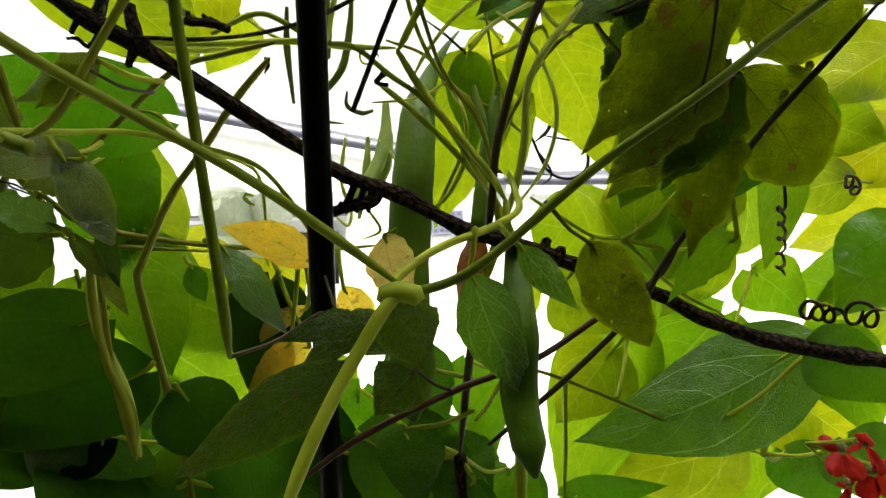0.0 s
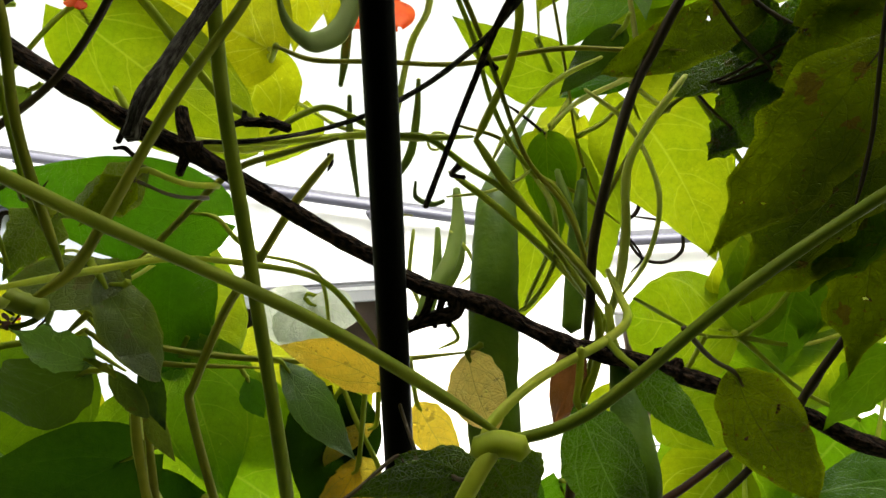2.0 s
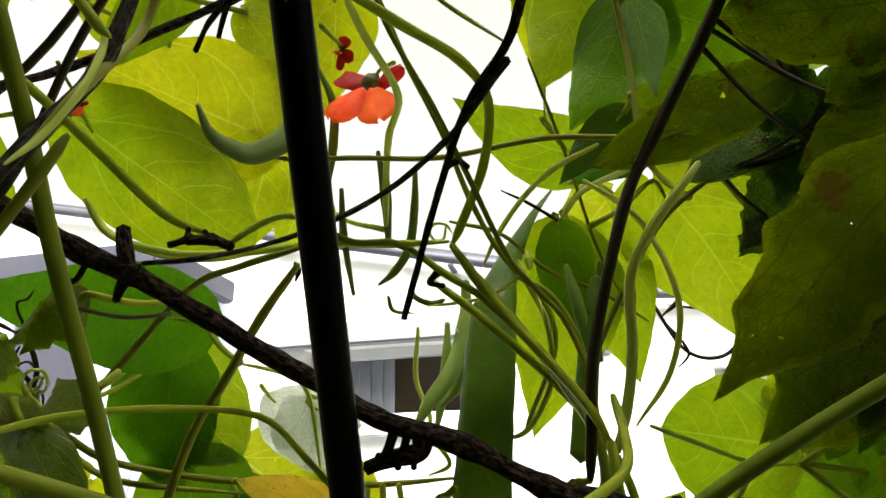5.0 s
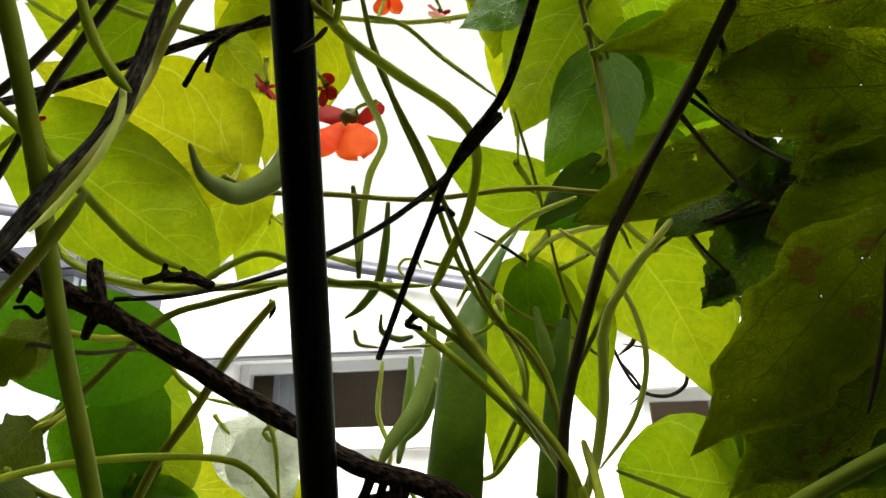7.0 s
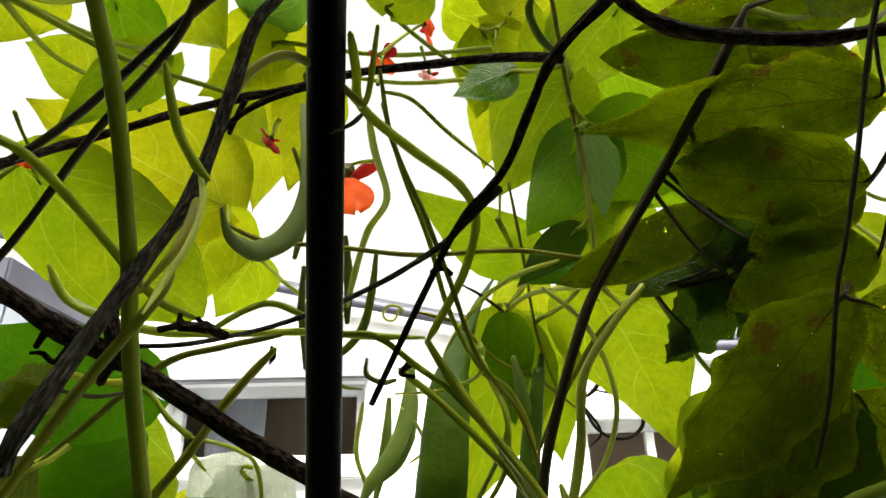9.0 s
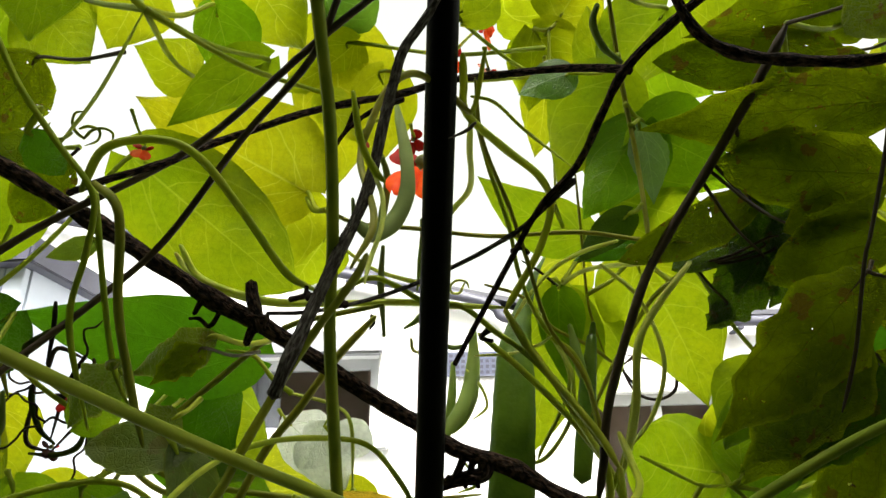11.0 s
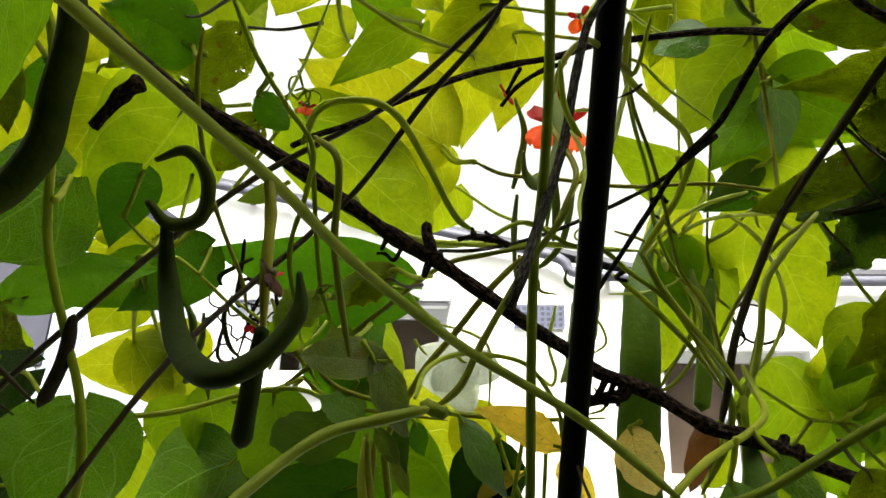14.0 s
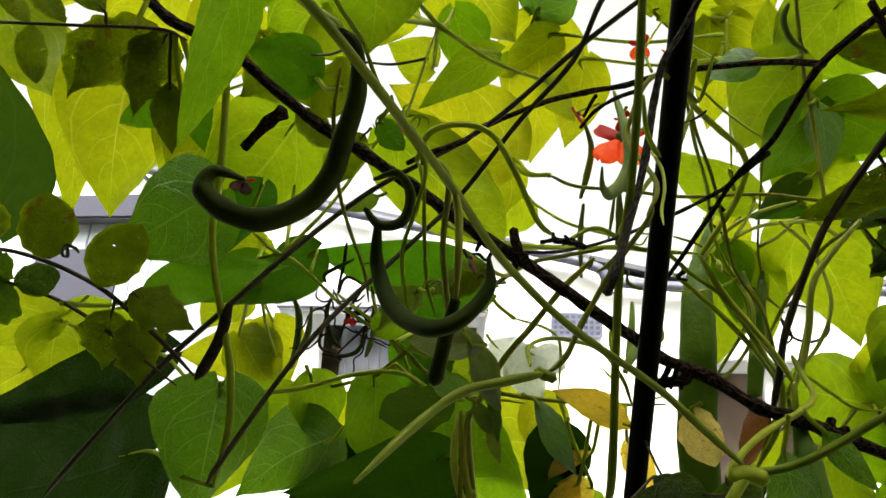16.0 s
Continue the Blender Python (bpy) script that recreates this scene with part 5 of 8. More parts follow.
stem("bean_left", "stem", [(-0.3021, 0.2990, 1.3738), (-0.2684, 0.3258, 1.3787), (-0.2265, 0.3373, 1.3918), (-0.1976, 0.3459, 1.3934), (-0.1753, 0.3535, 1.3799)], 0.00160, 0.00140, "stem")
stem("bean_left", "stem", [(-0.2632, 0.1742, 1.5298), (-0.2621, 0.1822, 1.5164), (-0.2693, 0.2016, 1.4842), (-0.2805, 0.2254, 1.4449), (-0.2796, 0.2489, 1.4057), (-0.2786, 0.2628, 1.3824), (-0.2842, 0.2810, 1.3521), (-0.2983, 0.3006, 1.3199)], 0.00178, 0.00223, "stem")
stem("bean_left", "stem", [(-0.2747, 0.2428, 1.4157), (-0.2823, 0.2524, 1.3999), (-0.2935, 0.2615, 1.3851), (-0.2999, 0.2656, 1.3785)], 0.00311, 0.00350, "dry")
stem("bean_left", "stem", [(-0.1673, 0.2316, 1.4966), (-0.1556, 0.2316, 1.4837), (-0.1601, 0.2501, 1.4537), (-0.1592, 0.2656, 1.4285), (-0.1571, 0.2797, 1.4056)], 0.00181, 0.00163, "stem_olive")
stem("bean_left", "stem", [(-0.2000, 0.3578, 1.4104), (-0.1821, 0.3767, 1.3956), (-0.1242, 0.3921, 1.3857), (-0.0654, 0.4033, 1.3831), (-0.0207, 0.4116, 1.3854)], 0.00176, 0.00133, "stem_olive")
stem("bean_left", "stem", [(-0.2108, 0.3752, 1.4036), (-0.1859, 0.3835, 1.3878), (-0.1200, 0.3857, 1.3806)], 0.00165, 0.00135, "stem_olive")
stem("bean_left", "stem", [(-0.0739, 0.3346, 1.4705), (-0.0943, 0.3445, 1.4521), (-0.1155, 0.3553, 1.4273), (-0.1331, 0.3630, 1.4074), (-0.1536, 0.3784, 1.3752), (-0.1587, 0.3859, 1.3632), (-0.1568, 0.4140, 1.3177), (-0.1541, 0.4447, 1.2675), (-0.1546, 0.4589, 1.2445)], 0.00192, 0.00248, "stem_olive")
stem("bean_left", "dead_bud", [(-0.0759, 0.3361, 1.4719), (-0.0750, 0.3377, 1.4688), (-0.0770, 0.3395, 1.4652)], 0.00135, 0.00097, "dry")
stem("bean_left", "stem", [(-0.1587, 0.3331, 1.3677), (-0.1628, 0.3516, 1.3377), (-0.1567, 0.3717, 1.3050), (-0.1573, 0.3933, 1.2700)], 0.00261, 0.00266, "stem_pale")
stem("bean_left", "stem", [(-0.1529, 0.3296, 1.3698), (-0.1575, 0.3497, 1.3374), (-0.1597, 0.3640, 1.3143), (-0.1602, 0.3911, 1.2704)], 0.00165, 0.00185, "stem_olive")
stem("bean_left", "stem", [(-0.0689, 0.3243, 1.4737), (-0.0956, 0.3270, 1.4696), (-0.1210, 0.3310, 1.4635), (-0.1584, 0.3457, 1.4396), (-0.1986, 0.3621, 1.4128), (-0.2180, 0.3697, 1.4004)], 0.00140, 0.00168, "stem_olive")
stem("bean_left", "stem", [(-0.1278, 0.3893, 1.4413), (-0.1045, 0.3929, 1.4349), (-0.0946, 0.3992, 1.4241), (-0.0957, 0.4198, 1.3896)], 0.00107, 0.00108, "stem_pale")
stem("bean_left", "tendril", [(-0.2919, 0.3638, 1.4519), (-0.2869, 0.3730, 1.4365), (-0.2921, 0.3872, 1.4128), (-0.2982, 0.3946, 1.4008)], 0.00176, 0.00254, "pod_downy")
stem("bean_left", "tendril", [(-0.2559, 0.3631, 1.4516), (-0.2481, 0.3563, 1.4628), (-0.2335, 0.3593, 1.4572)], 0.00139, 0.00103, "dry")
stem("bean_left", "tendril", [(-0.2333, 0.3583, 1.4590), (-0.2457, 0.3674, 1.4441), (-0.2595, 0.3839, 1.4172)], 0.00137, 0.00106, "dry")
stem("bean_left", "tendril", [(-0.2664, 0.3725, 1.4365), (-0.2731, 0.3843, 1.4171), (-0.2601, 0.3874, 1.4113)], 0.00141, 0.00106, "dry")
stem("bean_left", "tendril", [(-0.2526, 0.3699, 1.4403), (-0.2354, 0.3718, 1.4365), (-0.2416, 0.3834, 1.4174)], 0.00139, 0.00105, "dry")
stem("bean_left", "tendril", [(-0.2291, 0.3593, 1.4571), (-0.2310, 0.3717, 1.4366), (-0.2601, 0.3874, 1.4113)], 0.00137, 0.00106, "dry")
stem("bean_left", "tendril", [(-0.2459, 0.3431, 1.4848), (-0.2496, 0.3519, 1.4703), (-0.2555, 0.3609, 1.4554)], 0.00136, 0.00104, "dry")
stem("bean_left", "stem", [(-0.3078, 0.3331, 1.4698), (-0.2815, 0.3328, 1.4694), (-0.2423, 0.3515, 1.4366), (-0.2025, 0.3636, 1.4149)], 0.00135, 0.00116, "stem")
stem("bean_left", "stem", [(-0.2815, 0.3328, 1.4694), (-0.2981, 0.3287, 1.4769), (-0.3136, 0.3203, 1.4916)], 0.00134, 0.00117, "stem")
stem("bean_left", "stem", [(-0.2246, 0.3447, 1.4474), (-0.2182, 0.3576, 1.4257), (-0.1995, 0.3724, 1.4002)], 0.00132, 0.00117, "stem")
stem("bean_left", "stem", [(-0.2497, 0.3452, 1.4475), (-0.2105, 0.3617, 1.4185), (-0.1997, 0.3746, 1.3965)], 0.00133, 0.00117, "stem")
flower("bean_left", (-0.2464, 0.3720, 1.4366), 0.0100, "petal_dark", 10, "shrivelled crimson flower")
flower("bean_left", (-0.2599, 0.3862, 1.4132), 0.0101, "petal_dry", 70, "shrivelled crimson flower")

# leaves left of the pole
leaf("bean_left", "leaf", (-0.2284, 0.3567, 1.5807), (-0.1416, 0.4214, 1.5151), (0.638, -0.121, 0.760), 0.0769, "round", "bean", 0.12, 0.10, stalk=(-0.2871, 0.3292, 1.4723))
leaf("bean_left", "leaf", (-0.1380, 0.4227, 1.5863), (-0.1643, 0.4526, 1.5276), (0.923, 0.302, -0.240), 0.0555, "bean", "bean_lime", 0.12, 0.10, stalk=(-0.1023, 0.3369, 1.5320))
leaf("bean_left", "leaf", (-0.1303, 0.4054, 1.5777), (-0.2286, 0.3563, 1.6218), (-0.501, 0.268, -0.823), 0.0853, "bean", "bean_lime", 0.12, 0.10, stalk=(-0.1023, 0.3369, 1.5320))
leaf("bean_left", "leaf", (-0.1118, 0.3689, 1.6888), (-0.1183, 0.4245, 1.5834), (0.998, 0.055, -0.040), 0.0769, "bean", "bean_lime", 0.12, 0.10, stalk=(-0.1098, 0.3681, 1.7059))
leaf("bean_left", "leaf", (-0.1129, 0.3662, 1.6898), (-0.0786, 0.3393, 1.7227), (-0.766, -0.401, 0.502), 0.0537, "bean", "bean_grey", 0.12, 0.10, stalk=(-0.1465, 0.4110, 1.6320))
leaf("bean_left", "leaf", (-0.0745, 0.3621, 1.6421), (-0.0900, 0.3961, 1.5824), (0.975, 0.103, -0.195), 0.0455, "bean", "bean_lime", 0.12, 0.10, stalk=(0.0307, 0.3732, 1.6442))
leaf("bean_left", "leaf", (-0.1792, 0.3343, 1.7348), (-0.1285, 0.3735, 1.6673), (0.838, -0.285, 0.465), 0.0873, "bean", "bean_lime", 0.12, 0.10, stalk=(-0.2084, 0.3424, 1.7466))
leaf("bean_left", "leaf", (-0.2124, 0.3077, 1.6706), (-0.2371, 0.3270, 1.6372), (0.722, 0.678, -0.141), 0.0520, "bean", "bean_lime", 0.12, 0.10, stalk=(-0.1691, 0.2454, 1.5907))
leaf("bean_left", "leaf", (-0.2015, 0.2005, 1.6196), (-0.2074, 0.2355, 1.5655), (0.962, 0.265, 0.070), 0.0716, "bean", "bean", 0.12, 0.10, stalk=(-0.1691, 0.2454, 1.5907))
leaf("bean_left", "leaf", (-0.2958, 0.3434, 1.5838), (-0.3889, 0.3851, 1.5125), (0.636, 0.575, -0.515), 0.0966, "bean", "bean", 0.12, 0.10, stalk=(-0.2605, 0.3573, 1.5882))
leaf("bean_left", "leaf", (-0.2074, 0.4365, 1.4672), (-0.1709, 0.4722, 1.3994), (0.727, 0.338, 0.597), 0.0706, "round", "bean", 0.12, 0.10, stalk=(-0.2124, 0.3611, 1.4187))
# This leaf's dark tone holds the shading seen where the pair overlaps.
leaf("bean_left", "leaf", (-0.1914, 0.4242, 1.4581), (-0.2066, 0.4624, 1.3864), (0.860, 0.496, 0.117), 0.0616, "round", "bean_part_shade", 0.12, 0.10, stalk=(-0.2078, 0.3614, 1.4183))
leaf("bean_left", "leaf", (-0.4431, 0.3345, 1.6523), (-0.4899, 0.4051, 1.5338), (0.791, 0.610, 0.052), 0.1046, "bean", "bean_lime", 0.12, 0.10, stalk=(-0.4267, 0.3388, 1.6717))
leaf("bean_left", "leaf", (-0.5270, 0.3358, 1.6733), (-0.5432, 0.4186, 1.5347), (0.770, 0.584, 0.259), 0.0569, "bean", "bean_lime", 0.12, 0.10, stalk=(-0.5216, 0.3379, 1.6931))
leaf("bean_left", "leaf", (-0.3892, 0.3697, 1.6324), (-0.4468, 0.4127, 1.5628), (0.747, 0.622, -0.233), 0.0758, "bean", "bean_lime", 0.12, 0.10, stalk=(-0.3594, 0.3750, 1.6434))
leaf("bean_left", "leaf", (-0.2957, 0.2484, 1.4870), (-0.3670, 0.2687, 1.4547), (0.473, 0.344, -0.812), 0.0687, "bean", "bean_veined", 0.12, 0.10, stalk=(-0.2731, 0.2150, 1.4610))
leaf("bean_left", "leaf", (-0.4932, 0.3775, 1.4318), (-0.5955, 0.3943, 1.4089), (0.263, 0.386, -0.884), 0.0427, "bean", "bean_lime", 0.12, 0.10, stalk=(-0.4426, 0.3975, 1.4215))
leaf("bean_left", "leaf", (-0.4923, 0.3791, 1.4341), (-0.5134, 0.4123, 1.3793), (0.768, 0.634, 0.090), 0.0562, "bean", "bean_lime", 0.12, 0.10, stalk=(-0.4729, 0.3799, 1.4524))
leaf("bean_left", "leaf", (-0.5291, 0.4021, 1.3968), (-0.6257, 0.4277, 1.3577), (0.436, 0.462, -0.773), 0.0440, "bean", "bean_lime", 0.12, 0.10, stalk=(-0.4792, 0.4153, 1.3932))
leaf("bean_left", "leaf", (-0.3665, 0.3320, 1.4001), (-0.5411, 0.3651, 1.3539), (0.305, 0.311, -0.900), 0.0479, "bean", "bean_full_shade", 0.12, 0.10, stalk=(-0.3021, 0.2990, 1.3738))
leaf("bean_left", "leaf", (-0.3677, 0.3438, 1.3361), (-0.5956, 0.3762, 1.2983), (0.181, 0.087, -0.980), 0.1238, "round", "bean_full_shade", 0.12, 0.10, stalk=(-0.2983, 0.3006, 1.3199))
leaf("bean_left", "leaf", (-0.2994, 0.2929, 1.3791), (-0.3296, 0.3424, 1.3023), (0.884, 0.468, -0.035), 0.0712, "bean", "bean_veined", 0.12, 0.10, stalk=(-0.3021, 0.2990, 1.3738))
leaf("bean_left", "leaf", (-0.3413, 0.4451, 1.4482), (-0.3374, 0.4781, 1.3871), (0.895, 0.363, 0.258), 0.0564, "bean", "bean_lime", 0.12, 0.10, stalk=(-0.3078, 0.3331, 1.4698))
leaf("bean_left", "leaf", (-0.2921, 0.4926, 1.3897), (-0.3675, 0.5331, 1.3249), (0.708, 0.278, -0.650), 0.0781, "bean", "bean_lime", 0.12, 0.10, stalk=(-0.2108, 0.3752, 1.4036))
leaf("bean_left", "leaf", (-0.2565, 0.3921, 1.3523), (-0.3352, 0.4205, 1.3079), (0.531, 0.176, -0.829), 0.0631, "bean", "bean_veined", 0.12, 0.10, stalk=(-0.2180, 0.3697, 1.4004))
leaf("bean_left", "leaf", (-0.3662, 0.3092, 1.4372), (-0.2644, 0.2986, 1.4574), (-0.231, -0.588, 0.776), 0.0331, "bean", "bean_part_shade", 0.12, 0.10, stalk=(-0.3743, 0.2392, 1.4146))
leaf("bean_left", "leaf", (-0.3968, 0.4129, 1.5168), (-0.3321, 0.4124, 1.5087), (0.243, -0.186, 0.952), 0.0298, "bean", "bean_lime", 0.12, 0.10, stalk=(-0.4456, 0.4353, 1.5088))
leaf("bean_left", "leaf", (-0.2433, 0.2479, 1.5588), (-0.2864, 0.2350, 1.5763), (-0.445, 0.347, -0.827), 0.0385, "bean", "bean_part_shade", 0.12, 0.10, stalk=(-0.2115, 0.2067, 1.5247))
leaf("bean_left", "leaf", (-0.4623, 0.2644, 1.4715), (-0.4720, 0.1861, 1.6027), (-0.702, -0.587, -0.403), 0.0975, "bean", "bean_olive_shade", 0.12, 0.10, stalk=(-0.4500, 0.2239, 1.4452))
leaf("bean_near", "leaf", (-0.2147, 0.1083, 1.5361), (-0.2759, 0.1820, 1.4833), (0.814, 0.341, -0.470), 0.0277, "lance", "bean_mid", 0.12, 0.10, stalk=(-0.1570, 0.0579, 1.4468))
leaf("bean_near", "leaf", (-0.2194, 0.1448, 1.5773), (-0.2518, 0.1695, 1.5373), (0.752, 0.619, -0.226), 0.0273, "bean", "bean_mid", 0.12, 0.10, stalk=(-0.2005, 0.2026, 1.5506))
leaf("bean_left", "leaf", (-0.0116, 0.4058, 1.2765), (-0.0075, 0.4369, 1.2263), (0.991, 0.057, 0.117), 0.0405, "bean", "bean_deep_shade", 0.12, 0.10, stalk=(0.0275, 0.4076, 1.2853))
leaf("bean_left", "leaf", (0.0270, 0.4253, 1.2434), (0.0058, 0.4440, 1.2142), (0.748, -0.159, -0.645), 0.0485, "bean", "bean_deep_shade", 0.12, 0.10, stalk=(0.0189, 0.4266, 1.2577))
leaf("creeper_right", "leaf", (-0.0351, 0.3217, 1.3163), (-0.1190, 0.3551, 1.2663), (0.532, 0.073, -0.844), 0.0309, "lance", "creeper_shade", 0.12, 0.10, stalk=(-0.0166, 0.2754, 1.3279))
leaf("creeper_right", "leaf", (-0.0187, 0.3000, 1.3307), (-0.0614, 0.3087, 1.3259), (0.103, 0.061, -0.993), 0.0127, "lance", "creeper_shade", 0.12, 0.10, stalk=(-0.0142, 0.2738, 1.3337))
leaf("creeper_right", "leaf", (-0.0124, 0.2971, 1.3389), (-0.0005, 0.3132, 1.3125), (0.906, 0.024, 0.422), 0.0295, "lance", "creeper_shade", 0.12, 0.10, stalk=(-0.0142, 0.2869, 1.3405))
leaf("creeper_right", "leaf", (-0.0385, 0.3288, 1.3372), (-0.0075, 0.3384, 1.3205), (0.475, 0.009, 0.880), 0.0217, "lance", "creeper_shade", 0.12, 0.10, stalk=(-0.0518, 0.3420, 1.3761))
leaf("bean_left", "leaf", (-0.0478, 0.4128, 1.3602), (-0.0313, 0.4281, 1.3287), (0.875, 0.079, 0.479), 0.0227, "oval", "yellow", 0.12, 0.10, label="orange-yellow fading leaf", stalk=(-0.0497, 0.4026, 1.3828))
leaf("bean_left", "leaf", (0.0324, 0.3714, 1.3826), (0.0216, 0.3872, 1.3483), (0.928, -0.097, -0.360), 0.0165, "oval", "withered", 0.30, 0.60, wave=7.0, label="crumpled brown withered leaf", stalk=(0.0374, 0.3681, 1.3833))
leaf("bean_left", "leaf", (-0.0714, 0.4224, 1.3511), (-0.1129, 0.4381, 1.3255), (0.566, 0.179, -0.805), 0.0121, "lance", "yellow", 0.12, 0.10, stalk=(-0.0654, 0.4033, 1.3831))
leaf("bean_left", "leaf", (-0.0720, 0.4298, 1.3282), (-0.1027, 0.4479, 1.3067), (0.670, 0.160, -0.724), 0.0261, "oval", "yellow", 0.12, 0.10, wave=3.0, stalk=(-0.0957, 0.4198, 1.3896))

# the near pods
pod("bean_near", [(-0.1578, 0.0579, 1.4468), (-0.1527, 0.0603, 1.4427), (-0.1531, 0.0668, 1.4332), (-0.1574, 0.0715, 1.4222), (-0.1609, 0.0748, 1.4135), (-0.1677, 0.0755, 1.4054), (-0.1770, 0.0715, 1.3998), (-0.1873, 0.0701, 1.4023), (-0.1933, 0.0689, 1.4078), (-0.1908, 0.0690, 1.4126), (-0.1827, 0.0700, 1.4107)], [0.0018, 0.0033, 0.0050, 0.0057, 0.0060, 0.0060, 0.0062, 0.0060, 0.0055, 0.0040, 0.0012], "pod_silhouette", 0.80, (0.928, 0.100, 0.359), "near curved green bean pod with dried flower")
pod("bean_near", [(-0.1575, 0.1112, 1.4123), (-0.1579, 0.1160, 1.4011), (-0.1507, 0.1116, 1.3862), (-0.1377, 0.1011, 1.3782), (-0.1277, 0.0995, 1.3808), (-0.1206, 0.0998, 1.3897), (-0.1207, 0.0989, 1.3980)], [0.0025, 0.0047, 0.0058, 0.0060, 0.0056, 0.0044, 0.0013], "pod_silhouette", 0.80, (0.954, 0.173, 0.246), "curved green bean pod with dried flower")
pod("bean_near", [(-0.1612, 0.1083, 1.4172), (-0.1568, 0.1110, 1.4127), (-0.1493, 0.1104, 1.4138), (-0.1463, 0.1060, 1.4210), (-0.1502, 0.1027, 1.4266), (-0.1578, 0.1035, 1.4251)], [0.0018, 0.0032, 0.0036, 0.0035, 0.0028, 0.0011], "pod_silhouette", 0.80, (0.305, -0.246, 0.920))
pod("bean_near", [(-0.1311, 0.1088, 1.3883), (-0.1344, 0.1145, 1.3788), (-0.1381, 0.1214, 1.3671), (-0.1389, 0.1229, 1.3646)], [0.0030, 0.0044, 0.0048, 0.0010], "pod_silhouette", 0.80, (0.961, 0.174, -0.218))
stem("bean_near", "stem", [(-0.1322, 0.1050, 1.4219), (-0.1307, 0.1055, 1.4126), (-0.1303, 0.1051, 1.4015), (-0.1312, 0.1097, 1.3867)], 0.00131, 0.00112, "stem_olive")
stem("bean_near", "stem", [(-0.1577, 0.0422, 1.4392), (-0.1586, 0.0537, 1.4454), (-0.1570, 0.0579, 1.4468)], 0.00089, 0.00087, "stem")
flower("bean_near", (-0.1834, 0.0710, 1.4105), 0.0061, "petal_dry", 30, "dried flower remains")
flower("bean_near", (-0.1260, 0.0982, 1.3974), 0.0064, "petal_dry", 80, "dried flower remains")

# the creeper left of the pole
stem("creeper_left", "stem", [(-0.4501, 0.1851, 1.5671), (-0.4105, 0.1859, 1.5641), (-0.3654, 0.1871, 1.5600), (-0.3115, 0.1886, 1.5550), (-0.2951, 0.1919, 1.5493)], 0.00085, 0.00104, "stem_brown")
leaf("creeper_left", "leaf", (-0.4111, 0.1856, 1.5647), (-0.4329, 0.1743, 1.5845), (-0.636, -0.114, -0.764), 0.0099, "lance", "creeper", 0.12, 0.10)
leaf("creeper_left", "leaf", (-0.3897, 0.1865, 1.5618), (-0.4142, 0.1719, 1.5877), (-0.674, -0.141, -0.725), 0.0123, "lance", "creeper", 0.12, 0.10)
leaf("creeper_left", "leaf", (-0.3680, 0.1876, 1.5623), (-0.3913, 0.1700, 1.5925), (-0.725, -0.183, -0.664), 0.0141, "lance", "creeper", 0.12, 0.10)
leaf("creeper_left", "leaf", (-0.3415, 0.1842, 1.5641), (-0.3660, 0.1677, 1.5954), (-0.743, -0.131, -0.656), 0.0173, "lance", "creeper", 0.12, 0.10, stalk=(-0.3420, 0.1880, 1.5579))
leaf("creeper_left", "leaf", (-0.3887, 0.1869, 1.5611), (-0.3921, 0.2031, 1.5342), (0.756, 0.598, 0.265), 0.0158, "oval", "creeper", 0.12, 0.10)
leaf("creeper_left", "leaf", (-0.3169, 0.1953, 1.5609), (-0.3772, 0.2128, 1.5343), (0.442, 0.738, -0.509), 0.0361, "lobed", "creeper", 0.12, 0.10, stalk=(-0.3115, 0.1886, 1.5550))
leaf("creeper_left", "leaf", (-0.3503, 0.1949, 1.5663), (-0.3808, 0.2155, 1.5331), (0.667, 0.728, -0.162), 0.0232, "lobed", "creeper", 0.12, 0.10, stalk=(-0.3420, 0.1880, 1.5579))
leaf("creeper_left", "leaf", (-0.3126, 0.1982, 1.5594), (-0.3402, 0.2212, 1.5222), (0.738, 0.660, -0.139), 0.0293, "lobed", "creeper", 0.12, 0.10, stalk=(-0.3115, 0.1886, 1.5550))
leaf("creeper_left", "leaf", (-0.3126, 0.2199, 1.5363), (-0.3524, 0.2286, 1.5223), (0.370, 0.666, -0.647), 0.0202, "oval", "bean_part_shade", 0.12, 0.10, stalk=(-0.3021, 0.1913, 1.5523))
leaf("creeper_left", "leaf", (-0.3147, 0.2114, 1.5377), (-0.3191, 0.2326, 1.5024), (0.850, 0.492, 0.190), 0.0197, "lance", "creeper", 0.12, 0.10, stalk=(-0.3042, 0.1906, 1.5527))
leaf("creeper_left", "leaf", (-0.3069, 0.2282, 1.5433), (-0.3084, 0.2476, 1.5108), (0.872, 0.435, 0.221), 0.0188, "lance", "bean_part_shade", 0.12, 0.10, stalk=(-0.2975, 0.1918, 1.5505))
leaf("creeper_left", "leaf", (-0.3186, 0.1890, 1.5920), (-0.2945, 0.1929, 1.5845), (0.328, -0.479, 0.814), 0.0144, "oval", "bean_part_shade", 0.12, 0.10, stalk=(-0.3262, 0.1889, 1.5562))
stem("creeper_left", "stem", [(-0.4500, 0.2239, 1.4452), (-0.3956, 0.2259, 1.4400), (-0.3503, 0.2347, 1.4235), (-0.3186, 0.2487, 1.3989), (-0.2987, 0.2601, 1.3792)], 0.00111, 0.00146, "stem_brown")
stem("creeper_left", "stem", [(-0.4298, 0.2326, 1.4300), (-0.3852, 0.2380, 1.4194), (-0.3543, 0.2462, 1.4045), (-0.3105, 0.2635, 1.3738)], 0.00097, 0.00121, "stem_brown")
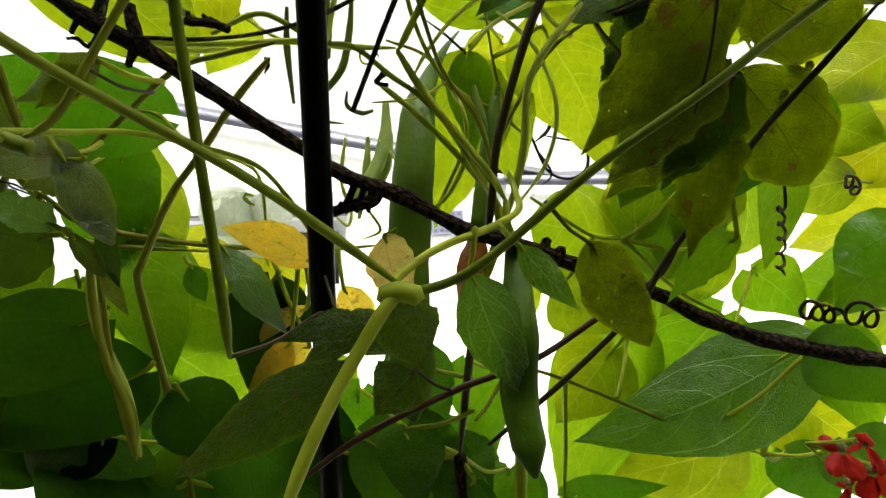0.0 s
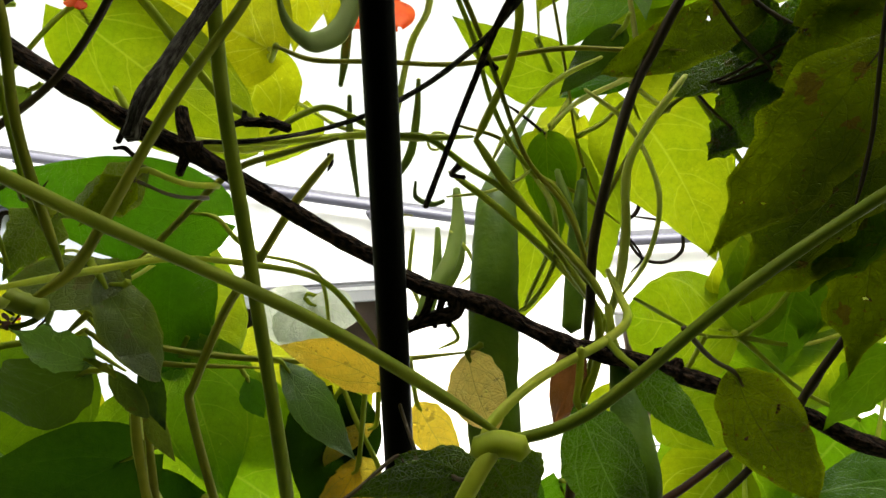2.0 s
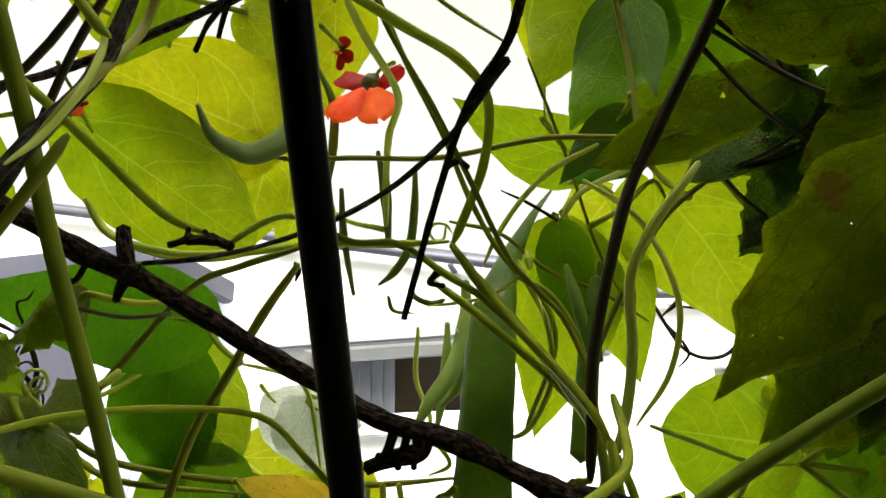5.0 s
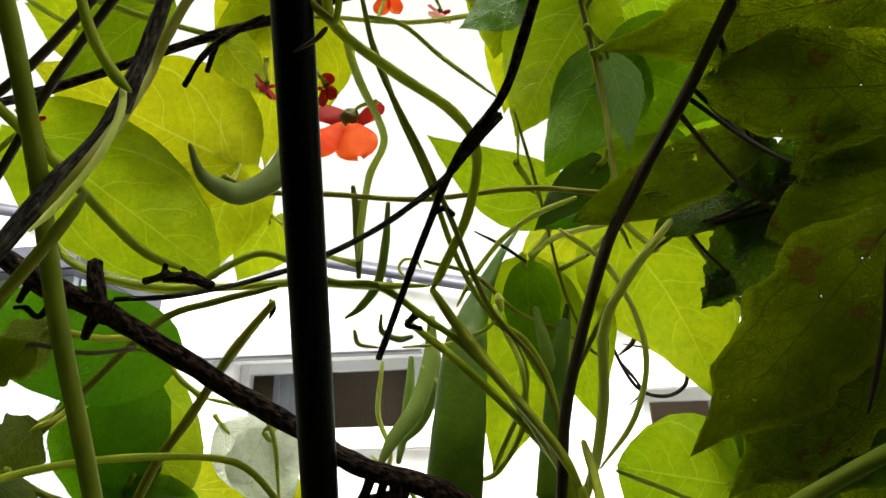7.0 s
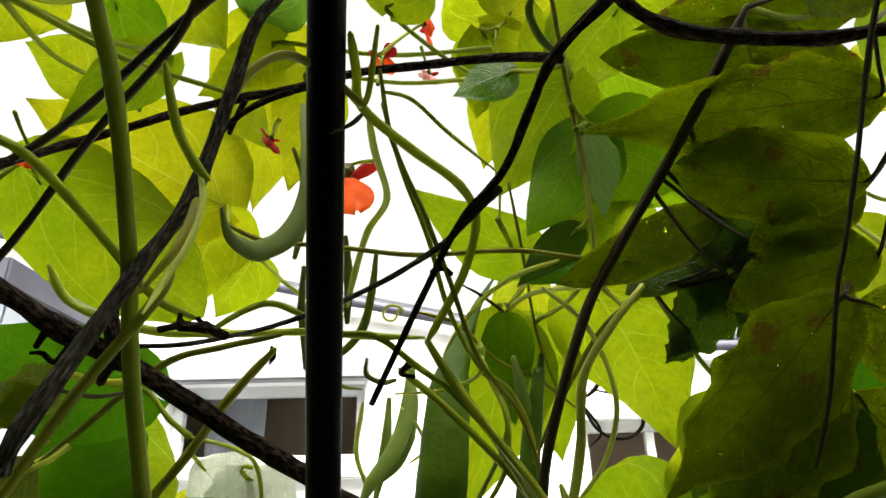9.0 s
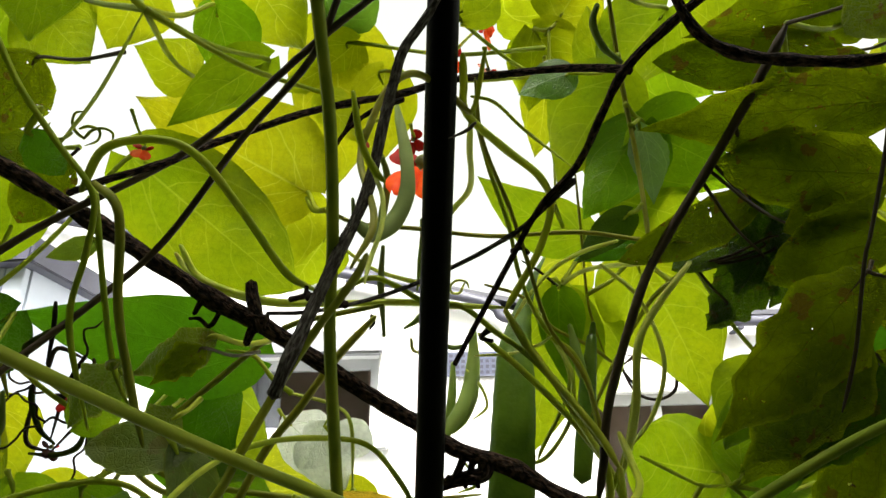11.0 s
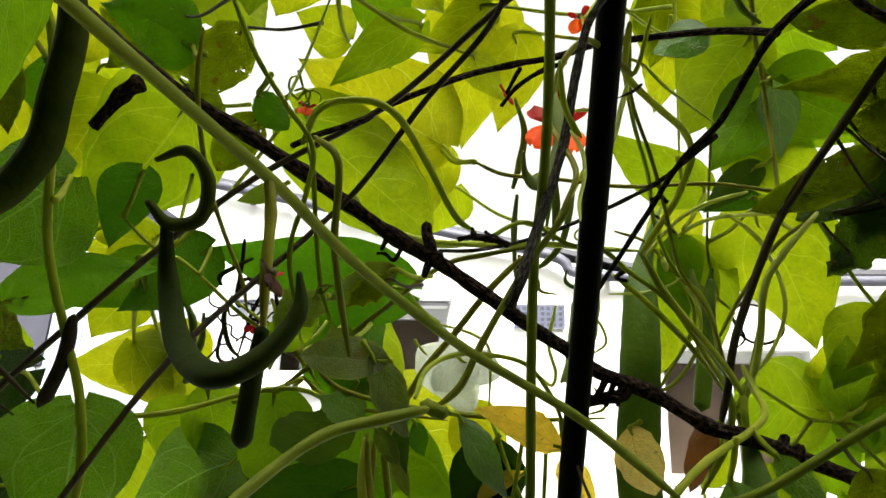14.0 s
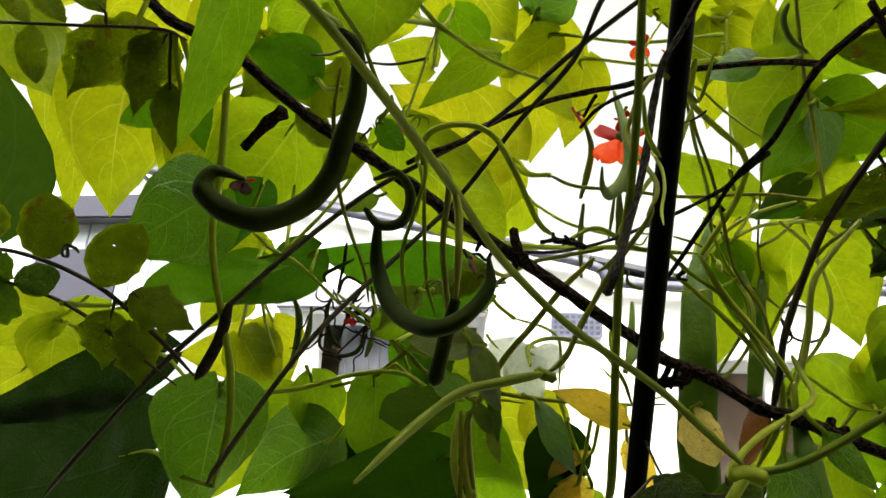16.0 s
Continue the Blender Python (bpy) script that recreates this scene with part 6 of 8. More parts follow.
leaf("creeper_left", "leaf", (-0.3496, 0.2324, 1.4238), (-0.3141, 0.2131, 1.4538), (-0.675, -0.626, 0.390), 0.0286, "oval", "creeper", 0.12, 0.10)
leaf("creeper_left", "leaf", (-0.3776, 0.2253, 1.4367), (-0.3701, 0.2059, 1.4691), (-0.757, -0.622, -0.198), 0.0290, "oval", "creeper", 0.12, 0.10)
leaf("creeper_left", "leaf", (-0.4121, 0.2216, 1.4450), (-0.4198, 0.2086, 1.4673), (-0.670, -0.515, -0.536), 0.0242, "oval", "creeper", 0.12, 0.10)
leaf("creeper_left", "leaf", (-0.3275, 0.2337, 1.4192), (-0.2923, 0.2447, 1.4012), (0.425, 0.098, 0.899), 0.0250, "lobed", "creeper", 0.12, 0.10, stalk=(-0.3354, 0.2398, 1.4124))
leaf("creeper_left", "leaf", (-0.3438, 0.2424, 1.4105), (-0.3552, 0.2597, 1.3819), (0.804, 0.592, 0.036), 0.0306, "lobed", "creeper", 0.12, 0.10, stalk=(-0.3400, 0.2380, 1.4161))
leaf("creeper_left", "leaf", (-0.3299, 0.2418, 1.4057), (-0.3325, 0.2616, 1.3721), (0.813, 0.526, 0.249), 0.0288, "lobed", "creeper", 0.12, 0.10)
leaf("creeper_left", "leaf", (-0.4039, 0.2366, 1.4224), (-0.4499, 0.2495, 1.4025), (0.455, 0.589, -0.668), 0.0367, "lobed", "creeper_shade", 0.12, 0.10)
leaf("creeper_left", "leaf", (-0.4028, 0.2339, 1.4268), (-0.3698, 0.2324, 1.4280), (-0.047, -0.284, 0.958), 0.0194, "oval", "creeper_shade", 0.12, 0.10)
leaf("creeper_left", "leaf", (-0.4073, 0.2261, 1.4401), (-0.4364, 0.2382, 1.4211), (0.572, 0.698, -0.430), 0.0263, "lobed", "creeper_shade", 0.12, 0.10)

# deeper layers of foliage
leaf("bean_left", "leaf", (-0.0463, 0.4801, 1.2550), (-0.0837, 0.5149, 1.2005), (0.830, 0.019, -0.558), 0.0721, "bean", "bean_deep_shade", 0.12, 0.10, stalk=(0.0189, 0.4266, 1.2577))
leaf("bean_left", "leaf", (0.0261, 0.5343, 1.2611), (-0.0028, 0.5760, 1.1951), (0.892, -0.086, -0.444), 0.0726, "bean", "bean_deep_shade", 0.12, 0.10, stalk=(0.0539, 0.4435, 1.3094))
leaf("bean_left", "leaf", (-0.0652, 0.5010, 1.2220), (-0.0276, 0.5234, 1.1843), (0.612, 0.243, 0.753), 0.0821, "bean", "bean_deep_shade", 0.12, 0.10, stalk=(-0.1546, 0.4589, 1.2445))
leaf("bean_left", "leaf", (0.0506, 0.5438, 1.2125), (0.0874, 0.5714, 1.1664), (0.761, 0.064, 0.646), 0.0676, "bean", "bean_deep_shade", 0.12, 0.10, stalk=(0.0189, 0.4266, 1.2577))
leaf("bean_left", "leaf", (-0.1918, 0.3479, 1.6305), (-0.2265, 0.3384, 1.6475), (-0.486, 0.340, -0.805), 0.0387, "bean", "bean_lime", 0.12, 0.10, stalk=(-0.1691, 0.2454, 1.5907))
leaf("bean_left", "leaf", (-0.1376, 0.3218, 1.6219), (-0.1995, 0.3404, 1.5929), (0.451, 0.754, -0.478), 0.0331, "bean", "bean", 0.12, 0.10, stalk=(-0.1691, 0.2454, 1.5907))
leaf("bean_left", "leaf", (-0.0958, 0.3712, 1.6727), (-0.1499, 0.3871, 1.6480), (0.456, 0.706, -0.543), 0.0431, "bean", "bean_lime", 0.12, 0.10, stalk=(0.0312, 0.3704, 1.6634))
leaf("bean_left", "leaf", (-0.1050, 0.3221, 1.5980), (-0.0849, 0.3359, 1.5723), (0.812, -0.067, 0.579), 0.0233, "bean", "bean_lime", 0.12, 0.10, stalk=(-0.1691, 0.2454, 1.5907))
leaf("bean_right", "leaf", (0.1696, 0.3503, 1.5872), (0.1334, 0.3728, 1.5482), (0.726, -0.020, -0.687), 0.0479, "bean", "bean", 0.12, 0.10, stalk=(0.1217, 0.2636, 1.5826))
leaf("bean_right", "leaf", (0.1583, 0.4154, 1.4554), (0.1346, 0.4415, 1.4098), (0.775, -0.281, -0.566), 0.0494, "bean", "bean", 0.12, 0.10, stalk=(0.1030, 0.3638, 1.5051))
leaf("bean_right", "leaf", (0.1382, 0.3291, 1.6251), (0.0990, 0.3147, 1.6515), (-0.566, 0.680, -0.465), 0.0496, "bean", "bean", 0.12, 0.10, stalk=(0.1086, 0.2812, 1.5567))
leaf("bean_right", "leaf", (0.1845, 0.3011, 1.6208), (0.1446, 0.2865, 1.6475), (-0.533, 0.754, -0.385), 0.0486, "bean", "bean", 0.12, 0.10, stalk=(0.1236, 0.2616, 1.5864))
leaf("bean_right", "leaf", (0.2484, 0.3847, 1.5425), (0.2078, 0.4053, 1.5070), (0.609, -0.144, -0.781), 0.0501, "bean", "bean_lime", 0.12, 0.10, stalk=(0.2024, 0.2769, 1.4598))
leaf("bean_right", "leaf", (0.2299, 0.3869, 1.4688), (0.2161, 0.4162, 1.4173), (0.761, -0.454, -0.463), 0.0530, "bean", "bean_part_shade", 0.12, 0.10, stalk=(0.1786, 0.2935, 1.4394))
leaf("bean_right", "leaf", (0.1935, 0.4288, 1.4309), (0.1733, 0.4536, 1.3877), (0.748, -0.363, -0.556), 0.0532, "bean", "bean", 0.12, 0.10, stalk=(0.1401, 0.3246, 1.3849))
leaf("bean_right", "leaf", (0.1979, 0.3631, 1.4412), (0.1764, 0.3885, 1.3969), (0.711, -0.402, -0.576), 0.0423, "bean", "bean_part_shade", 0.12, 0.10, stalk=(0.1600, 0.3077, 1.4129))
leaf("bean_left", "leaf", (-0.5441, 0.2938, 1.6802), (-0.5103, 0.3354, 1.6095), (0.738, 0.366, 0.567), 0.0759, "bean", "bean", 0.12, 0.10, stalk=(-0.5607, 0.2972, 1.6952))
leaf("bean_left", "leaf", (-0.4106, 0.3206, 1.6984), (-0.4870, 0.3506, 1.6511), (0.535, 0.751, -0.388), 0.0731, "bean", "bean_lime", 0.12, 0.10, stalk=(-0.3691, 0.3326, 1.6993))
leaf("bean_left", "leaf", (-0.3441, 0.3271, 1.6850), (-0.4062, 0.3620, 1.6291), (0.670, 0.667, -0.327), 0.0715, "bean", "bean_lime", 0.12, 0.10, stalk=(-0.3092, 0.3358, 1.6915))
leaf("bean_left", "leaf", (-0.3764, 0.3724, 1.6106), (-0.4365, 0.4086, 1.5523), (0.705, 0.622, -0.341), 0.0697, "bean", "bean_lime", 0.12, 0.10, stalk=(-0.3422, 0.3793, 1.6189))
leaf("bean_left", "leaf", (-0.2621, 0.2952, 1.6673), (-0.3145, 0.3243, 1.6208), (0.685, 0.618, -0.386), 0.0602, "bean", "bean", 0.12, 0.10, stalk=(-0.1691, 0.2454, 1.5907))
leaf("bean_left", "leaf", (-0.6191, 0.4237, 1.4661), (-0.5865, 0.4670, 1.3925), (0.632, 0.512, 0.581), 0.0692, "bean", "bean_lime", 0.12, 0.10, stalk=(-0.6324, 0.4233, 1.4820))
leaf("bean_left", "leaf", (-0.4871, 0.4295, 1.4516), (-0.5357, 0.4652, 1.3936), (0.749, 0.614, -0.249), 0.0775, "bean", "bean", 0.12, 0.10, stalk=(-0.4545, 0.4327, 1.4635))
leaf("bean_left", "leaf", (-0.3709, 0.4792, 1.3641), (-0.4152, 0.5198, 1.2979), (0.853, 0.415, -0.317), 0.0821, "bean", "bean", 0.12, 0.10, stalk=(-0.3413, 0.4777, 1.3826))
leaf("bean_left", "leaf", (-0.5597, 0.2948, 1.7301), (-0.6106, 0.3281, 1.6763), (0.597, 0.799, -0.069), 0.0897, "bean", "bean_lime", 0.12, 0.10, stalk=(-0.5256, 0.3008, 1.7370))
leaf("bean_left", "leaf", (-0.4905, 0.3008, 1.7514), (-0.5498, 0.3336, 1.6989), (0.590, 0.788, -0.176), 0.0897, "bean", "bean_lime", 0.12, 0.10, stalk=(-0.4541, 0.3086, 1.7555))
leaf("bean_left", "leaf", (-0.4194, 0.2969, 1.7382), (-0.3750, 0.3262, 1.6876), (0.761, -0.034, 0.648), 0.0799, "bean", "bean", 0.12, 0.10, stalk=(-0.4489, 0.3040, 1.7466))
leaf("bean_left", "leaf", (-0.1258, 0.4545, 1.5659), (-0.1552, 0.4762, 1.5309), (0.812, 0.248, -0.530), 0.0454, "bean", "bean_lime", 0.12, 0.10, stalk=(-0.0528, 0.3901, 1.5055))
leaf("bean_left", "leaf", (-0.0263, 0.3287, 1.6533), (-0.0077, 0.3096, 1.6847), (-0.888, -0.153, 0.434), 0.0439, "bean", "bean", 0.12, 0.10, stalk=(0.0332, 0.3773, 1.6407))
leaf("bean_left", "leaf", (0.0262, 0.3790, 1.6865), (0.0662, 0.4091, 1.6344), (0.808, -0.482, 0.340), 0.0537, "bean", "bean_lime", 0.12, 0.10, stalk=(0.0354, 0.3725, 1.6803))
leaf("bean_left", "leaf", (0.0428, 0.3761, 1.6906), (0.0697, 0.3544, 1.7259), (-0.827, -0.140, 0.545), 0.0566, "bean", "bean_lime", 0.12, 0.10, stalk=(0.0354, 0.3725, 1.6803))
leaf("bean_left", "leaf", (-0.3000, 0.3108, 1.5178), (-0.3294, 0.3344, 1.4787), (0.741, 0.651, -0.165), 0.0352, "bean", "bean_deep_shade", 0.12, 0.10, stalk=(-0.3136, 0.3203, 1.4916))
leaf("bean_left", "leaf", (-0.3324, 0.3909, 1.5034), (-0.3822, 0.4052, 1.4806), (0.473, 0.559, -0.681), 0.0422, "bean", "bean_lime", 0.12, 0.10, stalk=(-0.3078, 0.3331, 1.4698))
leaf("bean_left", "leaf", (-0.3569, 0.4137, 1.4657), (-0.3968, 0.4310, 1.4375), (0.625, 0.571, -0.532), 0.0472, "bean", "bean_lime", 0.12, 0.10, stalk=(-0.3078, 0.3331, 1.4698))
leaf("bean_left", "leaf", (-0.1826, 0.3043, 1.4412), (-0.2101, 0.3185, 1.4178), (0.703, 0.422, -0.572), 0.0230, "lobed", "bean_sage", 0.12, 0.10, stalk=(-0.1700, 0.2809, 1.4350))
leaf("bean_left", "leaf", (-0.1678, 0.3348, 1.4237), (-0.1985, 0.3442, 1.4085), (0.494, 0.293, -0.819), 0.0246, "lobed", "bean_sage", 0.12, 0.10, stalk=(-0.1632, 0.3473, 1.4332))
leaf("bean_left", "leaf", (-0.3030, 0.4184, 1.3887), (-0.3283, 0.4469, 1.3414), (0.850, 0.505, -0.149), 0.0527, "bean", "bean", 0.12, 0.10, stalk=(-0.2108, 0.3752, 1.4036))
leaf("bean_left", "leaf", (-0.3641, 0.4333, 1.4330), (-0.3322, 0.4630, 1.3826), (0.665, 0.377, 0.644), 0.0523, "bean", "bean_lime", 0.12, 0.10, stalk=(-0.3078, 0.3331, 1.4698))
leaf("bean_left", "leaf", (-0.2196, 0.2556, 1.5745), (-0.2531, 0.2716, 1.5484), (0.623, 0.686, -0.376), 0.0314, "oval", "creeper", 0.12, 0.10, stalk=(-0.1739, 0.2448, 1.5671))
leaf("bean_left", "leaf", (-0.2569, 0.2523, 1.5809), (-0.3006, 0.2645, 1.5614), (0.434, 0.748, -0.503), 0.0570, "lobed", "creeper", 0.12, 0.10, stalk=(-0.2005, 0.2026, 1.5506))
leaf("bean_left", "leaf", (-0.2685, 0.3013, 1.6523), (-0.2380, 0.3205, 1.6196), (0.752, -0.075, 0.655), 0.0552, "bean", "bean", 0.12, 0.10, stalk=(-0.2976, 0.3104, 1.6669))
leaf("bean_left", "leaf", (-0.1949, 0.2281, 1.5179), (-0.1822, 0.2370, 1.5028), (0.752, 0.039, 0.657), 0.0146, "oval", "bean_part_shade", 0.12, 0.10, stalk=(-0.1872, 0.2221, 1.5238))
leaf("bean_left", "leaf", (-0.1401, 0.2968, 1.4529), (-0.1800, 0.3058, 1.4385), (0.387, 0.343, -0.856), 0.0200, "lobed", "bean_sage", 0.12, 0.10, stalk=(-0.1262, 0.3326, 1.4587))
leaf("bean_left", "leaf", (0.0929, 0.4507, 1.3606), (0.1325, 0.4682, 1.3305), (0.648, -0.191, 0.738), 0.0490, "bean", "bean", 0.12, 0.10, stalk=(0.1096, 0.4237, 1.3884))

# curling tendrils
stem("bean_right", "tendril", [(0.2242, 0.3905, 1.3360), (0.2258, 0.3984, 1.3310), (0.2219, 0.3984, 1.3313), (0.2163, 0.3904, 1.3354), (0.2166, 0.3835, 1.3393), (0.2224, 0.3835, 1.3379), (0.2300, 0.3915, 1.3336), (0.2327, 0.3985, 1.3296), (0.2287, 0.3985, 1.3299), (0.2230, 0.3915, 1.3331), (0.2233, 0.3846, 1.3369), (0.2295, 0.3850, 1.3366)], 0.00115, 0.00104, "dry")
stem("bean_right", "tendril", [(0.2295, 0.3850, 1.3366), (0.2371, 0.3930, 1.3323), (0.2398, 0.4000, 1.3283), (0.2358, 0.4000, 1.3285), (0.2308, 0.3926, 1.3316), (0.2304, 0.3860, 1.3346), (0.2363, 0.3861, 1.3342), (0.2439, 0.3941, 1.3299)], 0.00115, 0.00104, "dry")
stem("bean_right", "tendril", [(0.2530, 0.3912, 1.3333), (0.2556, 0.4002, 1.3273), (0.2496, 0.4001, 1.3267), (0.2431, 0.3921, 1.3329), (0.2435, 0.3831, 1.3377), (0.2523, 0.3842, 1.3362), (0.2618, 0.3923, 1.3308), (0.2653, 0.4013, 1.3248), (0.2604, 0.4012, 1.3251), (0.2547, 0.3932, 1.3293), (0.2550, 0.3853, 1.3331), (0.2619, 0.3863, 1.3327)], 0.00115, 0.00104, "dry")
stem("bean_right", "tendril", [(0.2034, 0.3681, 1.4307), (0.2129, 0.3841, 1.4138), (0.2165, 0.3917, 1.3974), (0.2122, 0.3895, 1.3935), (0.2086, 0.3859, 1.3925), (0.2063, 0.3828, 1.3934), (0.2104, 0.3878, 1.3953), (0.2151, 0.3943, 1.3934), (0.2184, 0.3974, 1.3909), (0.2151, 0.3942, 1.3869), (0.2099, 0.3901, 1.3850), (0.2091, 0.3893, 1.3864)], 0.00098, 0.00088, "dry")
stem("bean_right", "tendril", [(0.2091, 0.3893, 1.3864), (0.2130, 0.3941, 1.3870), (0.2179, 0.3999, 1.3858), (0.2197, 0.4007, 1.3827), (0.2164, 0.3975, 1.3787), (0.2112, 0.3934, 1.3768), (0.2103, 0.3934, 1.3779), (0.2143, 0.3984, 1.3788), (0.2193, 0.4033, 1.3786), (0.2209, 0.4050, 1.3745), (0.2160, 0.4003, 1.3707), (0.2108, 0.3962, 1.3688)], 0.00098, 0.00088, "dry")
stem("bean_right", "tendril", [(0.2108, 0.3962, 1.3688), (0.2098, 0.3962, 1.3689), (0.2139, 0.4012, 1.3698), (0.2188, 0.4061, 1.3696), (0.2205, 0.4078, 1.3656), (0.2173, 0.4036, 1.3626), (0.2121, 0.3995, 1.3608), (0.2112, 0.4005, 1.3618), (0.2151, 0.4054, 1.3617), (0.2200, 0.4103, 1.3606), (0.2218, 0.4110, 1.3575)], 0.00098, 0.00088, "dry")
stem("bean_right", "tendril", [(0.2838, 0.4259, 1.4220), (0.2864, 0.4328, 1.4180), (0.2824, 0.4328, 1.4172), (0.2846, 0.4335, 1.4254), (0.2768, 0.4209, 1.4214), (0.2817, 0.4209, 1.4201), (0.2894, 0.4289, 1.4168), (0.2921, 0.4359, 1.4137), (0.2881, 0.4359, 1.4130), (0.2833, 0.4299, 1.4142), (0.2824, 0.4240, 1.4151), (0.2872, 0.4250, 1.4139)], 0.00114, 0.00102, "stem_red")
stem("bean_near", "tendril", [(-0.1658, 0.2697, 1.4376), (-0.1716, 0.2763, 1.4356), (-0.1746, 0.2762, 1.4356), (-0.1718, 0.2705, 1.4367), (-0.1659, 0.2658, 1.4366), (-0.1619, 0.2668, 1.4354), (-0.1638, 0.2725, 1.4344)], 0.00068, 0.00061, "stem_olive")
stem("creeper_left", "tendril", [(-0.3633, 0.2220, 1.4414), (-0.3683, 0.2291, 1.4394), (-0.3713, 0.2292, 1.4395), (-0.3673, 0.2230, 1.4405), (-0.3603, 0.2169, 1.4414), (-0.3553, 0.2178, 1.4403), (-0.3572, 0.2239, 1.4393)], 0.00095, 0.00085, "stem_brown")
stem("bean_right", "tendril", [(-0.0264, 0.4129, 1.5132), (-0.0296, 0.4203, 1.5090), (-0.0346, 0.4202, 1.5092), (-0.0356, 0.4137, 1.5114), (-0.0315, 0.4081, 1.5135), (-0.0254, 0.4081, 1.5123), (-0.0235, 0.4147, 1.5100)], 0.00086, 0.00077, "stem_pale")
stem("bean_left", "tendril", [(-0.1961, 0.3406, 1.4322), (-0.2049, 0.3480, 1.4283), (-0.2107, 0.3477, 1.4273), (-0.2079, 0.3412, 1.4313), (-0.1983, 0.3349, 1.4333), (-0.1923, 0.3359, 1.4331), (-0.1951, 0.3425, 1.4291), (-0.2029, 0.3490, 1.4263), (-0.2077, 0.3487, 1.4262), (-0.2039, 0.3422, 1.4281), (-0.1963, 0.3367, 1.4302), (-0.1913, 0.3368, 1.4300)], 0.00077, 0.00069, "stem_pale")
stem("bean_near", "stem", [(-0.0624, 0.1824, 1.4987), (-0.0607, 0.1899, 1.4862), (-0.0570, 0.1943, 1.4787), (-0.0543, 0.1961, 1.4757)], 0.00105, 0.00127, "stem")
stem("bean_near", "stem", [(-0.0577, 0.1987, 1.4796), (-0.0543, 0.1948, 1.4693), (-0.0542, 0.1914, 1.4580), (-0.0567, 0.1876, 1.4467), (-0.0572, 0.1822, 1.4381)], 0.00078, 0.00067, "stem_pale")
leaf("bean_near", "leaf", (-0.1419, 0.2915, 1.4466), (-0.1678, 0.3004, 1.4332), (0.526, 0.563, -0.637), 0.0149, "lobed", "creeper", 0.12, 0.10, stalk=(-0.1315, 0.3341, 1.4538))
leaf("creeper_right", "leaf", (-0.0263, 0.3087, 1.3323), (-0.0517, 0.3189, 1.3171), (0.522, 0.031, -0.852), 0.0145, "lance", "creeper_shade", 0.12, 0.10, stalk=(-0.0142, 0.2738, 1.3337))
leaf("creeper_right", "leaf", (-0.0460, 0.3158, 1.3379), (-0.0181, 0.3248, 1.3220), (0.478, 0.063, 0.876), 0.0174, "lance", "creeper_shade", 0.12, 0.10, stalk=(-0.0755, 0.2854, 1.3197))
leaf("creeper_right", "leaf", (-0.0037, 0.3413, 1.3105), (-0.0234, 0.3544, 1.2901), (0.699, -0.062, -0.712), 0.0293, "lance", "creeper_shade", 0.12, 0.10, stalk=(0.0146, 0.3556, 1.2993))
leaf("creeper_right", "leaf", (-0.0815, 0.4208, 1.3301), (-0.1138, 0.4437, 1.2946), (0.777, 0.146, -0.612), 0.0206, "lance", "yellow", 0.12, 0.10, stalk=(-0.0717, 0.3999, 1.3822))
leaf("creeper_right", "leaf", (-0.0612, 0.4392, 1.3152), (-0.0965, 0.4588, 1.2852), (0.665, 0.055, -0.745), 0.0213, "lance", "yellow", 0.12, 0.10, stalk=(-0.0579, 0.4032, 1.3831))

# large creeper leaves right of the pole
leaf("creeper_right", "leaf", (0.1358, 0.3528, 1.5230), (0.0882, 0.3625, 1.5010), (0.477, 0.174, -0.861), 0.0221, "oval", "creeper_shade", 0.12, 0.10, stalk=(0.1038, 0.2882, 1.5499))
leaf("creeper_right", "leaf", (0.1367, 0.3517, 1.5050), (0.1074, 0.3726, 1.4710), (0.734, -0.070, -0.675), 0.0336, "lobed", "creeper_shade", 0.12, 0.10, stalk=(0.0902, 0.3049, 1.5281))
leaf("creeper_right", "leaf", (0.1365, 0.3490, 1.5093), (0.1217, 0.3337, 1.5353), (-0.850, 0.488, -0.196), 0.0269, "oval", "creeper_shade", 0.12, 0.10, stalk=(0.1030, 0.3638, 1.5051))
leaf("creeper_right", "leaf", (0.1357, 0.3426, 1.5117), (0.1894, 0.3368, 1.5196), (-0.172, -0.334, 0.927), 0.0251, "oval", "creeper_shade", 0.12, 0.10, stalk=(0.1030, 0.3638, 1.5051))
leaf("creeper_right", "leaf", (0.1402, 0.3504, 1.5069), (0.1635, 0.3341, 1.5333), (-0.727, 0.068, 0.684), 0.0292, "oval", "creeper_shade", 0.12, 0.10, stalk=(0.1030, 0.3638, 1.5051))
leaf("creeper_right", "leaf", (0.1178, 0.3643, 1.4827), (0.1062, 0.3708, 1.4683), (0.738, -0.075, -0.670), 0.0150, "lobed", "creeper_shade", 0.12, 0.10, stalk=(0.1030, 0.3638, 1.5051))
leaf("creeper_right", "leaf", (0.1607, 0.2242, 1.5811), (0.1284, 0.2378, 1.5579), (0.621, 0.163, -0.766), 0.0277, "oval", "creeper", 0.12, 0.10, stalk=(0.1236, 0.2616, 1.5864))
stem("creeper_right", "stem", [(0.1227, 0.1827, 1.5499), (0.1209, 0.2034, 1.5239), (0.1244, 0.2196, 1.5116), (0.1221, 0.2269, 1.4946), (0.1257, 0.2486, 1.4759), (0.1248, 0.2554, 1.4662), (0.1245, 0.2717, 1.4388), (0.1222, 0.2783, 1.4250), (0.1194, 0.2835, 1.4137)], 0.00077, 0.00076, "stem_brown")
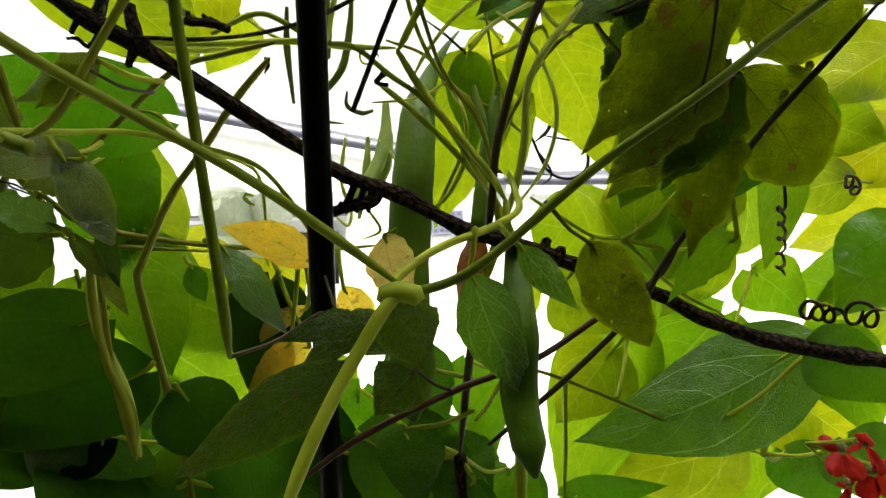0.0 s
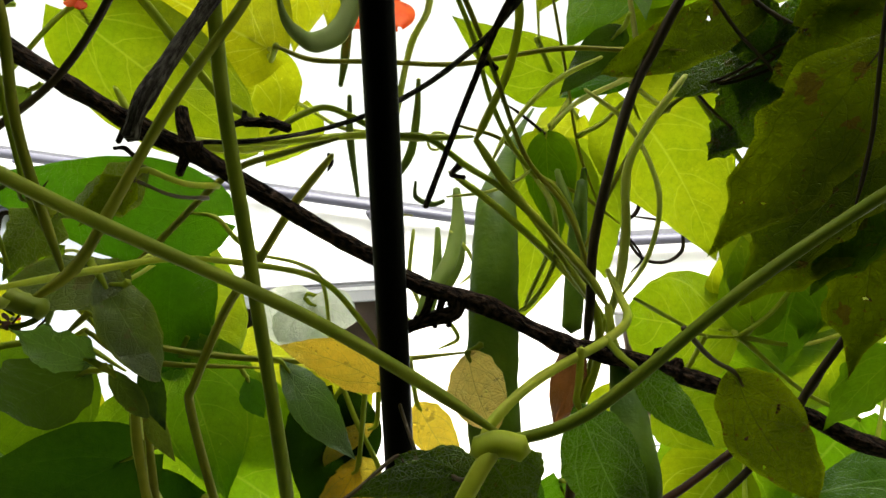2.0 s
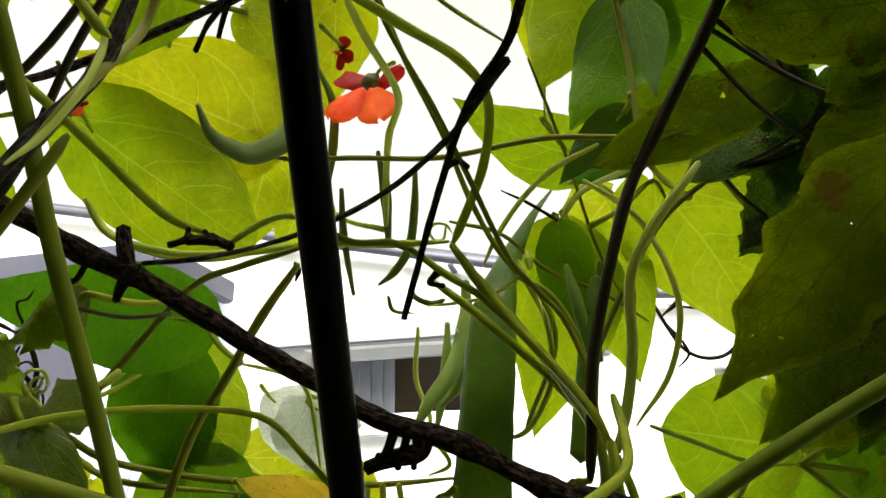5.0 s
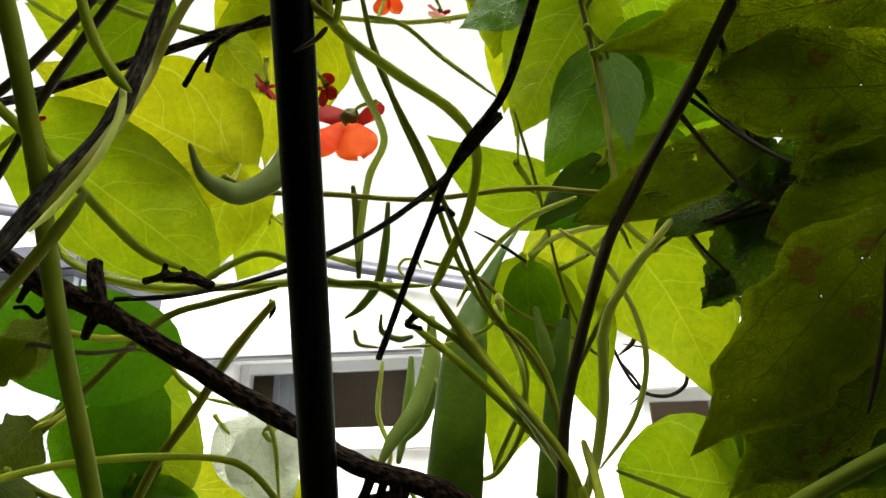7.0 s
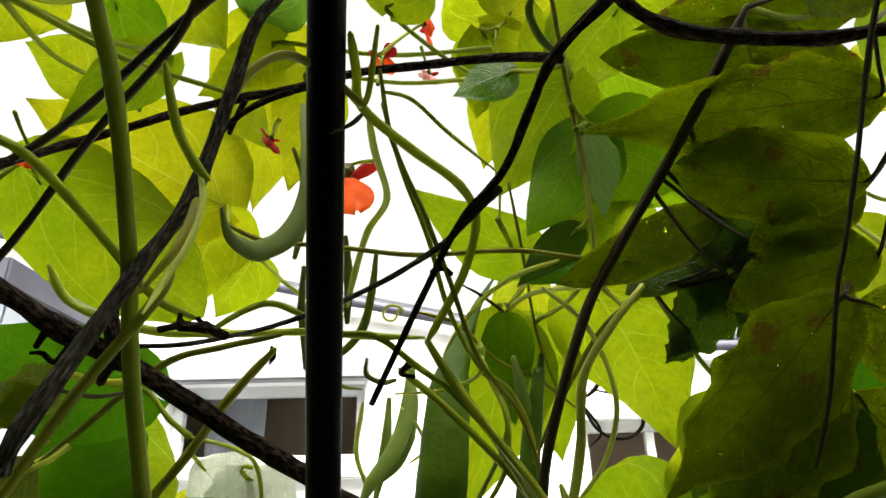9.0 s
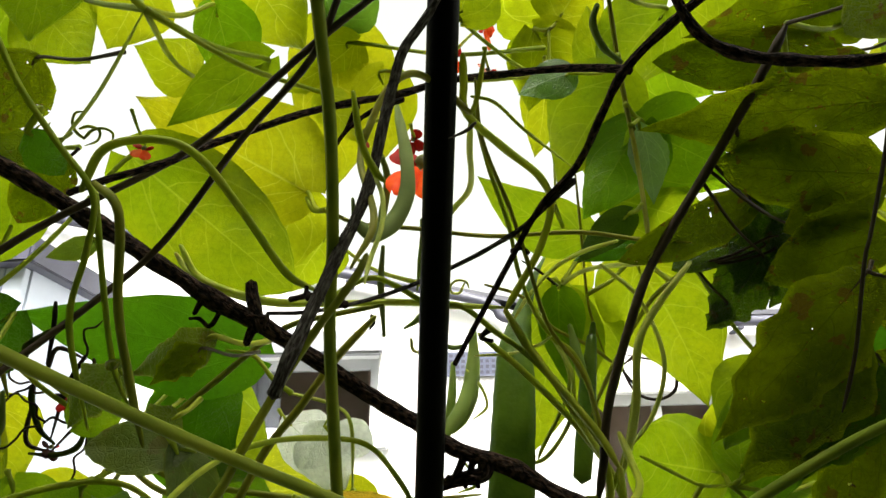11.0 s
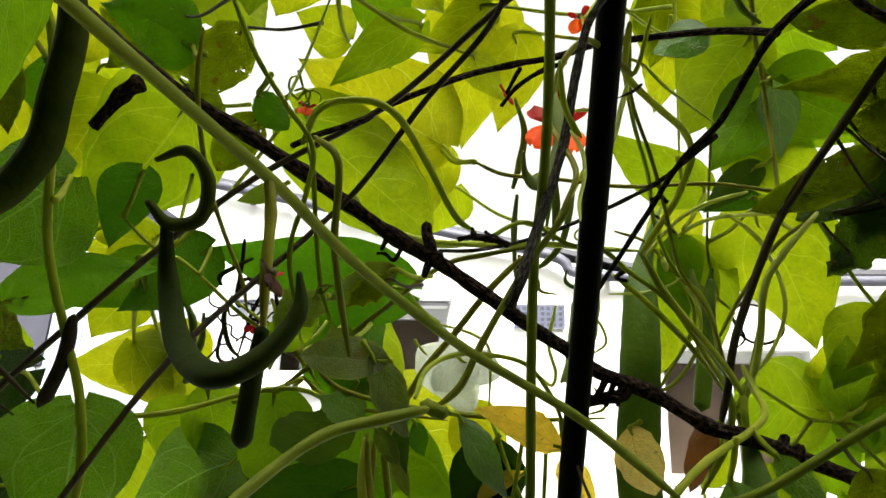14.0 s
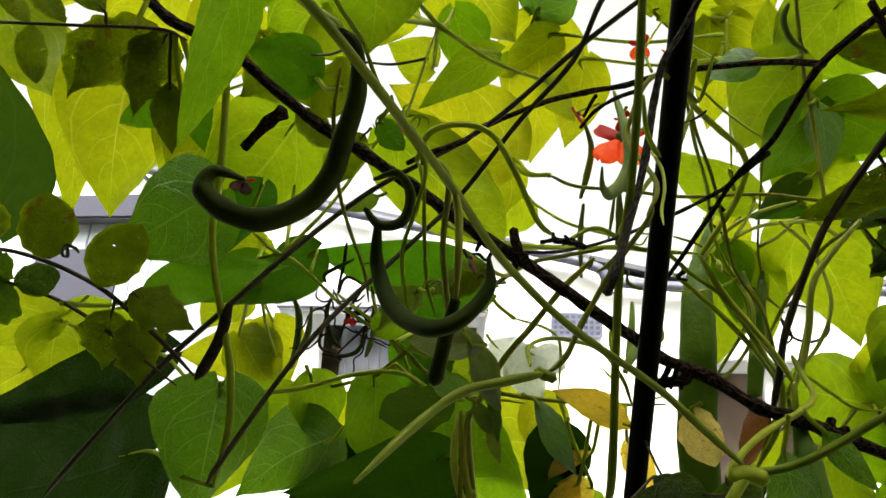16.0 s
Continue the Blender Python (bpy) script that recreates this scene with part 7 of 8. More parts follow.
leaf("bean_right", "leaf", (0.2612, 0.4210, 1.5881), (0.2145, 0.4327, 1.5715), (0.391, 0.217, -0.894), 0.0392, "bean", "bean_lime", 0.12, 0.10, stalk=(0.2950, 0.4351, 1.5857))
leaf("bean_right", "leaf", (0.2683, 0.4659, 1.5039), (0.2373, 0.4912, 1.4628), (0.681, -0.270, -0.680), 0.0507, "bean", "bean_lime", 0.12, 0.10, stalk=(0.2886, 0.4676, 1.5287))
leaf("bean_right", "leaf", (0.2964, 0.4713, 1.4816), (0.3509, 0.4804, 1.4644), (0.335, -0.493, 0.802), 0.0560, "bean", "bean", 0.12, 0.10, stalk=(0.2476, 0.4941, 1.4853))
leaf("bean_right", "leaf", (0.3189, 0.4796, 1.4345), (0.2543, 0.4915, 1.4180), (0.254, 0.041, -0.966), 0.0473, "bean", "bean", 0.12, 0.10, stalk=(0.3660, 0.4993, 1.4404))
leaf("bean_left", "leaf", (-0.1511, 0.3863, 1.4633), (-0.2786, 0.3631, 1.4861), (-0.197, 0.235, -0.952), 0.0585, "bean", "bean_part_shade", 0.06, 0.05, label="broad ribbed green leaf", stalk=(-0.1278, 0.3893, 1.4413))

# thin stems and curls among the pods
leaf("bean_right", "leaf", (0.0331, 0.4082, 1.5038), (0.0389, 0.4339, 1.4501), (0.980, -0.197, -0.029), 0.0307, "bean", "bean_mid", 0.12, 0.10)
leaf("bean_right", "leaf", (0.0666, 0.3491, 1.5313), (0.0368, 0.3640, 1.5070), (0.662, 0.112, -0.741), 0.0204, "bean", "bean_olive_shade", 0.12, 0.10, stalk=(0.0681, 0.3300, 1.5278))
stem("bean_right", "stem", [(-0.0207, 0.3497, 1.4640), (0.0015, 0.3553, 1.4456), (0.0285, 0.3659, 1.4188), (0.0474, 0.3757, 1.3935), (0.0552, 0.3855, 1.3685), (0.0535, 0.3993, 1.3369)], 0.00176, 0.00192, "stem")
stem("bean_right", "stem", [(0.0166, 0.3555, 1.4706), (0.0206, 0.3529, 1.4578), (0.0264, 0.3518, 1.4425), (0.0261, 0.3641, 1.4219), (0.0145, 0.3770, 1.4040), (0.0033, 0.3827, 1.3998)], 0.00124, 0.00111, "stem_pale")
stem("bean_right", "stem", [(-0.0227, 0.2754, 1.5545), (-0.0151, 0.2939, 1.5318), (-0.0056, 0.3118, 1.5101), (0.0004, 0.3331, 1.4914), (0.0101, 0.3450, 1.4713), (0.0249, 0.3556, 1.4533)], 0.00108, 0.00122, "stem")
stem("bean_right", "stem", [(0.0528, 0.3326, 1.5083), (0.0359, 0.3440, 1.5065), (0.0213, 0.3575, 1.5014), (0.0078, 0.3654, 1.4881), (-0.0009, 0.3727, 1.4761)], 0.00120, 0.00116, "stem_pale")
stem("bean_right", "stem", [(0.0630, 0.3750, 1.4028), (0.0846, 0.3991, 1.3961), (0.1096, 0.4237, 1.3884), (0.1316, 0.4340, 1.3878)], 0.00109, 0.00108, "stem")
stem("bean_right", "stem", [(-0.0155, 0.3701, 1.4979), (0.0070, 0.3826, 1.4937), (0.0268, 0.4010, 1.4793), (0.0515, 0.4160, 1.4707), (0.0736, 0.4334, 1.4581)], 0.00102, 0.00114, "stem_olive")
stem("bean_right", "tendril", [(-0.0264, 0.4330, 1.4608), (-0.0167, 0.4395, 1.4497), (-0.0136, 0.4461, 1.4386), (-0.0229, 0.4505, 1.4314)], 0.00115, 0.00100, "stem_pale")
stem("bean_right", "tendril", [(-0.0488, 0.4375, 1.4642), (-0.0537, 0.4505, 1.4384), (-0.0484, 0.4601, 1.4193), (-0.0514, 0.4650, 1.4100), (-0.0592, 0.4619, 1.4161)], 0.00151, 0.00121, "stem_pale")
stem("bean_right", "tendril", [(-0.0616, 0.4222, 1.4796), (-0.0599, 0.4265, 1.4725), (-0.0481, 0.4275, 1.4703)], 0.00131, 0.00098, "stem_olive")
stem("bean_right", "tendril", [(-0.0299, 0.3865, 1.4024), (-0.0233, 0.3933, 1.3911), (-0.0337, 0.3961, 1.3864)], 0.00113, 0.00086, "stem")
stem("bean_right", "stem", [(0.0464, 0.3475, 1.5006), (0.0675, 0.3570, 1.4838), (0.0792, 0.3656, 1.4519), (0.0745, 0.3817, 1.4253), (0.0590, 0.3945, 1.4046)], 0.00122, 0.00125, "stem_pale")
stem("bean_right", "stem", [(0.1030, 0.3638, 1.5051), (0.0777, 0.3654, 1.4863), (0.0559, 0.3750, 1.4542), (0.0406, 0.3826, 1.4251)], 0.00124, 0.00125, "stem_olive")
stem("bean_left", "tendril", [(-0.2448, 0.3759, 1.4340), (-0.2382, 0.3765, 1.4340), (-0.2326, 0.3790, 1.4302), (-0.2333, 0.3828, 1.4229), (-0.2271, 0.3847, 1.4195), (-0.2206, 0.3862, 1.4167)], 0.00071, 0.00053, "dry")
stem("bean_left", "tendril", [(-0.2406, 0.3663, 1.4262), (-0.2355, 0.3688, 1.4215), (-0.2290, 0.3697, 1.4208), (-0.2227, 0.3709, 1.4195), (-0.2164, 0.3723, 1.4166), (-0.2124, 0.3703, 1.4205)], 0.00069, 0.00051, "dry")
stem("bean_left", "tendril", [(-0.2502, 0.3624, 1.4248), (-0.2547, 0.3607, 1.4279), (-0.2543, 0.3581, 1.4328), (-0.2603, 0.3574, 1.4353), (-0.2641, 0.3553, 1.4389), (-0.2710, 0.3560, 1.4375)], 0.00069, 0.00052, "dry")
stem("bean_left", "tendril", [(-0.2347, 0.3620, 1.4514), (-0.2407, 0.3639, 1.4470), (-0.2468, 0.3630, 1.4484), (-0.2535, 0.3636, 1.4464), (-0.2564, 0.3613, 1.4507), (-0.2586, 0.3589, 1.4551)], 0.00070, 0.00053, "dry")
stem("bean_left", "tendril", [(-0.2533, 0.3654, 1.4245), (-0.2480, 0.3639, 1.4273), (-0.2420, 0.3657, 1.4247), (-0.2353, 0.3657, 1.4249), (-0.2298, 0.3649, 1.4275), (-0.2287, 0.3623, 1.4323)], 0.00070, 0.00051, "dry")
stem("bean_left", "tendril", [(-0.2575, 0.3594, 1.4472), (-0.2641, 0.3625, 1.4426), (-0.2711, 0.3636, 1.4405), (-0.2774, 0.3660, 1.4359), (-0.2816, 0.3700, 1.4290), (-0.2893, 0.3719, 1.4254)], 0.00070, 0.00054, "dry")
stem("bean_left", "tendril", [(-0.2479, 0.3549, 1.4394), (-0.2546, 0.3550, 1.4392), (-0.2557, 0.3525, 1.4441), (-0.2629, 0.3531, 1.4437), (-0.2675, 0.3514, 1.4468), (-0.2663, 0.3488, 1.4515)], 0.00069, 0.00052, "dry")
stem("bean_left", "tendril", [(-0.2380, 0.3662, 1.4464), (-0.2431, 0.3687, 1.4408), (-0.2413, 0.3727, 1.4344), (-0.2351, 0.3746, 1.4311), (-0.2354, 0.3784, 1.4238), (-0.2309, 0.3815, 1.4187)], 0.00070, 0.00053, "dry")
stem("bean_left", "tendril", [(-0.2355, 0.3776, 1.4269), (-0.2377, 0.3814, 1.4197), (-0.2402, 0.3852, 1.4126), (-0.2464, 0.3877, 1.4080), (-0.2469, 0.3917, 1.4007), (-0.2513, 0.3946, 1.3940)], 0.00071, 0.00054, "dry")
stem("bean_left", "tendril", [(-0.2357, 0.3631, 1.4583), (-0.2342, 0.3605, 1.4631), (-0.2355, 0.3580, 1.4678), (-0.2348, 0.3554, 1.4727), (-0.2286, 0.3548, 1.4739), (-0.2241, 0.3532, 1.4774)], 0.00070, 0.00052, "dry")
stem("bean_left", "tendril", [(-0.2415, 0.3544, 1.4455), (-0.2394, 0.3582, 1.4392), (-0.2329, 0.3591, 1.4377), (-0.2285, 0.3576, 1.4413), (-0.2222, 0.3572, 1.4423), (-0.2187, 0.3605, 1.4367)], 0.00069, 0.00051, "dry")
stem("bean_left", "tendril", [(-0.2598, 0.3710, 1.4237), (-0.2671, 0.3718, 1.4227), (-0.2734, 0.3751, 1.4172), (-0.2800, 0.3772, 1.4132), (-0.2870, 0.3772, 1.4136), (-0.2944, 0.3772, 1.4135)], 0.00071, 0.00054, "dry")
stem("bean_left", "tendril", [(-0.2000, 0.2417, 1.5179), (-0.1989, 0.2449, 1.5156), (-0.2011, 0.2455, 1.5129), (-0.2052, 0.2461, 1.5117), (-0.2087, 0.2447, 1.5130)], 0.00074, 0.00043, "stem")
stem("bean_left", "tendril", [(-0.1811, 0.2410, 1.5215), (-0.1780, 0.2407, 1.5253), (-0.1739, 0.2413, 1.5263), (-0.1705, 0.2424, 1.5245), (-0.1713, 0.2443, 1.5210)], 0.00073, 0.00042, "stem")
stem("bean_left", "tendril", [(-0.1944, 0.2395, 1.5244), (-0.1933, 0.2414, 1.5212), (-0.1969, 0.2427, 1.5191), (-0.2005, 0.2411, 1.5188), (-0.2024, 0.2394, 1.5217)], 0.00073, 0.00042, "stem")
stem("bean_left", "tendril", [(-0.1854, 0.2398, 1.5237), (-0.1893, 0.2409, 1.5220), (-0.1935, 0.2408, 1.5222), (-0.1962, 0.2395, 1.5246), (-0.1939, 0.2377, 1.5275)], 0.00073, 0.00042, "stem")
stem("bean_left", "tendril", [(-0.1809, 0.2409, 1.5216), (-0.1837, 0.2396, 1.5238), (-0.1848, 0.2377, 1.5270), (-0.1832, 0.2358, 1.5303), (-0.1790, 0.2354, 1.5308)], 0.00073, 0.00042, "stem")
stem("bean_left", "tendril", [(-0.1822, 0.2389, 1.5250), (-0.1781, 0.2384, 1.5256), (-0.1757, 0.2417, 1.5255), (-0.1770, 0.2436, 1.5221), (-0.1810, 0.2424, 1.5191)], 0.00073, 0.00042, "stem")
stem("bean_left", "tendril", [(-0.1936, 0.2414, 1.5211), (-0.1975, 0.2425, 1.5195), (-0.2003, 0.2400, 1.5207), (-0.1996, 0.2379, 1.5240), (-0.1970, 0.2378, 1.5274)], 0.00074, 0.00042, "stem")
pod("bean_right", [(-0.0741, 0.2559, 1.4991), (-0.0737, 0.2636, 1.4931), (-0.0717, 0.2724, 1.4923), (-0.0680, 0.2813, 1.4941), (-0.0600, 0.2892, 1.5037), (-0.0544, 0.2924, 1.5204), (-0.0555, 0.2951, 1.5426), (-0.0588, 0.2986, 1.5625), (-0.0608, 0.3003, 1.5736)], [0.002, 0.005, 0.007, 0.0082, 0.0088, 0.0088, 0.008, 0.006, 0.003], "pod_downy", 0.6, (-0.000, 0.003, 1.000), "curved downy green bean pod")
pod("bean_right", [(-0.0778, 0.3497, 1.5826), (-0.0717, 0.3592, 1.5638), (-0.0748, 0.3684, 1.5453), (-0.0793, 0.3759, 1.5304)], [0.0020, 0.0045, 0.0053, 0.0025], "pod_pale", 0.60, (0.996, -0.076, 0.045))
pod("bean_right", [(-0.0765, 0.3859, 1.5297), (-0.0786, 0.3965, 1.5084), (-0.0777, 0.4114, 1.4789)], [0.0025, 0.0047, 0.0022], "pod_downy", 0.60, (0.999, -0.041, -0.025))
pod("bean_right", [(-0.0517, 0.3712, 1.5405), (-0.0508, 0.3815, 1.5198), (-0.0524, 0.3917, 1.4989)], [0.0024, 0.0058, 0.0025], "pod_downy", 0.60, (0.995, -0.092, -0.040))
pod("bean_left", [(-0.2916, 0.3627, 1.4538), (-0.2878, 0.3730, 1.4365), (-0.2915, 0.3849, 1.4168), (-0.2982, 0.3946, 1.4008)], [0.0021, 0.0046, 0.0060, 0.0039], "pod_downy", 0.70, (0.918, 0.340, 0.205))
leaf("bean_left", "leaf", (-0.1722, 0.3179, 1.6601), (-0.1600, 0.3494, 1.6070), (0.979, -0.159, 0.133), 0.0411, "bean", "bean_mid", 0.12, 0.10, stalk=(-0.1691, 0.2454, 1.5907))
flower("bean_right", (0.2704, 0.4575, 1.2451), 0.0262, "petal_dark", 0, "deep scarlet flower", stalk=(0.2456, 0.4552, 1.2519))
flower("bean_right", (0.2861, 0.4550, 1.2484), 0.0231, "petal_dark", 80, "deep scarlet flower", stalk=(0.2456, 0.4552, 1.2519))
flower("bean_right", (0.2952, 0.4673, 1.2282), 0.0267, "petal_dark", 150, "deep scarlet flower", stalk=(0.2456, 0.4552, 1.2519))
flower("bean_right", (0.2805, 0.4730, 1.2199), 0.0231, "petal_dark", 220, "deep scarlet flower", stalk=(0.2456, 0.4552, 1.2519))
leaf("bean_right", "leaf", (0.2004, 0.3652, 1.5529), (0.1540, 0.3794, 1.5299), (0.469, 0.111, -0.876), 0.0460, "bean", "bean_mid", 0.12, 0.10, stalk=(0.2024, 0.2769, 1.4598))
leaf("bean_right", "leaf", (0.2183, 0.4185, 1.4661), (0.1868, 0.4417, 1.4188), (0.697, -0.300, -0.652), 0.0486, "bean", "bean_mid", 0.12, 0.10, stalk=(0.1696, 0.3000, 1.4290))

# low leaves left of the pole
leaf("bean_left", "leaf", (-0.2147, 0.3280, 1.4192), (-0.1863, 0.3197, 1.4324), (-0.458, -0.696, 0.553), 0.0230, "bean", "bean_mid", 0.12, 0.10, wave=2.0, stalk=(-0.2183, 0.3487, 1.4363))
pod("bean_left", [(-0.2402, 0.3458, 1.4735), (-0.2512, 0.3482, 1.4689), (-0.2629, 0.3516, 1.4635), (-0.2625, 0.3544, 1.4582)], [0.0017, 0.0030, 0.0030, 0.0017], "pod_silhouette", 0.80, (0.472, 0.459, -0.753))
pod("bean_left", [(-0.2577, 0.3598, 1.4518), (-0.2642, 0.3673, 1.4395), (-0.2627, 0.3768, 1.4235), (-0.2552, 0.3816, 1.4152)], [0.0017, 0.0034, 0.0031, 0.0014], "pod_silhouette", 0.80, (0.879, 0.462, 0.119))
pod("bean_left", [(-0.2357, 0.3759, 1.4245), (-0.2429, 0.3826, 1.4134), (-0.2561, 0.3849, 1.4097), (-0.2705, 0.3845, 1.4107)], [0.0017, 0.0034, 0.0031, 0.0014], "pod_silhouette", 0.80, (0.647, 0.400, -0.650))
pod("bean_left", [(-0.2717, 0.3548, 1.4402), (-0.2755, 0.3639, 1.4233), (-0.2855, 0.3721, 1.4081)], [0.0020, 0.0047, 0.0027], "pod_downy", 0.80, (0.851, 0.522, -0.068))
pod("bean_left", [(-0.2273, 0.3701, 1.4302), (-0.2321, 0.3771, 1.4171), (-0.2358, 0.3813, 1.4093)], [0.0021, 0.0045, 0.0021], "pod_downy", 0.80, (0.900, 0.420, -0.122))
leaf("bean_left", "leaf", (-0.1597, 0.4754, 1.2676), (-0.1372, 0.5178, 1.1982), (0.805, 0.351, 0.477), 0.0798, "bean", "bean_mid", 0.12, 0.10, stalk=(-0.1494, 0.4520, 1.2508))
leaf("bean_left", "leaf", (-0.0617, 0.4801, 1.2556), (-0.1005, 0.5178, 1.1967), (0.849, 0.055, -0.525), 0.0643, "bean", "bean_deep_shade", 0.12, 0.10, stalk=(0.0189, 0.4266, 1.2577))
leaf("bean_left", "leaf", (-0.1994, 0.4406, 1.2769), (-0.2446, 0.4850, 1.2076), (0.863, 0.401, -0.306), 0.0775, "bean", "bean_deep_shade", 0.12, 0.10, stalk=(-0.1513, 0.4397, 1.2720))
leaf("bean_left", "leaf", (-0.1822, 0.4959, 1.2354), (-0.2189, 0.5294, 1.1831), (0.862, 0.273, -0.428), 0.0900, "bean", "bean_part_shade", 0.12, 0.10, stalk=(-0.1546, 0.4589, 1.2445))
leaf("bean_left", "leaf", (-0.0320, 0.4904, 1.2377), (-0.0523, 0.5235, 1.1854), (0.936, 0.015, -0.352), 0.0611, "bean", "bean_deep_shade", 0.12, 0.10, stalk=(0.0189, 0.4266, 1.2577))
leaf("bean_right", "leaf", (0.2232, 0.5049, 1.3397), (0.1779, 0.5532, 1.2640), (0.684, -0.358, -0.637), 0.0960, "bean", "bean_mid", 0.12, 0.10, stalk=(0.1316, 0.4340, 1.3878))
leaf("bean_left", "leaf", (-0.0121, 0.4476, 1.3219), (0.0040, 0.4884, 1.2555), (0.966, 0.037, 0.256), 0.0462, "bean", "bean_deep_shade", 0.12, 0.10, stalk=(0.0239, 0.3951, 1.3048))
leaf("bean_left", "leaf", (0.0300, 0.4821, 1.3128), (0.0462, 0.5265, 1.2404), (0.981, -0.052, 0.188), 0.0458, "bean", "bean_part_shade", 0.12, 0.10, stalk=(0.0539, 0.4435, 1.3094))
leaf("bean_left", "leaf", (-0.0449, 0.4741, 1.2966), (-0.0681, 0.5212, 1.2220), (0.966, 0.099, -0.238), 0.0568, "bean", "bean_part_shade", 0.12, 0.10, stalk=(0.0189, 0.4266, 1.2577))
leaf("bean_left", "leaf", (0.0078, 0.4775, 1.2568), (0.0345, 0.5176, 1.1910), (0.915, 0.048, 0.401), 0.0603, "bean", "bean_deep_shade", 0.12, 0.10, stalk=(0.0189, 0.4266, 1.2577))
leaf("bean_left", "leaf", (-0.0813, 0.5051, 1.3129), (-0.0609, 0.5344, 1.2646), (0.869, 0.162, 0.466), 0.0516, "bean", "bean_mid", 0.12, 0.10, stalk=(-0.1541, 0.4447, 1.2675))
leaf("bean_left", "leaf", (0.0567, 0.5098, 1.2346), (0.0403, 0.5414, 1.1847), (0.902, -0.164, -0.400), 0.0553, "bean", "bean_part_shade", 0.12, 0.10, stalk=(0.0189, 0.4266, 1.2577))
leaf("creeper_right", "leaf", (0.1440, 0.3447, 1.5234), (0.1231, 0.3673, 1.4870), (0.842, -0.081, -0.534), 0.0345, "lobed", "creeper_shade", 0.12, 0.10, stalk=(0.0948, 0.2999, 1.5355))
leaf("creeper_right", "leaf", (0.1574, 0.3441, 1.5155), (0.1409, 0.3665, 1.4792), (0.850, -0.176, -0.497), 0.0338, "lobed", "creeper_shade", 0.12, 0.10, stalk=(0.0931, 0.3022, 1.5331))
leaf("creeper_right", "leaf", (0.1335, 0.3407, 1.5303), (0.1079, 0.3498, 1.5164), (0.534, 0.305, -0.788), 0.0274, "lobed", "creeper_shade", 0.12, 0.10, stalk=(0.1038, 0.2882, 1.5499))
leaf("bean_left", "leaf", (-0.3229, 0.3832, 1.4787), (-0.3958, 0.3992, 1.4554), (0.333, 0.455, -0.826), 0.0448, "bean", "bean_part_shade", 0.12, 0.10, stalk=(-0.3078, 0.3331, 1.4698))
leaf("bean_left", "leaf", (-0.3498, 0.4208, 1.5047), (-0.4161, 0.4205, 1.5067), (-0.030, 0.281, -0.960), 0.0305, "bean", "bean_lime", 0.12, 0.10, stalk=(-0.3078, 0.3331, 1.4698))
leaf("bean_left", "leaf", (-0.3377, 0.4519, 1.4183), (-0.4271, 0.4542, 1.4163), (0.026, 0.120, -0.992), 0.0574, "bean", "bean_lime", 0.12, 0.10, stalk=(-0.3078, 0.3331, 1.4698))

# fading leaves, the large pod and the shaded creeper sprays
leaf("creeper_right", "leaf", (0.1348, 0.2695, 1.4674), (0.0728, 0.2959, 1.4021), (-0.720, 0.025, 0.693), 0.0392, "lobed", "creeper", 0.14, 0.10, stalk=(0.1380, 0.2700, 1.4720))
leaf("creeper_right", "leaf", (0.1402, 0.3047, 1.4297), (0.0875, 0.3150, 1.3874), (-0.581, 0.232, 0.780), 0.0354, "lobed", "creeper", 0.12, 0.10, stalk=(0.1402, 0.3047, 1.4297))
leaf("creeper_right", "leaf", (0.1402, 0.3047, 1.4297), (0.1284, 0.3250, 1.3563), (-0.963, 0.178, 0.204), 0.0343, "lobed", "creeper", 0.12, 0.10, stalk=(0.1402, 0.3047, 1.4297))
leaf("creeper_right", "leaf", (0.1488, 0.3000, 1.4398), (0.1966, 0.3300, 1.3904), (-0.762, 0.453, -0.462), 0.0493, "oval", "creeper", 0.12, 0.10, stalk=(0.1402, 0.3047, 1.4297))
leaf("creeper_right", "leaf", (0.1389, 0.2680, 1.4648), (0.2034, 0.2900, 1.4501), (-0.370, 0.630, -0.683), 0.0438, "oval", "creeper", 0.12, 0.10, stalk=(0.1348, 0.2695, 1.4674))
leaf("creeper_right", "leaf", (0.1546, 0.3300, 1.3696), (0.1211, 0.3400, 1.3388), (-0.613, 0.251, 0.749), 0.0198, "lobed", "bean_mid", 0.12, 0.10, stalk=(0.1402, 0.3047, 1.4297))
leaf("creeper_right", "leaf", (0.1362, 0.2850, 1.4393), (0.0841, 0.3100, 1.3923), (-0.513, 0.379, 0.770), 0.0344, "lobed", "creeper", 0.12, 0.10, stalk=(0.1402, 0.3047, 1.4297))
leaf("creeper_right", "leaf", (0.1422, 0.2900, 1.4331), (0.1116, 0.3100, 1.3878), (-0.755, 0.232, 0.613), 0.0326, "lobed", "creeper_shade", 0.12, 0.10, stalk=(0.1402, 0.3047, 1.4297))
leaf("creeper_right", "leaf", (0.1670, 0.2850, 1.5196), (0.0954, 0.3000, 1.5330), (-0.022, -0.720, 0.693), 0.0400, "oval", "creeper", 0.10, 0.10, stalk=(0.1700, 0.2650, 1.5300))
leaf("creeper_right", "leaf", (0.1745, 0.3000, 1.5229), (0.1266, 0.3050, 1.5014), (-0.416, -0.093, 0.905), 0.0259, "oval", "creeper", 0.12, 0.10, stalk=(0.1700, 0.2650, 1.5300))
leaf("creeper_right", "leaf", (0.1357, 0.3350, 1.5349), (0.0537, 0.3100, 1.4876), (-0.304, -0.517, 0.800), 0.0267, "oval", "creeper", 0.16, 0.10, stalk=(0.1404, 0.3300, 1.5354))
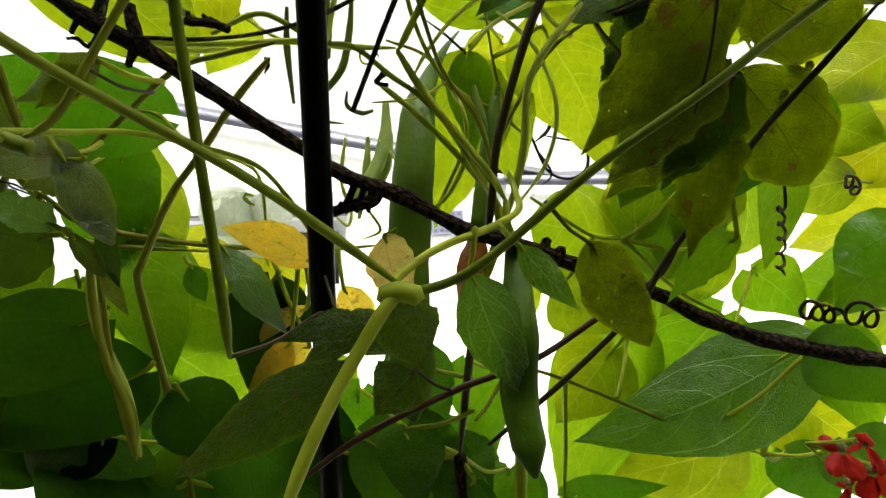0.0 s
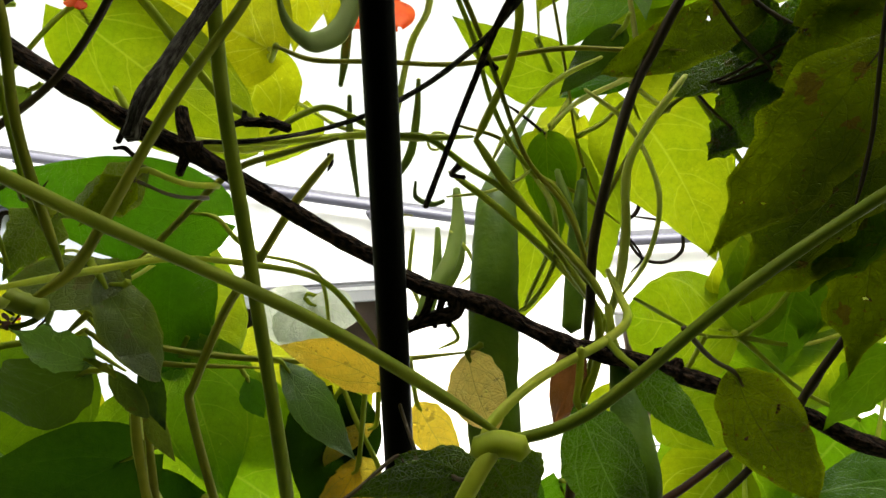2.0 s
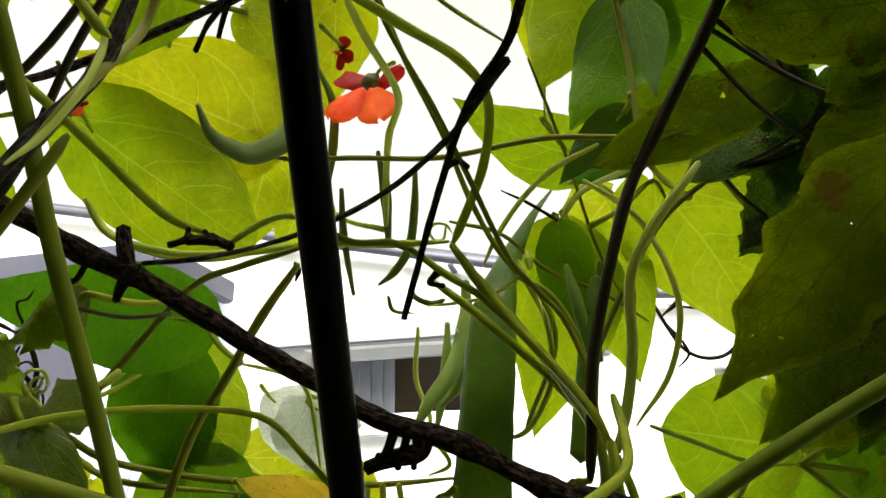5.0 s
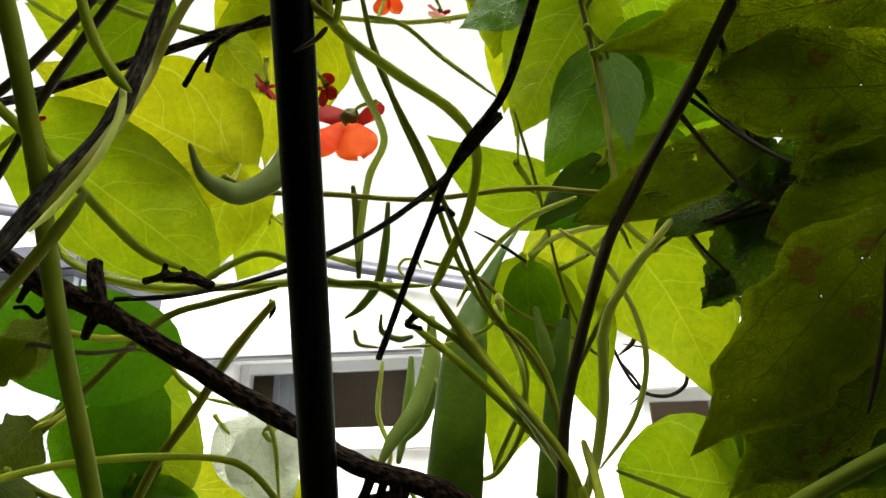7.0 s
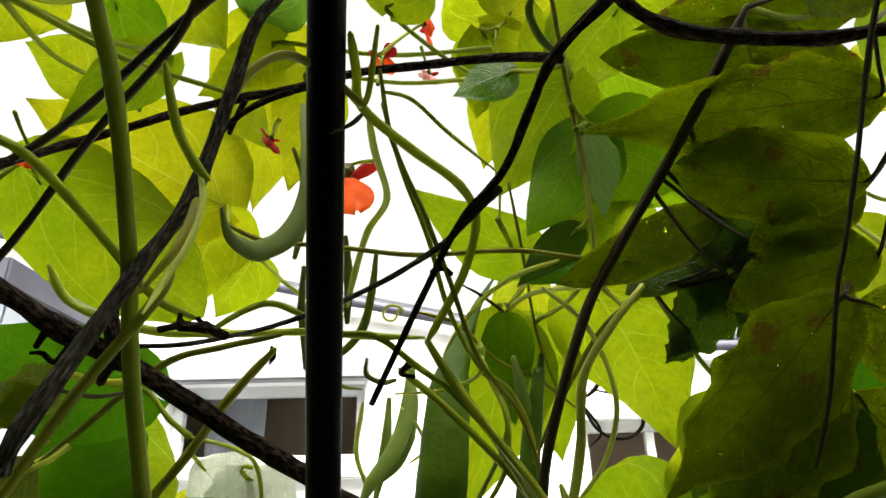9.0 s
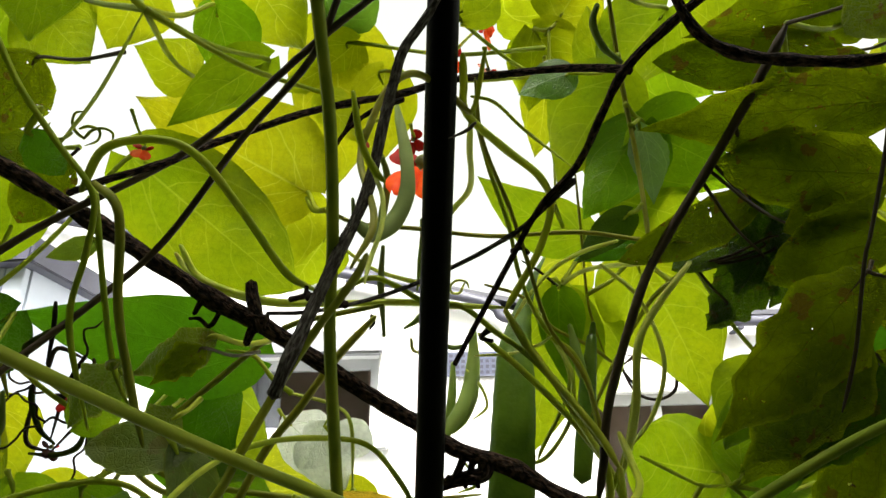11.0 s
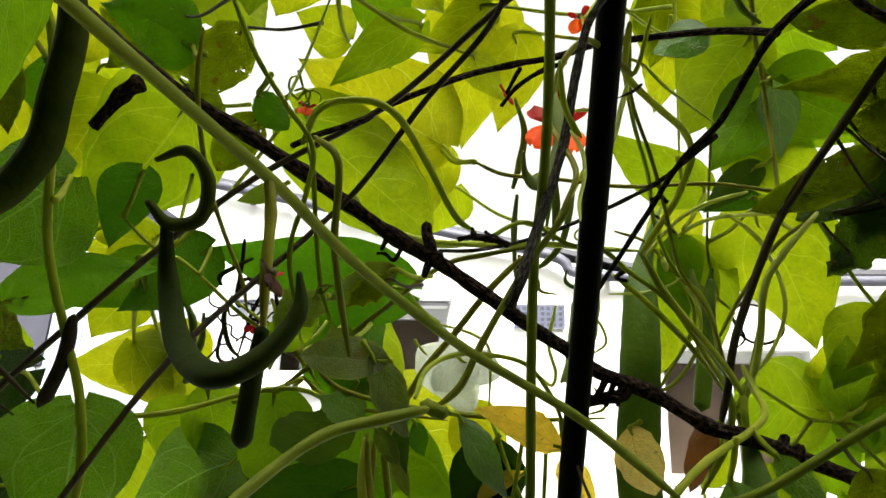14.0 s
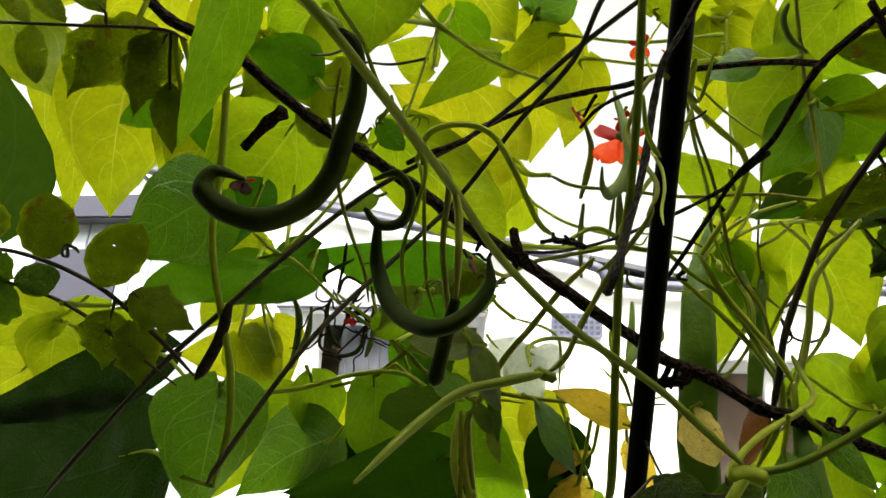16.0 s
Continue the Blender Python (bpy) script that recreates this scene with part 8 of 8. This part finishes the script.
leaf("creeper_right", "leaf", (0.1800, 0.2800, 1.5563), (0.0592, 0.2920, 1.5469), (-0.124, -0.719, 0.684), 0.0418, "lobed", "creeper", 0.10, 0.10, stalk=(0.1700, 0.2600, 1.5750))
leaf("creeper_right", "leaf", (0.1773, 0.2900, 1.5556), (0.1381, 0.2900, 1.5843), (0.390, -0.752, 0.531), 0.0347, "oval", "creeper", 0.12, 0.10, stalk=(0.1700, 0.2600, 1.5750))
leaf("creeper_right", "leaf", (0.1604, 0.3300, 1.5047), (0.1884, 0.3300, 1.5093), (0.153, 0.342, -0.927), 0.0205, "oval", "creeper_shade", 0.12, 0.10, stalk=(0.1529, 0.3300, 1.5017))
leaf("bean_left", "leaf", (-0.0516, 0.3500, 1.3651), (-0.1012, 0.3450, 1.3859), (0.396, -0.179, 0.900), 0.0208, "lance", "yellow", 0.05, 0.10, wave=2.2, label="yellow fading leaf with green veins", stalk=(-0.0464, 0.3600, 1.3516))
leaf("bean_left", "leaf", (-0.0173, 0.3440, 1.3779), (-0.0084, 0.3350, 1.3448), (-0.928, 0.214, -0.306), 0.0244, "oval", "buff", 0.04, 0.10, wave=1.4, label="buff fading leaf", stalk=(-0.0111, 0.3450, 1.3814))
pod("bean_right", [(0.0310, 0.4395, 1.5405), (0.0211, 0.4250, 1.5214), (0.0121, 0.4100, 1.4995), (0.0056, 0.3980, 1.4802), (0.0015, 0.3880, 1.4627), (-0.0006, 0.3830, 1.4424), (-0.0026, 0.3800, 1.4214), (-0.0047, 0.3780, 1.3994), (-0.0066, 0.3770, 1.3789), (-0.0083, 0.3760, 1.3573), (-0.0066, 0.3760, 1.3097), (-0.0071, 0.3760, 1.2926), (-0.0061, 0.3760, 1.2832)], [0.0015, 0.0045, 0.0090, 0.0145, 0.0205, 0.0232, 0.0242, 0.0245, 0.0246, 0.0246, 0.0240, 0.0170, 0.0030], "pod", 0.50, (1, 0, 0), "large mature green runner bean pod")
leaf("bean_right", "leaf", (0.4284, 0.5500, 1.5285), (0.3433, 0.5600, 1.4539), (-0.647, 0.116, 0.754), 0.1052, "bean", "bean_lime", 0.12, 0.10, stalk=(0.4452, 0.5500, 1.5463))
leaf("bean_right", "leaf", (0.4306, 0.5600, 1.4474), (0.3142, 0.5500, 1.3972), (-0.396, 0.003, 0.918), 0.0855, "bean", "bean_lime", 0.12, 0.10, stalk=(0.4472, 0.5600, 1.4645))
leaf("bean_right", "leaf", (0.3567, 0.5000, 1.3896), (0.3189, 0.5200, 1.3354), (-0.717, 0.321, 0.619), 0.0614, "bean", "bean_mid", 0.12, 0.10, stalk=(0.3710, 0.5000, 1.4042))
leaf("bean_right", "leaf", (0.3796, 0.5300, 1.3521), (0.2990, 0.5400, 1.3203), (-0.355, 0.093, 0.930), 0.0684, "bean", "bean", 0.12, 0.10, stalk=(0.3946, 0.5300, 1.3671))
leaf("bean_right", "leaf", (0.2865, 0.5600, 1.2827), (0.3691, 0.5800, 1.2245), (-0.595, 0.173, -0.785), 0.0803, "bean", "bean_lime", 0.12, 0.10, stalk=(0.3012, 0.5600, 1.2977))
leaf("bean_right", "leaf", (0.2426, 0.5500, 1.2356), (0.1430, 0.5700, 1.2112), (-0.210, 0.137, 0.968), 0.0730, "bean", "bean_lime", 0.12, 0.10, stalk=(0.2565, 0.5500, 1.2498))
leaf("bean_right", "leaf", (0.2531, 0.5000, 1.4403), (0.1854, 0.5100, 1.3798), (-0.661, 0.053, 0.749), 0.0836, "bean", "bean", 0.12, 0.10, stalk=(0.2670, 0.5000, 1.4554))
leaf("bean_right", "leaf", (0.1423, 0.5200, 1.3162), (0.0983, 0.5400, 1.2608), (-0.757, 0.117, 0.643), 0.0659, "bean", "bean_lime", 0.12, 0.10, stalk=(0.1552, 0.5200, 1.3303))
leaf("bean_right", "leaf", (0.3525, 0.5000, 1.5659), (0.3068, 0.5200, 1.5135), (-0.737, 0.074, 0.672), 0.0703, "bean", "bean_lime", 0.12, 0.10, stalk=(0.3678, 0.5000, 1.5827))

# the shaded leaf cluster at the foot of the pole
leaf("bean_left", "leaf", (-0.1871, 0.5000, 1.4030), (-0.1066, 0.5200, 1.3153), (-0.655, -0.334, -0.678), 0.1093, "bean", "bean_lime", 0.12, 0.10, stalk=(-0.1930, 0.4900, 1.4086))
leaf("bean_left", "leaf", (-0.2006, 0.4550, 1.4005), (-0.1733, 0.4700, 1.3100), (-0.913, -0.256, -0.318), 0.0693, "bean", "bean_mid", 0.12, 0.10, stalk=(-0.1936, 0.4500, 1.4091))
leaf("bean_left", "leaf", (-0.2260, 0.4750, 1.3535), (-0.1066, 0.5000, 1.2682), (-0.512, -0.300, -0.805), 0.1214, "bean", "bean_mid", 0.12, 0.10, stalk=(-0.2321, 0.4700, 1.3626))
leaf("bean_left", "leaf", (-0.0947, 0.4250, 1.3663), (-0.1102, 0.4400, 1.2936), (-0.914, -0.388, 0.114), 0.0541, "bean", "bean_full_shade", 0.12, 0.10, stalk=(-0.0883, 0.4200, 1.3735))
leaf("bean_left", "leaf", (-0.0910, 0.4300, 1.3593), (-0.0813, 0.4400, 1.3169), (-0.974, -0.010, -0.226), 0.0219, "bean", "bean_full_shade", 0.12, 0.10, stalk=(-0.0903, 0.4300, 1.3672))
leaf("bean_left", "leaf", (-0.1135, 0.3850, 1.3841), (-0.0787, 0.4150, 1.3323), (-0.643, -0.390, -0.659), 0.0224, "lance", "bean_grey", 0.12, 0.10, wave=2.0, label="blue-green drooping leaf seen from above", stalk=(-0.1209, 0.3800, 1.3862))
leaf("bean_left", "leaf", (-0.1197, 0.4550, 1.4325), (-0.1350, 0.4500, 1.4024), (-0.645, -0.631, 0.432), 0.0295, "oval", "sky_sheen", 0.12, 0.10, wave=2.2, label="folded glossy leaf coloured white for its sky reflection", stalk=(-0.1075, 0.4600, 1.4313))
leaf("bean_left", "leaf", (-0.1175, 0.4550, 1.4260), (-0.0891, 0.4600, 1.4140), (-0.417, 0.341, -0.843), 0.0270, "oval", "sky_sheen", 0.12, 0.10, wave=2.0, label="folded glossy leaf coloured white for its sky reflection", stalk=(-0.1203, 0.4550, 1.4290))
leaf("bean_left", "leaf", (-0.1135, 0.4700, 1.4213), (-0.1139, 0.4750, 1.4024), (-0.970, -0.240, -0.042), 0.0200, "oval", "bean_mid", 0.12, 0.10, stalk=(-0.1143, 0.4700, 1.4268))
leaf("bean_left", "leaf", (-0.1132, 0.4800, 1.3930), (-0.0883, 0.4900, 1.3312), (-0.906, -0.158, -0.391), 0.0454, "bean", "bean_lime", 0.12, 0.10, stalk=(-0.1174, 0.4800, 1.4015))
leaf("bean_near", "leaf", (-0.1477, 0.2850, 1.4069), (-0.1291, 0.2980, 1.3692), (-0.596, -0.621, -0.509), 0.0207, "oval", "bean_sage", 0.12, 0.10, wave=1.6, stalk=(-0.1523, 0.2850, 1.4134))
leaf("bean_near", "leaf", (-0.1401, 0.2880, 1.4040), (-0.1822, 0.2800, 1.4068), (0.023, 0.222, 0.975), 0.0222, "oval", "bean_sage", 0.12, 0.10, stalk=(-0.1385, 0.2880, 1.4050))
leaf("bean_near", "leaf", (-0.1514, 0.2915, 1.3769), (-0.1681, 0.2700, 1.3859), (0.601, -0.138, 0.787), 0.0166, "lobed", "bean_grey", 0.12, 0.10, wave=2.2, stalk=(-0.1453, 0.2930, 1.3743))
leaf("bean_near", "leaf", (-0.1580, 0.3000, 1.3748), (-0.2056, 0.3120, 1.3582), (-0.394, -0.566, 0.724), 0.0324, "oval", "bean_olive_shade", 0.20, 0.10, stalk=(-0.1521, 0.2990, 1.3752))
leaf("bean_left", "leaf", (-0.2208, 0.3550, 1.3922), (-0.2244, 0.3700, 1.3373), (-0.741, -0.659, -0.132), 0.0489, "round", "bean_mid", 0.12, 0.10, stalk=(-0.2136, 0.3500, 1.3957))
leaf("bean_left", "leaf", (-0.2797, 0.3900, 1.3952), (-0.2706, 0.4100, 1.3391), (-0.789, -0.527, -0.316), 0.0440, "bean", "bean_mid", 0.12, 0.10, stalk=(-0.2839, 0.3900, 1.4022))
leaf("bean_near", "leaf", (-0.1446, 0.2900, 1.3857), (-0.1281, 0.2980, 1.3699), (-0.316, -0.670, -0.672), 0.0107, "oval", "bean_sage", 0.12, 0.10, stalk=(-0.1473, 0.2900, 1.3898))
leaf("bean_near", "leaf", (-0.1445, 0.2920, 1.3731), (-0.1354, 0.3020, 1.3551), (-0.906, 0.074, -0.417), 0.0098, "oval", "bean_sage", 0.12, 0.10, stalk=(-0.1466, 0.2900, 1.3751))
leaf("bean_near", "leaf", (-0.1366, 0.2980, 1.3762), (-0.1303, 0.3080, 1.3514), (-0.725, -0.557, -0.405), 0.0093, "lance", "bean_olive_shade", 0.12, 0.10, stalk=(-0.1383, 0.2960, 1.3801))
leaf("bean_near", "leaf", (-0.1372, 0.3050, 1.3613), (-0.1303, 0.3150, 1.3392), (-0.934, -0.109, -0.341), 0.0082, "lance", "bean_sage", 0.12, 0.10, stalk=(-0.1384, 0.3030, 1.3668))
leaf("bean_left", "leaf", (-0.2165, 0.4300, 1.3725), (-0.2189, 0.4400, 1.3333), (-0.890, -0.451, -0.061), 0.0330, "bean", "bean_mid", 0.12, 0.10, stalk=(-0.2189, 0.4300, 1.3799))
leaf("bean_left", "leaf", (-0.2294, 0.4200, 1.3511), (-0.2802, 0.4300, 1.3359), (-0.320, -0.229, 0.919), 0.0391, "bean", "bean_part_shade", 0.12, 0.10, stalk=(-0.2226, 0.4200, 1.3543))
leaf("bean_left", "leaf", (-0.1691, 0.3600, 1.3427), (-0.2747, 0.3450, 1.3068), (-0.174, -0.614, 0.769), 0.0578, "bean", "bean_deep_shade", 0.16, 0.10, stalk=(-0.1631, 0.3620, 1.3460))
leaf("bean_left", "leaf", (-0.1633, 0.4050, 1.3145), (-0.2567, 0.4100, 1.2695), (-0.422, -0.346, 0.838), 0.0645, "bean", "bean_deep_shade", 0.12, 0.10, stalk=(-0.1549, 0.4000, 1.3198))
leaf("bean_left", "leaf", (-0.1483, 0.4250, 1.3016), (-0.1167, 0.4400, 1.2550), (-0.799, -0.138, -0.586), 0.0526, "bean", "bean_deep_shade", 0.12, 0.10, stalk=(-0.1509, 0.4200, 1.3071))
leaf("bean_left", "leaf", (-0.2641, 0.4700, 1.2934), (-0.1850, 0.4800, 1.2431), (-0.474, -0.337, -0.813), 0.0732, "bean", "bean_part_shade", 0.12, 0.10, stalk=(-0.2721, 0.4700, 1.2974))
leaf("bean_left", "leaf", (-0.2151, 0.4300, 1.3263), (-0.3268, 0.4400, 1.2489), (-0.550, -0.380, 0.744), 0.1168, "bean", "bean_full_shade", 0.12, 0.10, stalk=(-0.2083, 0.4300, 1.3312))
leaf("bean_left", "leaf", (-0.1474, 0.4300, 1.3806), (-0.1389, 0.4400, 1.3571), (-0.691, -0.540, -0.480), 0.0163, "lance", "bean_part_shade", 0.12, 0.10, stalk=(-0.1512, 0.4300, 1.3863))
stem("bean_left", "stem", [(-0.1571, 0.3300, 1.3700), (-0.1558, 0.3337, 1.3482), (-0.1504, 0.3375, 1.3209), (-0.1415, 0.3412, 1.2991), (-0.1375, 0.3450, 1.2750)], 0.00167, 0.00219, "stem_olive")
stem("bean_left", "stem", [(-0.1547, 0.3360, 1.3482), (-0.1544, 0.3387, 1.3318), (-0.1473, 0.3415, 1.3125), (-0.1399, 0.3443, 1.2960), (-0.1389, 0.3470, 1.2747)], 0.00140, 0.00193, "stem_shade")
leaf("creeper_right", "leaf", (0.2149, 0.2850, 1.6316), (0.0918, 0.2900, 1.6022), (-0.200, -0.662, 0.722), 0.0525, "lobed", "creeper", 0.12, 0.10, stalk=(0.1700, 0.2600, 1.5750))
leaf("creeper_right", "leaf", (0.1676, 0.2920, 1.5935), (0.0751, 0.2980, 1.5959), (-0.009, -0.488, 0.873), 0.0325, "oval", "creeper", 0.12, 0.10, stalk=(0.1700, 0.2600, 1.5750))
leaf("creeper_right", "leaf", (0.1767, 0.3050, 1.4961), (0.1157, 0.3100, 1.4778), (-0.295, -0.344, 0.891), 0.0340, "oval", "creeper", 0.12, 0.10, stalk=(0.1700, 0.2650, 1.5300))

# small mottled leaves behind the branch
leaf("bean_left", "leaf", (-0.2755, 0.3000, 1.5690), (-0.2541, 0.3100, 1.5450), (-0.647, -0.295, -0.703), 0.0236, "oval", "creeper", 0.12, 0.10, stalk=(-0.2822, 0.3000, 1.5767))
leaf("bean_left", "leaf", (-0.2267, 0.3000, 1.5476), (-0.2540, 0.3100, 1.5163), (-0.734, -0.473, 0.487), 0.0260, "oval", "creeper", 0.12, 0.10, stalk=(-0.2223, 0.3000, 1.5528))
leaf("bean_left", "leaf", (-0.2206, 0.3300, 1.5156), (-0.2483, 0.3300, 1.5042), (-0.236, -0.785, 0.572), 0.0136, "lance", "bean_sage", 0.12, 0.10, stalk=(-0.2160, 0.3300, 1.5176))
stem("bean_left", "stem", [(-0.1810, 0.3350, 1.5078), (-0.1713, 0.3375, 1.4960), (-0.1502, 0.3400, 1.4863), (-0.1245, 0.3425, 1.4814), (-0.0992, 0.3450, 1.4825)], 0.00162, 0.00257, "stem_pale")

# broad leaves behind the big pod and low beside the bundle of stems
leaf("bean_right", "leaf", (0.0475, 0.4450, 1.5124), (0.0670, 0.4600, 1.4303), (-0.944, 0.281, -0.173), 0.0527, "bean", "bean", 0.12, 0.10, stalk=(0.0369, 0.4400, 1.5246))
leaf("bean_right", "leaf", (0.2097, 0.5000, 1.4428), (0.1572, 0.5200, 1.3492), (-0.844, 0.169, 0.509), 0.0781, "bean", "bean_mid", 0.12, 0.10, stalk=(0.2173, 0.5000, 1.4519))
leaf("bean_right", "leaf", (0.1386, 0.5000, 1.3850), (0.1786, 0.5200, 1.3320), (-0.809, 0.333, -0.485), 0.0520, "bean", "bean_mid", 0.12, 0.10, stalk=(0.1342, 0.5000, 1.3926))
pod("bean_right", [(0.0356, 0.3950, 1.4793), (0.0379, 0.3962, 1.4671), (0.0405, 0.3975, 1.4535), (0.0451, 0.3988, 1.4403), (0.0472, 0.4000, 1.4339)], [0.0028, 0.0055, 0.0067, 0.0058, 0.0021], "pod_pale", 0.80, (-0.965, 0.119, -0.234), "young bean pod")
pod("bean_right", [(0.0521, 0.4050, 1.4829), (0.0496, 0.4067, 1.4689), (0.0469, 0.4083, 1.4567), (0.0479, 0.4100, 1.4487)], [0.0028, 0.0062, 0.0056, 0.0017], "pod", 0.80, (-0.989, 0.068, 0.131), "young bean pod")
pod("bean_right", [(-0.0365, 0.4400, 1.4223), (-0.0292, 0.4425, 1.4311), (-0.0231, 0.4450, 1.4460), (-0.0202, 0.4475, 1.4665), (-0.0208, 0.4500, 1.4801)], [0.0024, 0.0067, 0.0084, 0.0064, 0.0019], "pod_pale", 0.70, (0.942, 0.173, -0.287), "young bean pod")
pod("bean_right", [(0.0190, 0.3900, 1.4777), (0.0183, 0.3900, 1.4828), (0.0177, 0.3900, 1.4863)], [0.0027, 0.0049, 0.0022], "stem_pale", 0.90, (0.986, -0.045, 0.158), "flower bud")

# the folded pale leaf below the window
leaf("bean_left", "leaf", (-0.1503, 0.4620, 1.4361), (-0.1062, 0.4660, 1.3924), (-0.603, -0.464, -0.649), 0.0425, "oval", "sky_sheen", 0.12, 0.10, wave=1.8, label="folded glossy leaf coloured white for its sky reflection", stalk=(-0.1542, 0.4600, 1.4416))

# leaves that close the gaps beside the forked branch and low beside the pole
leaf("bean_right", "leaf", (0.0865, 0.3750, 1.6142), (0.0887, 0.4000, 1.5375), (-0.984, 0.174, 0.028), 0.0694, "bean", "bean", 0.12, 0.10, stalk=(0.0878, 0.3700, 1.6219))
leaf("bean_right", "leaf", (0.0947, 0.3720, 1.5967), (0.1421, 0.3800, 1.5593), (-0.521, 0.682, -0.514), 0.0525, "bean", "bean_mid", 0.12, 0.10, stalk=(0.0881, 0.3700, 1.6087))
leaf("bean_right", "leaf", (0.0895, 0.3850, 1.6673), (0.1511, 0.3950, 1.6397), (-0.413, 0.560, -0.718), 0.0528, "bean", "bean", 0.12, 0.10, stalk=(0.0808, 0.3800, 1.6735))
leaf("bean_right", "leaf", (0.0676, 0.3900, 1.5610), (0.1382, 0.4000, 1.5399), (-0.308, 0.576, -0.757), 0.0539, "bean", "bean", 0.12, 0.10, stalk=(0.0607, 0.3900, 1.5677))
leaf("bean_left", "leaf", (-0.2294, 0.4700, 1.2820), (-0.1260, 0.4800, 1.2003), (-0.526, -0.452, -0.721), 0.1131, "bean", "bean_deep_shade", 0.12, 0.10, stalk=(-0.2373, 0.4700, 1.2897))
leaf("bean_left", "leaf", (-0.1279, 0.4700, 1.2706), (-0.0285, 0.4800, 1.1926), (-0.601, -0.154, -0.784), 0.1019, "bean", "bean_deep_shade", 0.12, 0.10, stalk=(-0.1355, 0.4700, 1.2782))
leaf("bean_left", "leaf", (-0.0402, 0.4600, 1.2646), (0.0504, 0.4700, 1.2059), (-0.505, -0.258, -0.823), 0.0704, "bean", "bean_part_shade", 0.12, 0.10, stalk=(-0.0475, 0.4600, 1.2703))

# rooted lower stems
stem("bean_right", "stem", [(0.0463, 0.3545, 1.3961), (0.0513, 0.3845, 1.2761), (0.0363, 0.4345, 0.9461), (0.0663, 0.4745, 0.5961), (0.0463, 0.5045, 0.2461), (0.0563, 0.5145, -0.0200)], 0.00280, 0.00450, "stem")
stem("bean_left", "stem", [(-0.1546, 0.4589, 1.2445), (-0.1496, 0.4889, 1.1245), (-0.1646, 0.5389, 0.7945), (-0.1346, 0.5789, 0.6085), (-0.1546, 0.6089, 0.2585), (-0.1446, 0.6189, -0.0200)], 0.00260, 0.00400, "stem_olive")
stem("dry_vine", "trunk", [(0.0189, 0.4266, 1.2577), (0.0239, 0.4566, 1.1377), (0.0089, 0.5066, 0.8077), (0.0389, 0.5466, 0.5989), (0.0189, 0.5766, 0.2489), (0.0289, 0.5866, -0.0200)], 0.00300, 0.00900, "bark")
leaf("bean_left", "leaf", (-0.2680, 0.3445, 1.4795), (-0.3334, 0.3659, 1.4450), (0.526, 0.407, -0.746), 0.0429, "bean", "bean_deep_shade", 0.12, 0.10, stalk=(-0.2675, 0.3348, 1.4603))
leaf("bean_left", "leaf", (-0.3131, 0.3909, 1.5734), (-0.3974, 0.4116, 1.5405), (0.411, 0.632, -0.657), 0.0592, "bean", "bean", 0.12, 0.10, stalk=(-0.2856, 0.3309, 1.4714))
